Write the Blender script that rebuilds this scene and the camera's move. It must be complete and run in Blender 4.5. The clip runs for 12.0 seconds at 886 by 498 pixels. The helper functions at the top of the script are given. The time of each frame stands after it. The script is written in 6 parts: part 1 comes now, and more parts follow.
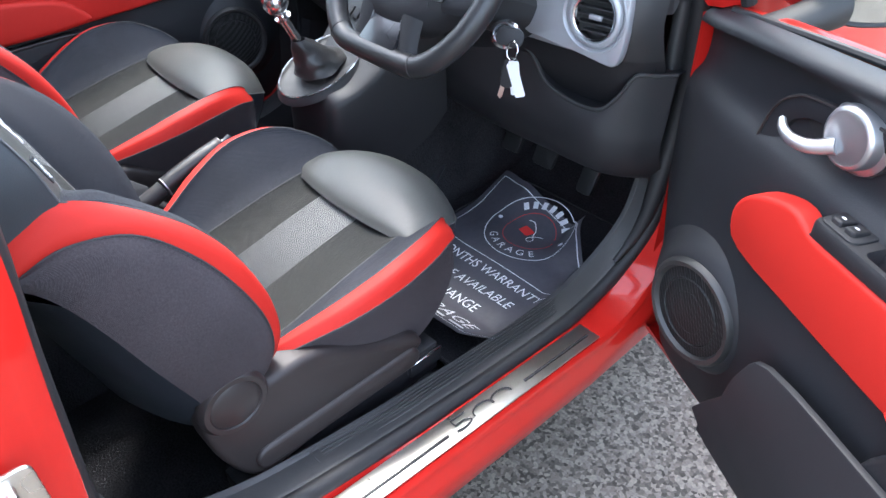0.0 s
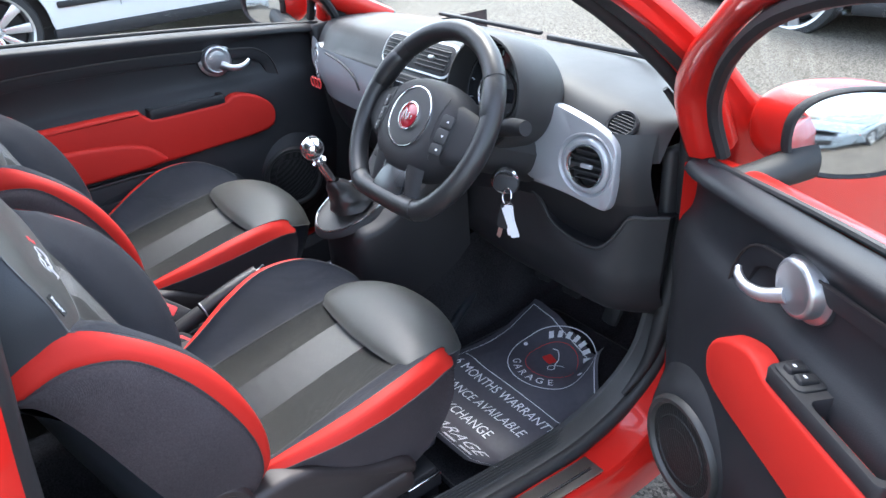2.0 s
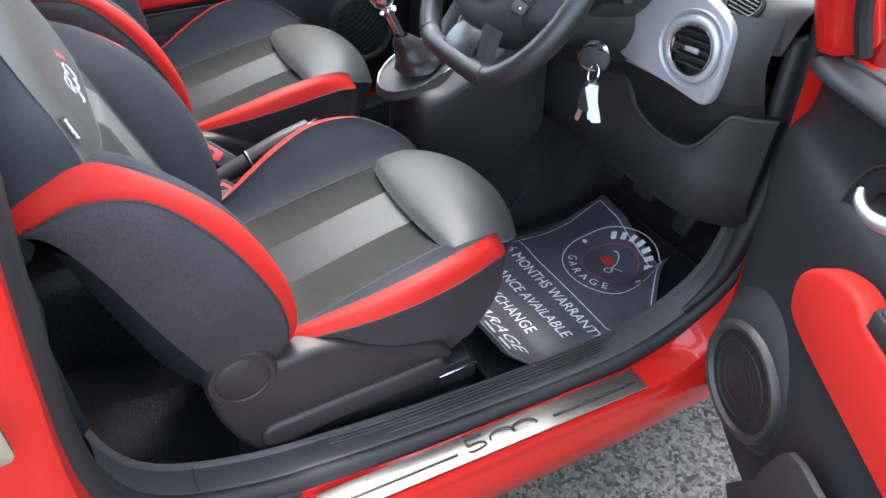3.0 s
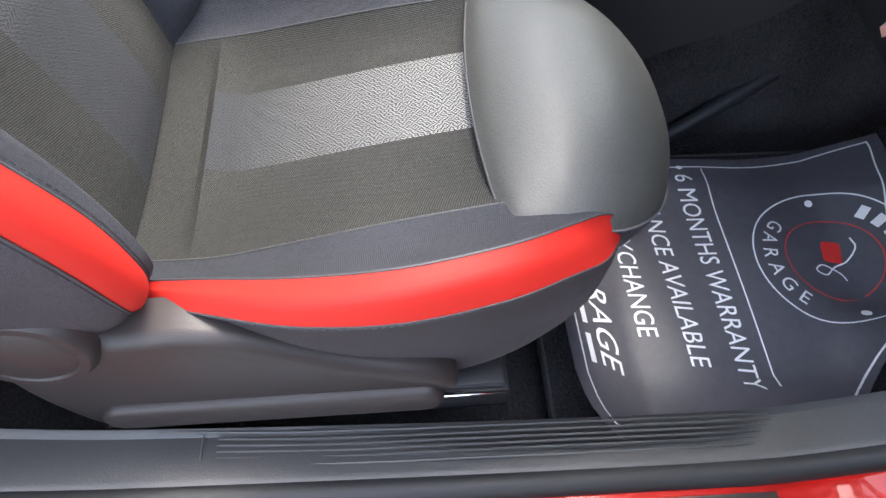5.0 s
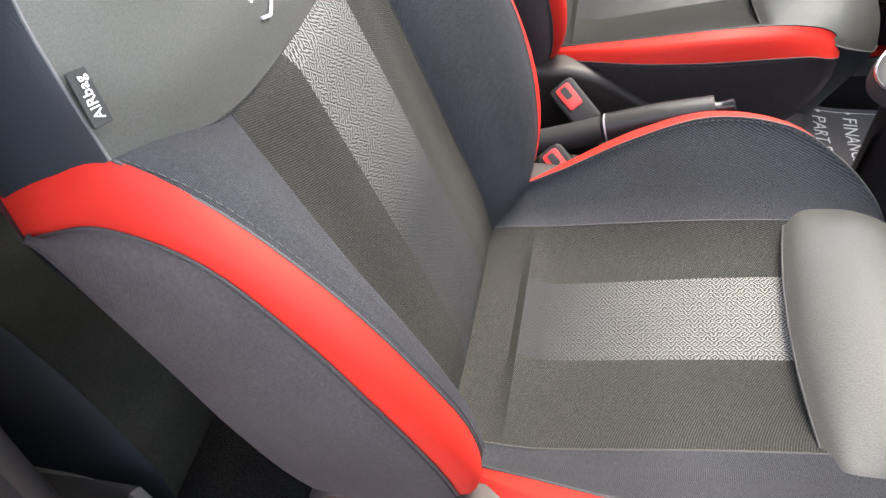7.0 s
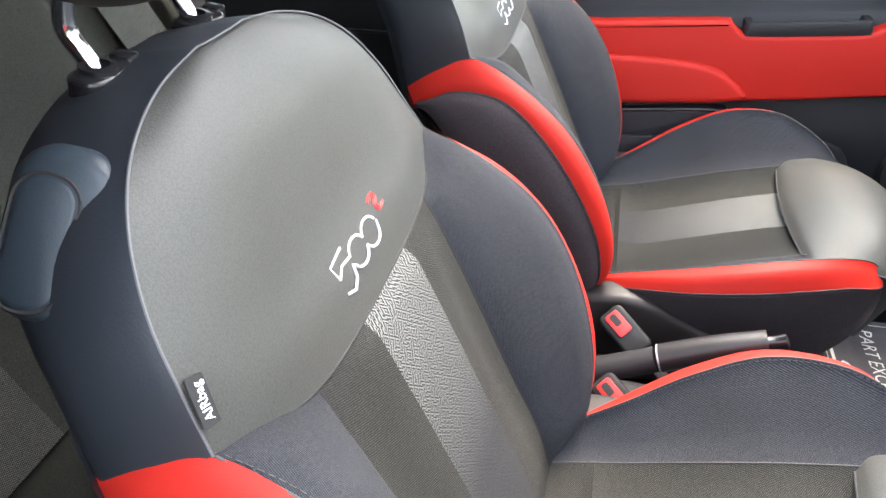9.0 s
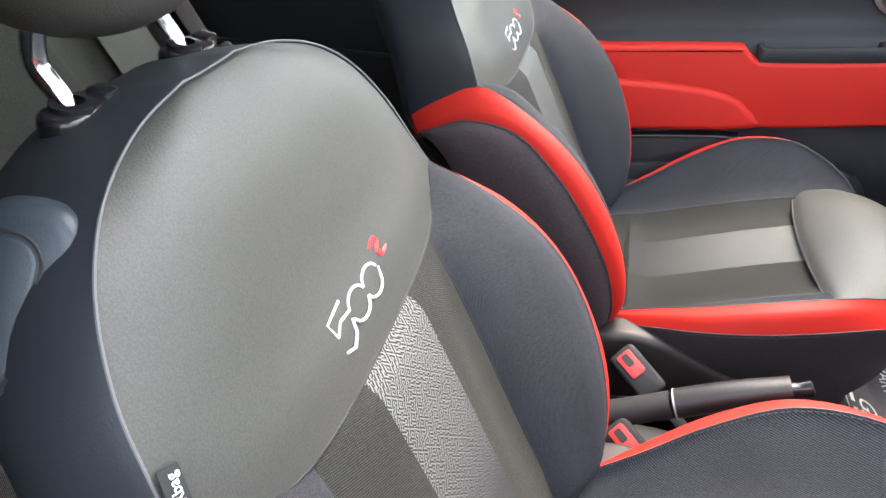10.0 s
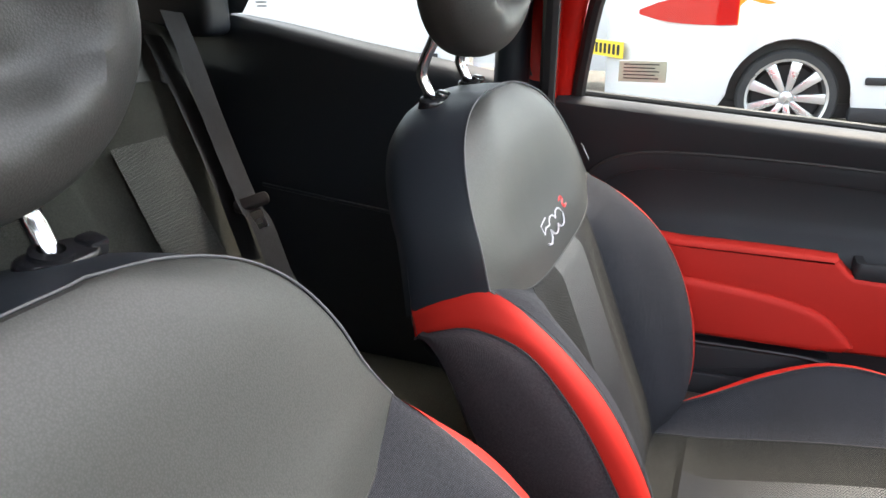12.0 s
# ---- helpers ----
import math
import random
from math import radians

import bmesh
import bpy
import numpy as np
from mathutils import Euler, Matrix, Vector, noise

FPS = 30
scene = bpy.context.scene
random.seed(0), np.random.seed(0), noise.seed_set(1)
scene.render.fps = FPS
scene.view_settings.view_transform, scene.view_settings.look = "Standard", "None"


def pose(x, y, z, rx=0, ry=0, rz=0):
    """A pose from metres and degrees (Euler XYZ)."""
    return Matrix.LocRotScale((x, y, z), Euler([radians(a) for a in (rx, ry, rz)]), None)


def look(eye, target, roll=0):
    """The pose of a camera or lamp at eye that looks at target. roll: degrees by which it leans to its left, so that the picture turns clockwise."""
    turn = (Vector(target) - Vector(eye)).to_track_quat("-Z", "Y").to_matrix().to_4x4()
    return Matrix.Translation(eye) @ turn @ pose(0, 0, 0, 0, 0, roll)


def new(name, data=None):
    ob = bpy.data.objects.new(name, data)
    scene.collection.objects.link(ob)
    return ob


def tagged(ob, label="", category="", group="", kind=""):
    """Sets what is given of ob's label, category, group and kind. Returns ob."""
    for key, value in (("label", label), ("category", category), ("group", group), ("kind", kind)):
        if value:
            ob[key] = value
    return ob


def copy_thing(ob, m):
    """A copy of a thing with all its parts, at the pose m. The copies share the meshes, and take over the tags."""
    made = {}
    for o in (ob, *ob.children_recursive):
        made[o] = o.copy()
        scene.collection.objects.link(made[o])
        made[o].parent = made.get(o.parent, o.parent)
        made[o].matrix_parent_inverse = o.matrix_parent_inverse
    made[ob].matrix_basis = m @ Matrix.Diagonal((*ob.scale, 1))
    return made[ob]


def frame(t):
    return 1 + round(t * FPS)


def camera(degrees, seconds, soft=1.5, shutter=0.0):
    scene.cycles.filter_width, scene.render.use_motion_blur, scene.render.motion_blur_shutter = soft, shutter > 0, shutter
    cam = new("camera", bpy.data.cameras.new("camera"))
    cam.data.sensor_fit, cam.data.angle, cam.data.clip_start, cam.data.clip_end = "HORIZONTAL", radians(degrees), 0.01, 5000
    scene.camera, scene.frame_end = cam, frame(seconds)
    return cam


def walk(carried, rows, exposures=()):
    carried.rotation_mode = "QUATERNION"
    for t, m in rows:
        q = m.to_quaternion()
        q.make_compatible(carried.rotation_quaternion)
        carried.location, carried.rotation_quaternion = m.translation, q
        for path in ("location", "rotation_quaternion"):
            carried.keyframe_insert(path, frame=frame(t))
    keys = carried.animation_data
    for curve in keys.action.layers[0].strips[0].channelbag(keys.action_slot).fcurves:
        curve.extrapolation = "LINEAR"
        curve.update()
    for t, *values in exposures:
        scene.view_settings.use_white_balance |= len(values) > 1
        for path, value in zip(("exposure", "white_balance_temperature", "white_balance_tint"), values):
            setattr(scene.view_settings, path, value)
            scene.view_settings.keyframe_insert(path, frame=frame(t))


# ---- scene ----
cam = camera(63.3, 12.0)
PATH = [
    (0, (1.23, -0.693, 1.344), (0.065, 0.37, 0.114), -1.2),
    (0.2, (1.237, -0.679, 1.362), (-0.049, 0.301, 0.184), -4.0),
    (0.5, (1.268, -0.671, 1.381), (-0.1, 0.316, 0.307), -4.7),
    (1, (1.319, -0.653, 1.395), (-0.087, 0.352, 0.389), -4.4),
    (1.5, (1.356, -0.619, 1.406), (-0.087, 0.379, 0.446), -4.9),
    (2, (1.375, -0.611, 1.411), (-0.074, 0.384, 0.458), -4.1),
    (2.2, (1.379, -0.613, 1.410), (-0.066, 0.388, 0.449), -3.6),
    (2.5, (1.383, -0.618, 1.406), (-0.112, 0.279, 0.424), -2.5),
    (2.8, (1.352, -0.588, 1.374), (-0.095, 0.217, 0.252), -1.7),
    (3, (1.291, -0.557, 1.346), (-0.094, 0.199, 0.117), 0.4),
    (3.2, (1.208, -0.499, 1.315), (-0.128, 0.182, -0.009), 3.0),
    (3.5, (1.13, -0.452, 1.234), (-0.134, 0.148, -0.194), 5.9),
    (3.7, (1.074, -0.409, 1.208), (-0.149, 0.14, -0.277), 8.1),
    (5.3, (0.832, -0.198, 1.103), (-0.269, -0.092, -0.563), 2.4),
    (5.5, (0.829, -0.2, 1.106), (-0.254, -0.097, -0.572), 2.6),
    (6, (0.825, -0.24, 1.119), (-0.263, -0.216, -0.558), 1.3),
    (6.5, (0.82, -0.305, 1.155), (-0.411, -0.471, -0.413), -1.9),
    (7, (0.814, -0.334, 1.196), (-0.517, -0.69, -0.254), -5.0),
    (8.8, (0.801, -0.371, 1.242), (-0.813, -0.841, 0.159), -4.9),
    (9, (0.793, -0.37, 1.259), (-0.833, -0.84, 0.194), -5.3),
    (9.5, (0.779, -0.377, 1.265), (-0.886, -0.852, 0.263), -4.7),
    (10, (0.741, -0.39, 1.256), (-0.908, -0.859, 0.227), -4.7),
    (10.5, (0.695, -0.415, 1.259), (-0.98, -0.854, 0.258), -3.4),
    (11, (0.639, -0.441, 1.275), (-1.118, -0.828, 0.401), -1.8),
    (11.5, (0.588, -0.407, 1.286), (-1.242, -0.847, 0.609), -0.4),
    (12, (0.548, -0.346, 1.27), (-1.177, -1.079, 0.574), -0.8),
]
walk(cam, [(t, look(eye, target, roll)) for t, eye, target, roll in PATH], [(0.0, 2.6, 6050, 9), (0.9, 2.25, 6000, 9), (2.6, 2.3, 6100, 9), (3.4, 2.8, 6500, 10), (5.5, 2.8, 6600, 10), (6.0, 2.85, 6800, 10), (6.5, 2.88, 7100, 10), (7.0, 2.84, 7150, 10), (9.0, 3.08, 7050, 10), (10.2, 3.02, 7100, 10), (11.0, 2.90, 7300, 10), (11.5, 2.52, 7100, 10), (12.0, 2.42, 7150, 10)])

# ---- light ----
world = bpy.data.worlds.new("sky")
scene.world = world
world.use_nodes = True
wn = world.node_tree.nodes
sky = wn.new("ShaderNodeTexSky")
sky.sky_type, sky.sun_disc = "NISHITA", False
SUN_ELEV, SUN_AZ = radians(65), radians(-62)
sky.sun_elevation, sky.sun_rotation = SUN_ELEV, SUN_AZ
sky.air_density, sky.dust_density = 1.2, 3.0
wn["Background"].inputs["Strength"].default_value = 0.265
haze = wn.new("ShaderNodeHueSaturation")
haze.inputs["Saturation"].default_value = 0.62
world.node_tree.links.new(sky.outputs[0], haze.inputs["Color"])
world.node_tree.links.new(haze.outputs[0], wn["Background"].inputs["Color"])
sun = new("sun", bpy.data.lights.new("sun", "SUN"))
sun.data.energy, sun.data.angle, sun.data.color = 0.55, radians(10), (1.0, 0.94, 0.85)
to_sun = Vector((math.sin(SUN_AZ) * math.cos(SUN_ELEV), math.cos(SUN_AZ) * math.cos(SUN_ELEV), math.sin(SUN_ELEV)))
sun.matrix_world = look(to_sun * 30, (0, 0, 0))


# ---- materials ----
def material(name, color, rough=0.6, metal=0.0, vary=0.12, grain=300.0, bump=0.15, blotch=6.0, coat=0.0, spec=0.5, dist=0.0006):
    """A surface with fine grain, broad blotches and relief, in metres."""
    m = bpy.data.materials.new(name)
    m.use_nodes = True
    nt = m.node_tree
    b = nt.nodes["Principled BSDF"]
    tc = nt.nodes.new("ShaderNodeTexCoord")
    n1, n2 = nt.nodes.new("ShaderNodeTexNoise"), nt.nodes.new("ShaderNodeTexNoise")
    n1.inputs["Scale"].default_value, n1.inputs["Detail"].default_value = grain, 3
    n2.inputs["Scale"].default_value, n2.inputs["Detail"].default_value = blotch, 4
    add = nt.nodes.new("ShaderNodeMath")
    add.operation = "ADD"
    mr = nt.nodes.new("ShaderNodeMapRange")
    mr.inputs["From Min"].default_value, mr.inputs["From Max"].default_value = 0.6, 1.4
    mr.inputs["To Min"].default_value, mr.inputs["To Max"].default_value = 1 - vary, 1 + vary
    mix = nt.nodes.new("ShaderNodeVectorMath")
    mix.operation = "SCALE"
    mix.inputs[0].default_value = color
    for n in (n1, n2):
        nt.links.new(tc.outputs["Object"], n.inputs["Vector"])
    nt.links.new(n1.outputs[0], add.inputs[0])
    nt.links.new(n2.outputs[0], add.inputs[1])
    nt.links.new(add.outputs[0], mr.inputs[0])
    nt.links.new(mr.outputs[0], mix.inputs["Scale"])
    nt.links.new(mix.outputs[0], b.inputs["Base Color"])
    rr = nt.nodes.new("ShaderNodeMapRange")
    rr.inputs["From Min"].default_value, rr.inputs["From Max"].default_value = 0.3, 0.7
    rr.inputs["To Min"].default_value, rr.inputs["To Max"].default_value = max(0.02, rough - 0.07), min(1, rough + 0.07)
    nt.links.new(n2.outputs[0], rr.inputs[0])
    nt.links.new(rr.outputs[0], b.inputs["Roughness"])
    b.inputs["Metallic"].default_value = metal
    b.inputs["Specular IOR Level"].default_value = spec
    b.inputs["Coat Weight"].default_value = coat
    b.inputs["Coat Roughness"].default_value = 0.05
    if bump:
        bp = nt.nodes.new("ShaderNodeBump")
        bp.inputs["Strength"].default_value, bp.inputs["Distance"].default_value = bump, dist
        nt.links.new(n1.outputs[0], bp.inputs["Height"])
        nt.links.new(bp.outputs[0], b.inputs["Normal"])
    return m


def leather(name, color, rough):
    """Grained leather: small pebbles with creases between them."""
    m = material(name, color, rough, vary=0.1, grain=900, bump=0)
    nt = m.node_tree
    tc = nt.nodes.new("ShaderNodeTexCoord")
    v = nt.nodes.new("ShaderNodeTexVoronoi")
    v.inputs["Scale"].default_value = 720
    nz = nt.nodes.new("ShaderNodeTexNoise")
    nz.inputs["Scale"].default_value = 60
    warp = nt.nodes.new("ShaderNodeMixRGB")
    warp.inputs[0].default_value = 0.0004
    nt.links.new(tc.outputs["Object"], nz.inputs["Vector"])
    nt.links.new(tc.outputs["Object"], warp.inputs[1])
    nt.links.new(nz.outputs[1], warp.inputs[2])
    nt.links.new(warp.outputs[0], v.inputs["Vector"])
    bp = nt.nodes.new("ShaderNodeBump")
    bp.inputs["Strength"].default_value, bp.inputs["Distance"].default_value = 0.35, 0.0004
    bp.invert = True
    b = nt.nodes["Principled BSDF"]
    crease, sc = nt.nodes.new("ShaderNodeMapRange"), nt.nodes.new("ShaderNodeVectorMath")
    crease.inputs["From Min"].default_value, crease.inputs["From Max"].default_value = 0.15, 0.75
    crease.inputs["To Min"].default_value, crease.inputs["To Max"].default_value = 1.10, 0.80
    sc.operation = "SCALE"
    nt.links.new(v.outputs["Distance"], crease.inputs[0])
    nt.links.new(b.inputs["Base Color"].links[0].from_socket, sc.inputs[0])
    nt.links.new(crease.outputs[0], sc.inputs["Scale"])
    nt.links.new(sc.outputs[0], b.inputs["Base Color"])
    nt.links.new(v.outputs["Distance"], bp.inputs["Height"])
    nt.links.new(bp.outputs[0], nt.nodes["Principled BSDF"].inputs["Normal"])
    return m


def weave(name, color, scale, rough=0.85, depth=0.0008, contrast=0.35, angle=0.0):
    """Woven cloth: fine crossing ribs."""
    m = material(name, color, rough, vary=0.5, grain=430, bump=0, spec=0.3)
    nt = m.node_tree
    tc = nt.nodes.new("ShaderNodeTexCoord")
    mp = nt.nodes.new("ShaderNodeMapping")
    mp.inputs["Rotation"].default_value = (0.6, angle, 0.4)
    nt.links.new(tc.outputs["Object"], mp.inputs["Vector"])
    w1, w2 = nt.nodes.new("ShaderNodeTexWave"), nt.nodes.new("ShaderNodeTexWave")
    w1.bands_direction, w2.bands_direction = "X", "Y"
    mul = nt.nodes.new("ShaderNodeMath")
    mul.operation = "MULTIPLY"
    for w in (w1, w2):
        w.inputs["Scale"].default_value = scale
        w.inputs["Distortion"].default_value = 0.4
        nt.links.new(mp.outputs[0], w.inputs["Vector"])
    nt.links.new(w1.outputs["Fac"], mul.inputs[0])
    nt.links.new(w2.outputs["Fac"], mul.inputs[1])
    bp = nt.nodes.new("ShaderNodeBump")
    bp.inputs["Strength"].default_value, bp.inputs["Distance"].default_value = 0.6, depth
    nt.links.new(mul.outputs[0], bp.inputs["Height"])
    b = nt.nodes["Principled BSDF"]
    nt.links.new(bp.outputs[0], b.inputs["Normal"])
    old = b.inputs["Base Color"].links[0].from_socket
    mr = nt.nodes.new("ShaderNodeMapRange")
    mr.inputs["To Min"].default_value, mr.inputs["To Max"].default_value = 1 - contrast, 1 + contrast
    nt.links.new(mul.outputs[0], mr.inputs[0])
    sc = nt.nodes.new("ShaderNodeVectorMath")
    sc.operation = "SCALE"
    nt.links.new(old, sc.inputs[0])
    nt.links.new(mr.outputs[0], sc.inputs["Scale"])
    nt.links.new(sc.outputs[0], b.inputs["Base Color"])
    return m


def glass(name, color=(0.9, 0.95, 0.93), rough=0.0, clear=0.94):
    m = bpy.data.materials.new(name)
    m.use_nodes = True
    nt = m.node_tree
    tr, gl = nt.nodes.new("ShaderNodeBsdfTransparent"), nt.nodes.new("ShaderNodeBsdfGlossy")
    tr.inputs[0].default_value = (*color, 1)
    gl.inputs["Roughness"].default_value = rough
    mx = nt.nodes.new("ShaderNodeMixShader")
    mx.inputs[0].default_value = 1 - clear
    nt.links.new(tr.outputs[0], mx.inputs[1])
    nt.links.new(gl.outputs[0], mx.inputs[2])
    nt.links.new(mx.outputs[0], nt.nodes["Material Output"].inputs[0])
    return m


M_RED = material("red_car_paint", (0.45, 0.013, 0.009), 0.35, vary=0.03, grain=900, bump=0.01, coat=0.5, spec=0.2)
M_REDTRIM = material("red_trim_leather", (0.43, 0.018, 0.012), 0.6, vary=0.06, grain=900, bump=0.25, spec=0.22)
M_LEATHER = leather("black_leather", (0.051, 0.052, 0.048), 0.5)
M_VINYL = material("dark_vinyl", (0.014, 0.018, 0.024), 0.5, grain=700, bump=0.3)
M_CLOTH = weave("grey_seat_cloth", (0.037, 0.0365, 0.033), 215, contrast=0.85)
M_MESH = weave("dark_bolster_cloth", (0.037, 0.039, 0.048), 290, contrast=0.65)
M_SIDE = weave("plum_grey_side_cloth", (0.050, 0.042, 0.046), 500, contrast=0.15)
M_PIPE = material("seam_thread", (0.035, 0.035, 0.037), 0.6)
M_GUIDE = material("glossy_black_plastic", (0.012, 0.012, 0.014), 0.22, vary=0.05, bump=0)
M_PIPING = material("grey_piping", (0.10, 0.10, 0.105), 0.6)
M_BLACK = material("black_plastic", (0.018, 0.018, 0.020), 0.58, spec=0.3, grain=600, bump=0.35)
M_TRIM = material("soft_black_trim", (0.022, 0.022, 0.023), 0.55, grain=500, bump=0.4)
M_SHIELD = material("grey_seat_plastic", (0.022, 0.0175, 0.017), 0.48, grain=800, bump=0.3, spec=0.4)
M_SILVER = material("silver_dash_paint", (0.36, 0.37, 0.39), 0.36, 0.4, vary=0.04, grain=1500, bump=0.05)
M_CHROME = material("satin_chrome", (0.72, 0.73, 0.74), 0.18, 1.0, vary=0.04, bump=0.0)
M_SATIN = material("satin_silver", (0.50, 0.51, 0.53), 0.33, 0.92, vary=0.04, grain=900, bump=0.05)
M_STEEL = material("brushed_sill_steel", (0.62, 0.60, 0.56), 0.3, 1.0, vary=0.06, grain=200, bump=0.1)
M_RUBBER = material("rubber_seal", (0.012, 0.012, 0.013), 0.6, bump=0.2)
M_CARPET = material("black_carpet", (0.036, 0.036, 0.040), 0.95, vary=0.8, grain=260, bump=1.0, dist=0.003, spec=0.1)
M_MAT = material("black_coated_paper", (0.060, 0.060, 0.074), 0.56, vary=0.15, grain=90, bump=0.3, dist=0.001)
M_WHITE = material("white_print", (0.72, 0.73, 0.76), 0.5, vary=0.03, bump=0)
M_MARK = material("white_embroidery_thread", (0.50, 0.50, 0.52), 0.7, vary=0.2, grain=1200, bump=0.3)
M_REDPRINT = material("red_print", (0.55, 0.03, 0.03), 0.5, vary=0.05, bump=0)
M_WHEEL = leather("black_wheel_leather", (0.016, 0.016, 0.017), 0.34)
M_ASPHALT = material("asphalt", (0.105, 0.093, 0.078), 0.9, vary=0.28, grain=190, bump=0.6, blotch=1.5, dist=0.006, spec=0.2)
nt = M_ASPHALT.node_tree
vor, tco = nt.nodes.new("ShaderNodeTexVoronoi"), nt.nodes.new("ShaderNodeTexCoord")
vor.inputs["Scale"].default_value = 125
nt.links.new(tco.outputs["Object"], vor.inputs["Vector"])
sep, rmp = nt.nodes.new("ShaderNodeSeparateColor"), nt.nodes.new("ShaderNodeMapRange")
rmp.inputs["To Min"].default_value, rmp.inputs["To Max"].default_value = 0.4, 1.9
nt.links.new(vor.outputs["Color"], sep.inputs[0])
nt.links.new(sep.outputs[0], rmp.inputs[0])
stn = nt.nodes.new("ShaderNodeVectorMath")
stn.operation = "SCALE"
bs = nt.nodes["Principled BSDF"]
nt.links.new(bs.inputs["Base Color"].links[0].from_socket, stn.inputs[0])
nt.links.new(rmp.outputs[0], stn.inputs["Scale"])
nt.links.new(stn.outputs[0], bs.inputs["Base Color"])
M_WCAR = material("white_car_paint", (0.58, 0.585, 0.60), 0.2, vary=0.02, bump=0.0, coat=1.0)
M_TYRE = material("tyre_rubber", (0.02, 0.02, 0.021), 0.8, bump=0.5)
M_ALLOY = material("silver_alloy", (0.55, 0.56, 0.58), 0.3, 0.8, vary=0.05, bump=0.0)
M_LAMPRED = material("red_lamp_lens", (0.45, 0.01, 0.008), 0.1, vary=0.1, bump=0.0, coat=1.0)
M_AMBER = material("amber_lamp_lens", (0.75, 0.25, 0.03), 0.1, vary=0.1, bump=0.0, coat=1.0)
M_DARKGLASS = material("dark_glass", (0.012, 0.014, 0.016), 0.06, vary=0.05, bump=0.0, coat=1.0)
M_GLASS = glass("window_glass")
M_MIRROR = material("mirror_glass", (0.62, 0.63, 0.64), 0.03, 1.0, vary=0.01, bump=0.0)
M_HEAD = material("grey_headliner", (0.55, 0.53, 0.50), 0.9, bump=0.4)
M_BADGE = material("dark_red_badge", (0.22, 0.008, 0.015), 0.25, vary=0.05, bump=0, coat=0.6)
# the sill's black plastic, with the sky's grey sheen lifted into its base colour
M_SILL_LIT = material("lit_sill_plastic", (0.040, 0.040, 0.041), 0.42, spec=0.6, grain=500, bump=0.4)
M_DARK = material("dark_console_plastic", (0.009, 0.009, 0.011), 0.55, grain=600, bump=0.3)
M_YELLOW = material("yellow_sticker", (0.75, 0.55, 0.04), 0.5, bump=0)
M_PAPER = material("cream_sticker", (0.68, 0.64, 0.52), 0.6, bump=0)
M_BLUECAR = material("blue_grey_car_paint", (0.16, 0.24, 0.34), 0.3, vary=0.03, bump=0, coat=1.0)
M_RCLOTH = weave("rear_seat_cloth", (0.075, 0.076, 0.064), 300, contrast=0.2)
M_STRIPE_R = weave("rear_stripe_cloth", (0.20, 0.20, 0.18), 150, contrast=0.8)
M_BELT = weave("belt_webbing", (0.045, 0.045, 0.048), 350, contrast=0.3)
M_SCAR = material("silver_blue_car_paint", (0.26, 0.31, 0.36), 0.25, 0.3, vary=0.03, bump=0, coat=1.0)
M_LAMPGLASS = material("clear_lamp_glass", (0.6, 0.62, 0.65), 0.08, 0.4, vary=0.2, bump=0, coat=1.0)


# ---- mesh helpers ----
def thing(name, m, label, category, group="", kind=""):
    ob = new(name)
    ob.empty_display_size = 0.05
    ob.matrix_basis = m
    return tagged(ob, label, category, group, kind)


def part(name, bm, mat, parent=None, label="", smooth=40, recalc=True):
    """Links a bmesh as one mesh object; its vertices are in the parent's space."""
    if recalc:
        bmesh.ops.recalc_face_normals(bm, faces=bm.faces)
    for f in bm.faces:
        f.smooth = True
    for e in bm.edges:
        if len(e.link_faces) == 2 and e.calc_face_angle(0) > radians(smooth):
            e.smooth = False
    me = bpy.data.meshes.new(name)
    bm.to_mesh(me)
    bm.free()
    me.materials.append(mat)
    ob = new(name, me)
    if parent is not None:
        ob.parent = parent
    if label:
        tagged(ob, label)
    return ob


def catmull(P, n):
    """Points through P (along its first axis), n steps for each gap."""
    P = np.asarray(P, float)
    Q = np.concatenate([[2 * P[0] - P[1]], P, [2 * P[-1] - P[-2]]])
    out = []
    for i in range(len(P) - 1):
        a, b, c, d = Q[i], Q[i + 1], Q[i + 2], Q[i + 3]
        for k in range(n):
            t = k / n
            out.append(0.5 * (2 * b + (c - a) * t + (2 * a - 5 * b + 4 * c - d) * t * t + (3 * b - a - 3 * c + d) * t ** 3))
    out.append(P[-1])
    return np.array(out)


def dense(S, nu, nv):
    """Sections S[v][u] made into a fine grid."""
    S = catmull(np.asarray(S, float), nv)
    return np.swapaxes(catmull(np.swapaxes(S, 0, 1), nu), 0, 1)


def puffed(G, h):
    """The grid swollen between its borders, as stuffing does between seams."""
    du, dv = np.gradient(G, axis=1), np.gradient(G, axis=0)
    n = np.cross(du, dv)
    n /= np.linalg.norm(n, axis=2, keepdims=True) + 1e-12
    a, b = np.linspace(0, 1, G.shape[0]), np.linspace(0, 1, G.shape[1])
    f = np.minimum(1, 4 * a * (1 - a) * 3)[:, None] * np.minimum(1, 4 * b * (1 - b) * 1.4)[None, :]
    return G + n * (h * f)[:, :, None]


def grid_bm(G, bm=None, wrap=False, back=0.0):
    bm = bm or bmesh.new()
    vs = [[bm.verts.new(p) for p in row] for row in G]
    w = len(vs[0])
    for i in range(len(vs) - 1):
        for j in range(w if wrap else w - 1):
            k = (j + 1) % w
            q = (vs[i][j], vs[i][k], vs[i + 1][k], vs[i + 1][j])
            if len({tuple(v.co) for v in q}) > 2:
                bm.faces.new(q)
    return bm


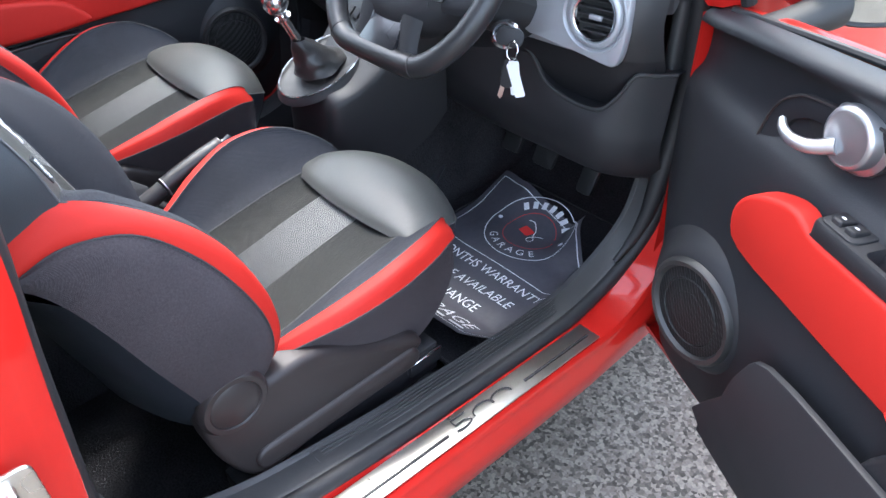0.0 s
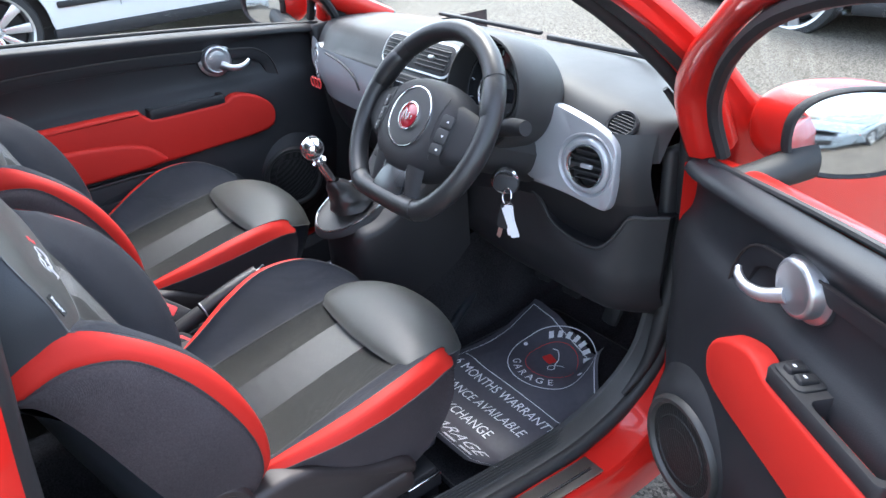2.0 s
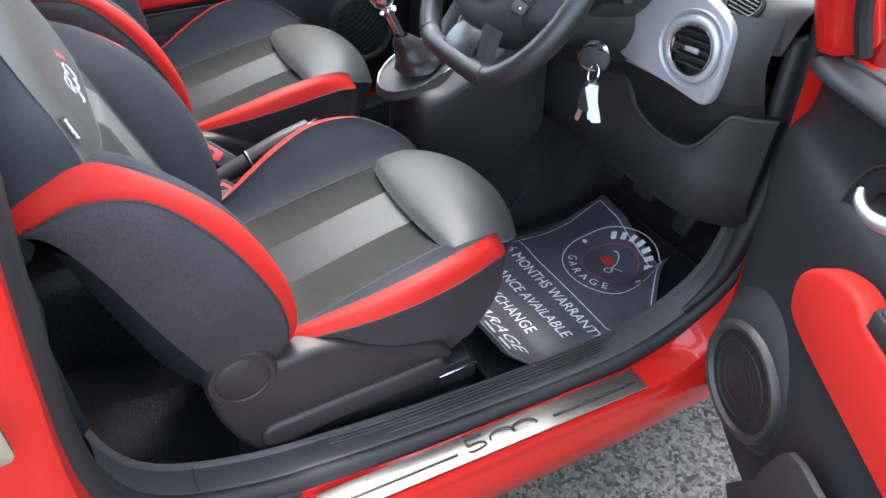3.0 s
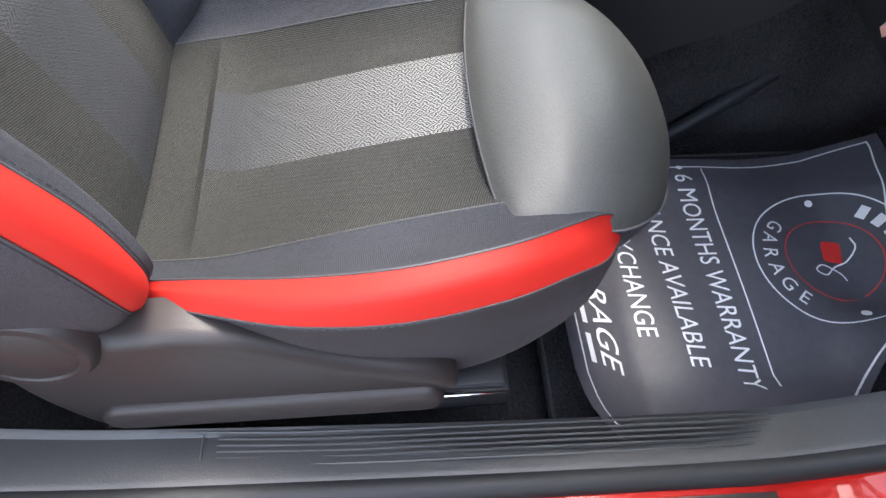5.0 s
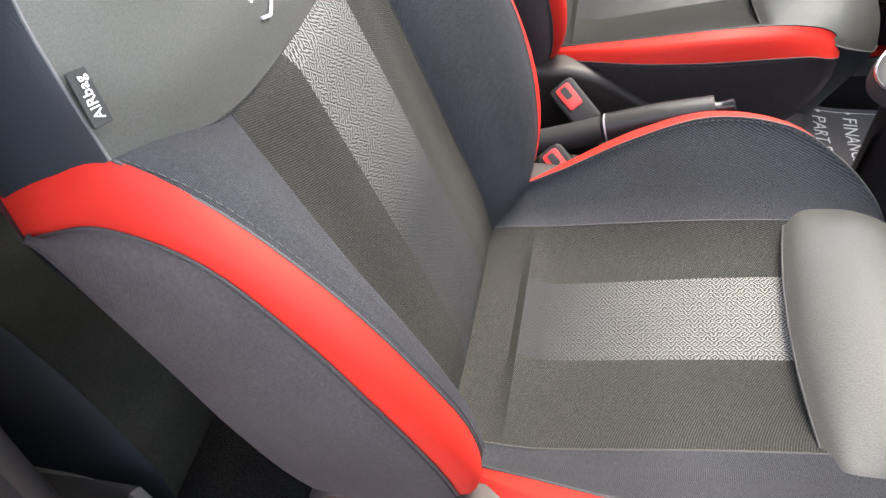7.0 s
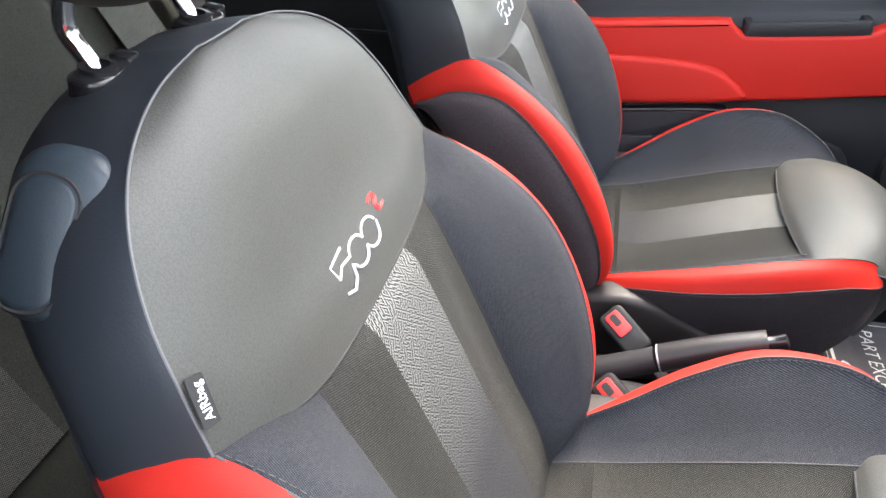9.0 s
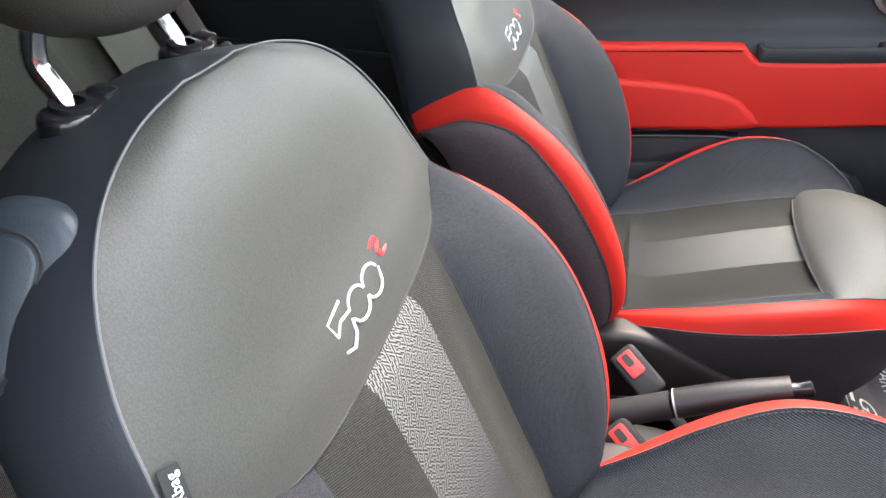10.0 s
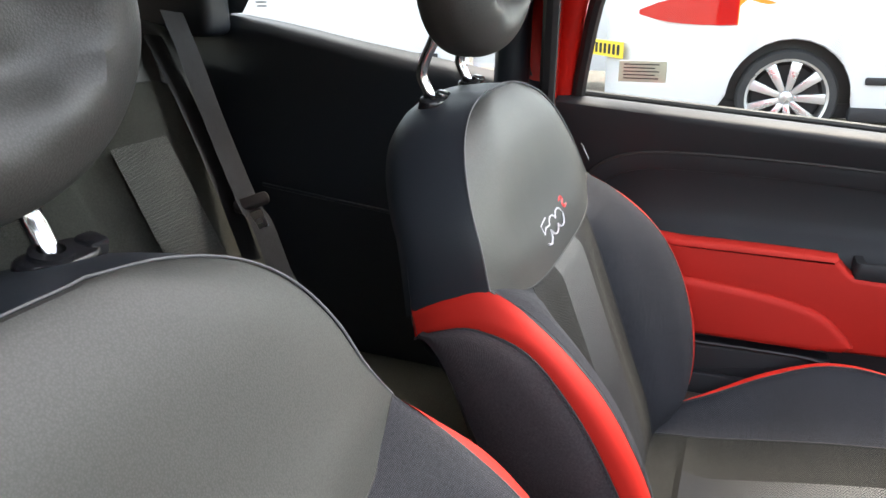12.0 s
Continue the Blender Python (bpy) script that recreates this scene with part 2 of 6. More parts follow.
def tube(points, r, n=10, closed=False, steps=4, flat=1.0):
    """A round bar along a smooth line. r: one radius or one for each point."""
    P = np.asarray(points, float)
    R = np.full(len(P), r) if np.isscalar(r) else np.asarray(r, float)
    if closed:
        P2 = catmull(np.concatenate([P[-2:], P, P[:2]]), steps)[2 * steps: -steps - 1] if steps > 1 else P
        R2 = np.full(len(P2), R[0])
    else:
        P2, R2 = (catmull(P, steps), catmull(R[:, None], steps)[:, 0]) if steps > 1 else (P, R)
    bm = bmesh.new()
    rings, up = [], None
    m = len(P2)
    for i in range(m):
        d = P2[(i + 1) % m] - P2[i - 1] if closed else P2[min(i + 1, m - 1)] - P2[max(i - 1, 0)]
        d = Vector(d).normalized()
        if up is None:
            up = d.orthogonal().normalized()
        up = (up - d * up.dot(d)).normalized()
        side = d.cross(up)
        rings.append([bm.verts.new(Vector(P2[i]) + (up * math.cos(a) * flat + side * math.sin(a)) * R2[i]) for a in (2 * math.pi * k / n for k in range(n))])
    for i in range(m if closed else m - 1):
        a, b = rings[i], rings[(i + 1) % m]
        off = 0
        if closed and i == m - 1:
            off = min(range(n), key=lambda o: (b[o].co - a[0].co).length)
        for k in range(n):
            bm.faces.new((a[k], a[(k + 1) % n], b[(k + 1 + off) % n], b[(k + off) % n]))
    if not closed:
        bm.faces.new(rings[0]), bm.faces.new(rings[-1])
    return bm


def box(x0, x1, y0, y1, z0, z1, bevel=0.004, seg=2, m=None):
    bm = bmesh.new()
    bmesh.ops.create_cube(bm, size=1)
    bmesh.ops.transform(bm, matrix=Matrix.LocRotScale(((x0 + x1) / 2, (y0 + y1) / 2, (z0 + z1) / 2), None, (abs(x1 - x0), abs(y1 - y0), abs(z1 - z0))), verts=bm.verts)
    if bevel:
        bmesh.ops.bevel(bm, geom=bm.edges[:], offset=bevel, segments=seg, affect="EDGES", profile=0.5)
    if m is not None:
        bmesh.ops.transform(bm, matrix=m, verts=bm.verts)
    return bm


def plate(outline, depth, m=None, bevel=0.003, seg=2):
    """A slab: an outline in its own plane, raised by depth along +z, then posed by m."""
    bm = bmesh.new()
    f = bm.faces.new([bm.verts.new((x, y, 0)) for x, y in outline])
    if f.normal.z < 0 or f.calc_area() and (f.normal_update() or f.normal.z < 0):
        f.normal_flip()
    ext = bmesh.ops.extrude_face_region(bm, geom=[f])
    up = [v for v in ext["geom"] if isinstance(v, bmesh.types.BMVert)]
    bmesh.ops.translate(bm, verts=up, vec=(0, 0, depth))
    if bevel:
        top = {v for v in up}
        bmesh.ops.bevel(bm, geom=[e for e in bm.edges if e.verts[0] in top and e.verts[1] in top], offset=bevel, segments=seg, affect="EDGES", profile=0.5)
    if m is not None:
        bmesh.ops.transform(bm, matrix=m, verts=bm.verts)
    return bm


def lathe(profile, m=None, n=32, squash=1.0):
    """A turned shape: (radius, height) pairs round z."""
    bm = bmesh.new()
    rows = [[bm.verts.new((r * math.cos(2 * math.pi * k / n), r * squash * math.sin(2 * math.pi * k / n), h)) for k in range(n)] if r > 1e-6 else [bm.verts.new((0, 0, h))] for r, h in profile]
    for a, b in zip(rows, rows[1:]):
        for k in range(n):
            q = [a[k % len(a)], a[(k + 1) % len(a)], b[(k + 1) % len(b)], b[k % len(b)]]
            q = list(dict.fromkeys(q))
            if len(q) > 2:
                bm.faces.new(q)
    if m is not None:
        bmesh.ops.transform(bm, matrix=m, verts=bm.verts)
    return bm


def rounded(w, h, r, n=6, power=None):
    """A rounded rectangle's outline, w by h."""
    out = []
    for cx, cy, a0 in ((w / 2 - r, h / 2 - r, 0), (-w / 2 + r, h / 2 - r, 90), (-w / 2 + r, -h / 2 + r, 180), (w / 2 - r, -h / 2 + r, 270)):
        out += [(cx + r * math.cos(radians(a0 + 90 * k / n)), cy + r * math.sin(radians(a0 + 90 * k / n))) for k in range(n + 1)]
    return out


def smooth_outline(pts, n=5):
    P = np.asarray(pts, float)
    return [tuple(p) for p in catmull(np.concatenate([P[-1:], P, P[:2]]), n)[n:-n - 1]]


def letters(text, size, m, align="CENTER", shear=0.0, thick=0.0004):
    """Raised lettering as a bmesh."""
    cu = bpy.data.curves.new("text", "FONT")
    cu.body, cu.size, cu.align_x, cu.align_y, cu.shear, cu.extrude = text, size, align, "CENTER", shear, thick
    cu.resolution_u = 3
    ob = new("text", cu)
    me = ob.to_mesh()
    bm = bmesh.new()
    bm.from_mesh(me)
    ob.to_mesh_clear()
    bpy.data.objects.remove(ob)
    bpy.data.curves.remove(cu)
    bmesh.ops.transform(bm, matrix=m, verts=bm.verts)
    return bm


def merged(*bms):
    out = bmesh.new()
    for b in bms:
        me = bpy.data.meshes.new("tmp")
        b.to_mesh(me)
        b.free()
        out.from_mesh(me)
        bpy.data.meshes.remove(me)
    return out


# ---- ground and car body ----
CX = 0.015          # the car's middle line
SEAT = 0.345        # the driver's seat
APART = 0.652       # between the two front seats

gx = [-400, -60, -10, -5, -3.2, -3.0, -2.6, -2.2, -1.8, -1.4, -1.0, 0, 5, 60, 400]
ground = grid_bm(np.array([[(x, y, 0.25 * (lambda t: t * t * (3 - 2 * t))(min(1, max(0, (-1.0 - x) / 2.0)))) for x in gx] for y in (-400, -50, -5, 0, 5, 50, 400)]))
tagged(part("ground", ground, M_ASPHALT), "rough grey asphalt of a car park", "ground", kind="structure")


def smooth01(t):
    return t * t * (3 - 2 * t)


car = thing("red_hatchback", pose(0, 0, 0), "bright red small hatchback body with the driver's door open", "car")


def side_shell(x_sign):
    """Sill, pillars and rear quarter round one door opening, as one pressed sheet with depth."""
    # the opening's edge, in y and z, from the rear top round the bottom to the front top
    inner = [(-0.60, 1.36), (-0.625, 1.25), (-0.65, 1.05), (-0.672, 0.85), (-0.675, 0.70), (-0.655, 0.56), (-0.60, 0.455), (-0.50, 0.395), (-0.38, 0.365), (-0.10, 0.345),
             (0.15, 0.345), (0.30, 0.375), (0.40, 0.45), (0.44, 0.58), (0.455, 0.75), (0.45, 0.92), (0.42, 1.03), (0.30, 1.16), (0.10, 1.30), (-0.10, 1.37), (-0.35, 1.40)]
    P = np.array(smooth_outline(inner, 4))
    c = P.mean(0)
    rows = []
    tangent = np.roll(P, -1, 0) - np.roll(P, 1, 0)
    nrm = np.stack([tangent[:, 1], -tangent[:, 0]], 1)
    nrm /= np.linalg.norm(nrm, axis=1, keepdims=True)
    nrm *= np.sign(((P - c) * nrm).sum(1, keepdims=True))

    def half(z):
        """Half the body's width at a height: tucked in below, leaning in above the belt."""
        return float(np.interp(z, [0.15, 0.25, 0.33, 0.5, 0.8, 1.0, 1.2, 1.38, 1.46], [0.66, 0.70, 0.715, 0.745, 0.765, 0.755, 0.68, 0.59, 0.52]))
    for out, deep, ledge in ((0.0, -0.097, 0), (0.0, -0.086, 1), (0.0, -0.03, 1), (0.006, -0.024, 1), (0.02, -0.02, 0.5), (0.035, -0.016, 0.2), (0.05, -0.004, 0), (0.07, 0.0, 0), (0.09, 0.0, 0)):
        # the windscreen pillar is slimmer than the rest
        slim = np.array([[1 - 0.55 * smooth01(min(1, max(0, (z - 0.92) / 0.12))) if y > 0.02 else 1.0] for y, z in P])
        Q = P + nrm * out * slim
        # a flat ledge carries the scuff plate
        flat = [ledge * float(np.interp(y, [-0.56, -0.44, 0.25, 0.36], [0, 1, 1, 0])) if z < 0.6 else 0 for y, z in P]
        rows.append([(x_sign * (half(z) + deep), y, z - f * max(0, p[1] - 0.343)) for (y, z), f, p in zip(Q, flat, P)])
    return rows, P, nrm, half


rows_r, EDGE, EDGE_N, half_width = side_shell(1)
bm = grid_bm(np.array(rows_r), wrap=True)
# outer skin: the rear quarter, the front wing, the sill's flank, the roof rail
outer = np.array(rows_r[-1])


def skin_to(points_fn):
    rows = [outer]
    for k in (0.25, 0.5, 0.75, 1.0):
        rows.append(np.array([points_fn(p, k) for p in outer]))
    return rows


def flank(p, k):
    x, y, z = p
    if y > 0.02 and z > 1.03:
        return (x - 0.09 * k, y + 0.025 * k, z + 0.005 * k)
    ty = -1.9 if y < -0.55 else (0.62 if y > 0.40 else y)
    tz = z
    if -0.55 <= y <= 0.40:
        tz = 0.20 if z < 0.8 else 1.47
    elif z < 0.6:
        tz = 0.22 + (z - 0.25) * 0.4
    elif y > 0.40:
        tz = min(z, 0.965)
    ny, nz = y + (ty - y) * k, z + (tz - z) * k
    return (half_width(nz) + (0.0 if ny > -1.0 else (ny + 1.0) * 0.12), ny, nz)


grid_bm(np.array(skin_to(flank)), bm, wrap=True)


def raked(bm):
    """The sill on the open side climbs to the rear, as the car stands nose down there."""
    for v in bm.verts:
        w = smooth01(min(1, max(0, (0.85 - v.co.z) / 0.42)))
        y = v.co.y
        d = w * float(np.interp(y, [-0.9, -0.405, 0.222, 0.5], [0.080, 0.064, 0.019, 0.0]))
        v.co += Vector((w * float(np.interp(y, [-0.9, 0.222, 0.5], [0.031, 0.024, 0.010])), -w * float(np.interp(y, [-0.405, 0.222, 0.5], [0.023, 0.044, 0.02])), d))
    return bm


part("side_panel", raked(bm), M_RED, car, "glossy red door opening with sill, pillars and quarter")

bm = grid_bm(np.array(rows_r) * (-1, 1, 1) + (2 * CX, 0, 0), wrap=True)
part("side_panel", bm, M_RED, car)

# the black rubber seal on the opening's lip
Pm = np.array(EDGE)
seal_line = [(half_width(z) - 0.100, y, z) for y, z in Pm]
part("door_seal", raked(tube(seal_line, 0.015, 10, closed=True, steps=1)), M_RUBBER, car, "black rubber door seal")
part("door_seal", tube([(2 * CX - x, y, z) for x, y, z in seal_line], 0.013, 8, closed=True, steps=1), M_RUBBER, car)

# inner trim beside the seal on both pillars of the open side
for keep, r, side_, lab in ((lambda y, z: y < -0.42 and z > 0.36, 0.024, 0.010, "black pillar seal"), (lambda y, z: y > 0.33 and 0.40 < z < 1.08, 0.020, -0.022, "black pillar trim")):
    idx = [i for i in range(len(EDGE)) if keep(*EDGE[i])]
    if idx[0] == 0 or len(idx) != idx[-1] - idx[0] + 1:
        cut = next(k for k in range(1, len(idx)) if idx[k] != idx[k - 1] + 1) if len(idx) != idx[-1] - idx[0] + 1 else 0
        idx = idx[cut:] + idx[:cut]
    line = [(half_width(EDGE[i][1]) - 0.088 - (0.02 if side_ < 0 else 0), EDGE[i][0] + EDGE_N[i][0] * side_, EDGE[i][1] + EDGE_N[i][1] * side_) for i in idx]
    n_ = len(line)
    part("pillar_seal", raked(tube(line, [r * min(1, 0.25 + 0.12 * min(k, n_ - 1 - k)) for k in range(n_)], 10, steps=1)), M_RUBBER, car, lab)

# roof skin and lining
def roof_grid(drop, inset):
    ys = [0.16, 0.06, -0.2, -0.56, -1.0, -1.4, -1.75]
    zs = [1.34, 1.40, 1.475, 1.48, 1.46, 1.40, 1.28]
    return dense([[(CX + s * (0.60 - inset) * w, y, z - drop - 0.05 * s * s - 0.02 * abs(s) ** 3) for s in (-1, -0.6, 0, 0.6, 1)] for y, z, w in zip(ys, zs, (0.92, 0.96, 1, 1, 0.98, 0.94, 0.9))], 4, 3)


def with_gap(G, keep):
    """A grid without the faces over the opening, which is added to light the cabin."""
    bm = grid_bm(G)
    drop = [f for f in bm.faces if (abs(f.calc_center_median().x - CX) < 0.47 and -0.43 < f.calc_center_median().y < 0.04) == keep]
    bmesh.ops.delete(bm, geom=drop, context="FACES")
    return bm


part("roof", with_gap(roof_grid(0, 0), True), M_RED, car, "red roof rails round an opening added for cabin light")
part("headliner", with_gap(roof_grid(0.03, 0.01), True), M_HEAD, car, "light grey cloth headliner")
# an unseen soft roll, added along the rear edge of the made-up opening
part("folded_roof", tube([(CX + x, -0.46, 1.490 - 0.05 * (x / 0.6) ** 2) for x in (-0.46, -0.3, 0, 0.3, 0.46)], 0.035, 12, flat=1.6), M_RUBBER, car, "unseen black roll added behind the roof opening")
# windscreen and bonnet
ws = dense([[(CX + s * w, y + 0.10 * (1 - s * s) , z) for s in (-1, -0.6, 0, 0.6, 1)] for y, z, w in ((0.06, 1.34, 0.55), (0.29, 1.185, 0.60), (0.60, 1.005, 0.66))], 4, 3)
pane = part("windscreen", grid_bm(ws), M_GLASS, car, "clear windscreen glass")
pane.visible_shadow = False
bon = dense([[(CX + s * w, y, z - 0.06 * s * s - 0.05 * s ** 4) for s in (-1, -0.8, -0.4, 0, 0.4, 0.8, 1)] for y, z, w in ((0.72, 0.955, 0.66), (0.95, 0.825, 0.66), (1.2, 0.685, 0.64), (1.38, 0.52, 0.60), (1.45, 0.38, 0.56))], 4, 3)
part("bonnet", grid_bm(bon), M_RED, car, "red bonnet")
wing = dense([[(0.74, y, 0.30) if k == 0 else (0.775 - 0.02 * k, y + 0.02 * k, z) for k, z in enumerate((0.3, 0.55, 0.75, zt - 0.03, zt))] for y, zt in ((0.50, 0.95), (0.72, 0.885), (1.0, 0.765), (1.32, 0.60))], 3, 3)
part("front_wing", grid_bm(wing), M_RED, car, "red front wing")
part("front_wing", grid_bm(wing * (-1, 1, 1) + (2 * CX, 0, 0)), M_RED, car)
for s in (1, -1):
    part("pillar_trim", tube([(CX + s * (half_width(z) - 0.062 - CX), y + 0.028, z + 0.012) for y, z in ((0.45, 0.80), (0.452, 0.94), (0.42, 1.03), (0.30, 1.16), (0.10, 1.30), (-0.10, 1.37))], [0.022, 0.027, 0.033, 0.034, 0.032, 0.028], 10), M_TRIM, car, "black windscreen pillar trim")
    if s < 0:
        part("pillar", tube([(CX + s * 0.66, 0.62, 0.975), (CX + s * 0.635, 0.38, 1.100), (CX + s * 0.605, 0.26, 1.178), (CX + s * 0.565, 0.05, 1.32), (CX + s * 0.54, -0.10, 1.40)], [0.034, 0.030, 0.028, 0.028, 0.028], 10, flat=1.2), M_RED, car)

# floor pan, carpet, tunnel
floor = tagged(part("floor", box(CX - 0.66, CX + 0.62, -1.3, 1.0, 0.20, 0.235, 0.004), M_CARPET), "black carpeted car floor", "floor", kind="structure")
bulk = dense([[(x, 0.55, 0.236), (x, 0.70, 0.25), (x, 0.86, 0.36), (x, 0.95, 0.55), (x, 0.97, 0.80)] for x in (CX - 0.66, CX, CX + 0.62)], 3, 2)
tagged(part("footwell", grid_bm(bulk), M_CARPET), "black carpeted bulkhead under the dashboard", "footwell", kind="structure")
tun = dense([[(CX - 0.10, y, 0.23), (CX - 0.085, y, h - 0.04), (CX - 0.06, y, h), (CX, y, h), (CX + 0.015, y, h - 0.04), (CX + 0.03, y, 0.23)] for y, h in ((-1.2, 0.42), (-0.5, 0.43), (0.0, 0.47), (0.5, 0.55), (0.95, 0.6))], 3, 3)
tagged(part("tunnel", grid_bm(tun), M_CARPET), "black carpeted centre tunnel", "tunnel", kind="structure")

# sill cover with its ribs, steel scuff plate
sill = thing("sill_cover", pose(0, 0, 0), "ribbed black plastic sill cover in the door opening", "sill cover")
def sill_body(sign):
    """The cover follows the opening's edge, between the seal and the floor."""
    keep = [i for i, (y, z) in enumerate(EDGE) if z < 0.60 and -0.69 < y < 0.47]
    first = min(keep, key=lambda i: EDGE[i][0] + (0 if EDGE[i][1] > 0.45 else 9))
    order = sorted(keep, key=lambda i: (i - first) % len(EDGE))
    G = []
    for i in order:
        (y, z), (ny, nz) = EDGE[i], EDGE_N[i]
        hw = half_width(z)
        G.append([(CX + sign * (hw - dx - CX), y - ny * d, z - nz * d) for dx, d in ((0.171, -0.25), (0.164, -0.010), (0.156, 0.005), (0.115, 0.012), (0.103, 0.009), (0.093, 0.0), (0.093, -0.01))])
    return grid_bm(dense(G, 3, 1))




def lifted(bm):
    """The cover's ridges rise with its rear end."""
    for v in bm.verts:
        v.co.z += 0.011 * max(0, (-0.22 - v.co.y) / 0.14) ** 1.5
    return bm


part("body", raked(sill_body(1)), M_SILL_LIT, sill)


def ridge_bm(x):
    """One long low ridge."""
    ys = np.linspace(-0.355, 0.240, 13)
    return grid_bm(np.array([[(x - 0.0003, y, 0.355), (x, y, 0.3614), (x + 0.0006, y, 0.3620), (x + 0.0018, y, 0.3620), (x + 0.0024, y, 0.3614), (x + 0.0027, y, 0.355)] for y in ys]))


for x in (0.5665, 0.5725, 0.5785, 0.5845):
    part("rib", raked(lifted(ridge_bm(x))), M_SILL_LIT, sill)
part("rib_border", raked(lifted(tube([(x, y, 0.3612) for x, y in [(0.5615, -0.362), (0.5635, -0.368), (0.5915, -0.368), (0.5935, -0.362), (0.5935, 0.252), (0.5915, 0.258), (0.5635, 0.258), (0.5615, 0.252)]], 0.0012, 6, closed=True, steps=6))), M_SILL_LIT, sill)

part("panel_joint", tube([(0.606, -0.573, 0.4995), (0.632, -0.575, 0.5015), (0.650, -0.573, 0.5030)], 0.0011, 6), M_RUBBER, sill, "dark joint of the end panel")

scuff = thing("scuff_plate", pose(0, 0, 0), "brushed steel scuff plate with black lines on the red sill", "scuff plate")
part("plate", raked(box(0.640, 0.688, -0.405, 0.222, 0.3465, 0.3505, 0.0012)), M_STEEL, scuff)
for y0, y1 in ((-0.385, -0.172), (0.018, 0.205)):
    part("line", raked(box(0.668, 0.673, y0, y1, 0.3512, 0.3530, 0.0004)), M_RUBBER, scuff)
# raised outline mark on the plate
mk = [tube([(0.664, -0.150, 0.3535), (0.652, -0.150, 0.3535), (0.652, -0.118, 0.3535)], 0.0016, 5, steps=1), tube([(0.664, -0.150, 0.3535), (0.664, -0.128, 0.3535), (0.672, -0.118, 0.3535), (0.676, -0.140, 0.3535), (0.674, -0.155, 0.3535)], 0.0016, 5, steps=3)]
for y0 in (-0.085, -0.040):
    mk.append(tube([(0.668 - 0.012 * math.sin(a), y0 - 0.024 * math.cos(a), 0.3535) for a in np.linspace(-0.2, math.pi + 0.2, 11)], 0.0016, 5, steps=1))
part("outline_mark", raked(merged(*mk)), M_RUBBER, scuff, "dark wavy outline mark")

far_sill = thing("sill_cover", pose(0, 0, 0), "black plastic sill cover under the closed door", "sill cover")
part("body", sill_body(-1), M_BLACK, far_sill)


# ---- front seats ----
def mirror_u(row):
    """Right-hand controls (outside to middle) with their mirror images."""
    return row + [(-x, y, z) for x, y, z in reversed(row)]


def stripe_material(name, y0, y1, along):
    """Printed zigzag dashes on grey cloth, fading out along the seat."""
    m = weave(name, (0.020, 0.021, 0.024), 260)
    nt = m.node_tree
    b = nt.nodes["Principled BSDF"]
    tc = nt.nodes.new("ShaderNodeTexCoord")
    sx = nt.nodes.new("ShaderNodeSeparateXYZ")
    nt.links.new(tc.outputs["Object"], sx.inputs[0])

    def math_node(op, a, c=None):
        n = nt.nodes.new("ShaderNodeMath")
        n.operation = op
        for k, v in enumerate((a, c)):
            if v is None:
                continue
            if isinstance(v, (int, float)):
                n.inputs[k].default_value = v
            else:
                nt.links.new(v, n.inputs[k])
        return n.outputs[0]

    u, v = sx.outputs["X"], sx.outputs[along]
    cell = 0.0056
    a, c = math_node("DIVIDE", u, cell), math_node("DIVIDE", v, cell)
    cmb = nt.nodes.new("ShaderNodeCombineXYZ")
    nt.links.new(math_node("FLOOR", a), cmb.inputs[0])
    nt.links.new(math_node("FLOOR", c), cmb.inputs[1])
    wnz = nt.nodes.new("ShaderNodeTexWhiteNoise")
    nt.links.new(cmb.outputs[0], wnz.inputs["Vector"])
    odd = math_node("GREATER_THAN", wnz.outputs["Value"], 0.5)
    fa, fc = math_node("FRACT", a), math_node("FRACT", c)
    d1 = math_node("FRACT", math_node("MULTIPLY", math_node("ADD", fa, fc), 1.5))
    d2 = math_node("FRACT", math_node("MULTIPLY", math_node("ADD", math_node("SUBTRACT", fa, fc), 1.0), 1.5))
    pick = math_node("ADD", math_node("MULTIPLY", d1, odd), math_node("MULTIPLY", d2, math_node("SUBTRACT", 1.0, odd)))
    dash = math_node("GREATER_THAN", pick, 0.5)
    fade = nt.nodes.new("ShaderNodeMapRange")
    fade.inputs["From Min"].default_value, fade.inputs["From Max"].default_value = y0, y1
    nt.links.new(v, fade.inputs[0])
    mask = math_node("MULTIPLY", dash, math_node("ADD", math_node("MULTIPLY", fade.outputs[0], 0.93), 0.07))
    old = b.inputs["Base Color"].links[0].from_socket
    mx = nt.nodes.new("ShaderNodeMixRGB")
    nt.links.new(mask, mx.inputs[0])
    nt.links.new(old, mx.inputs[1])
    mx.inputs[2].default_value = (0.23, 0.23, 0.22, 1)
    nt.links.new(mx.outputs[0], b.inputs["Base Color"])
    ro = nt.nodes.new("ShaderNodeMapRange")
    ro.inputs["To Min"].default_value, ro.inputs["To Max"].default_value = 0.85, 0.58
    nt.links.new(mask, ro.inputs[0])
    nt.links.new(ro.outputs[0], b.inputs["Roughness"])
    nt.links.new(math_node("MULTIPLY", mask, 0.25), b.inputs["Metallic"])
    return m


M_THREAD = material("grey_stitch_thread", (0.034, 0.034, 0.035), 0.7, bump=0)
M_SLATE = material("slate_plastic", (0.020, 0.030, 0.040), 0.38, grain=800, bump=0.2)
M_STRIPE_C = stripe_material("printed_stripe_cushion", -0.36, -0.13, "Y")
M_STRIPE_B = stripe_material("printed_stripe_back", 0.74, 0.96, "Z")


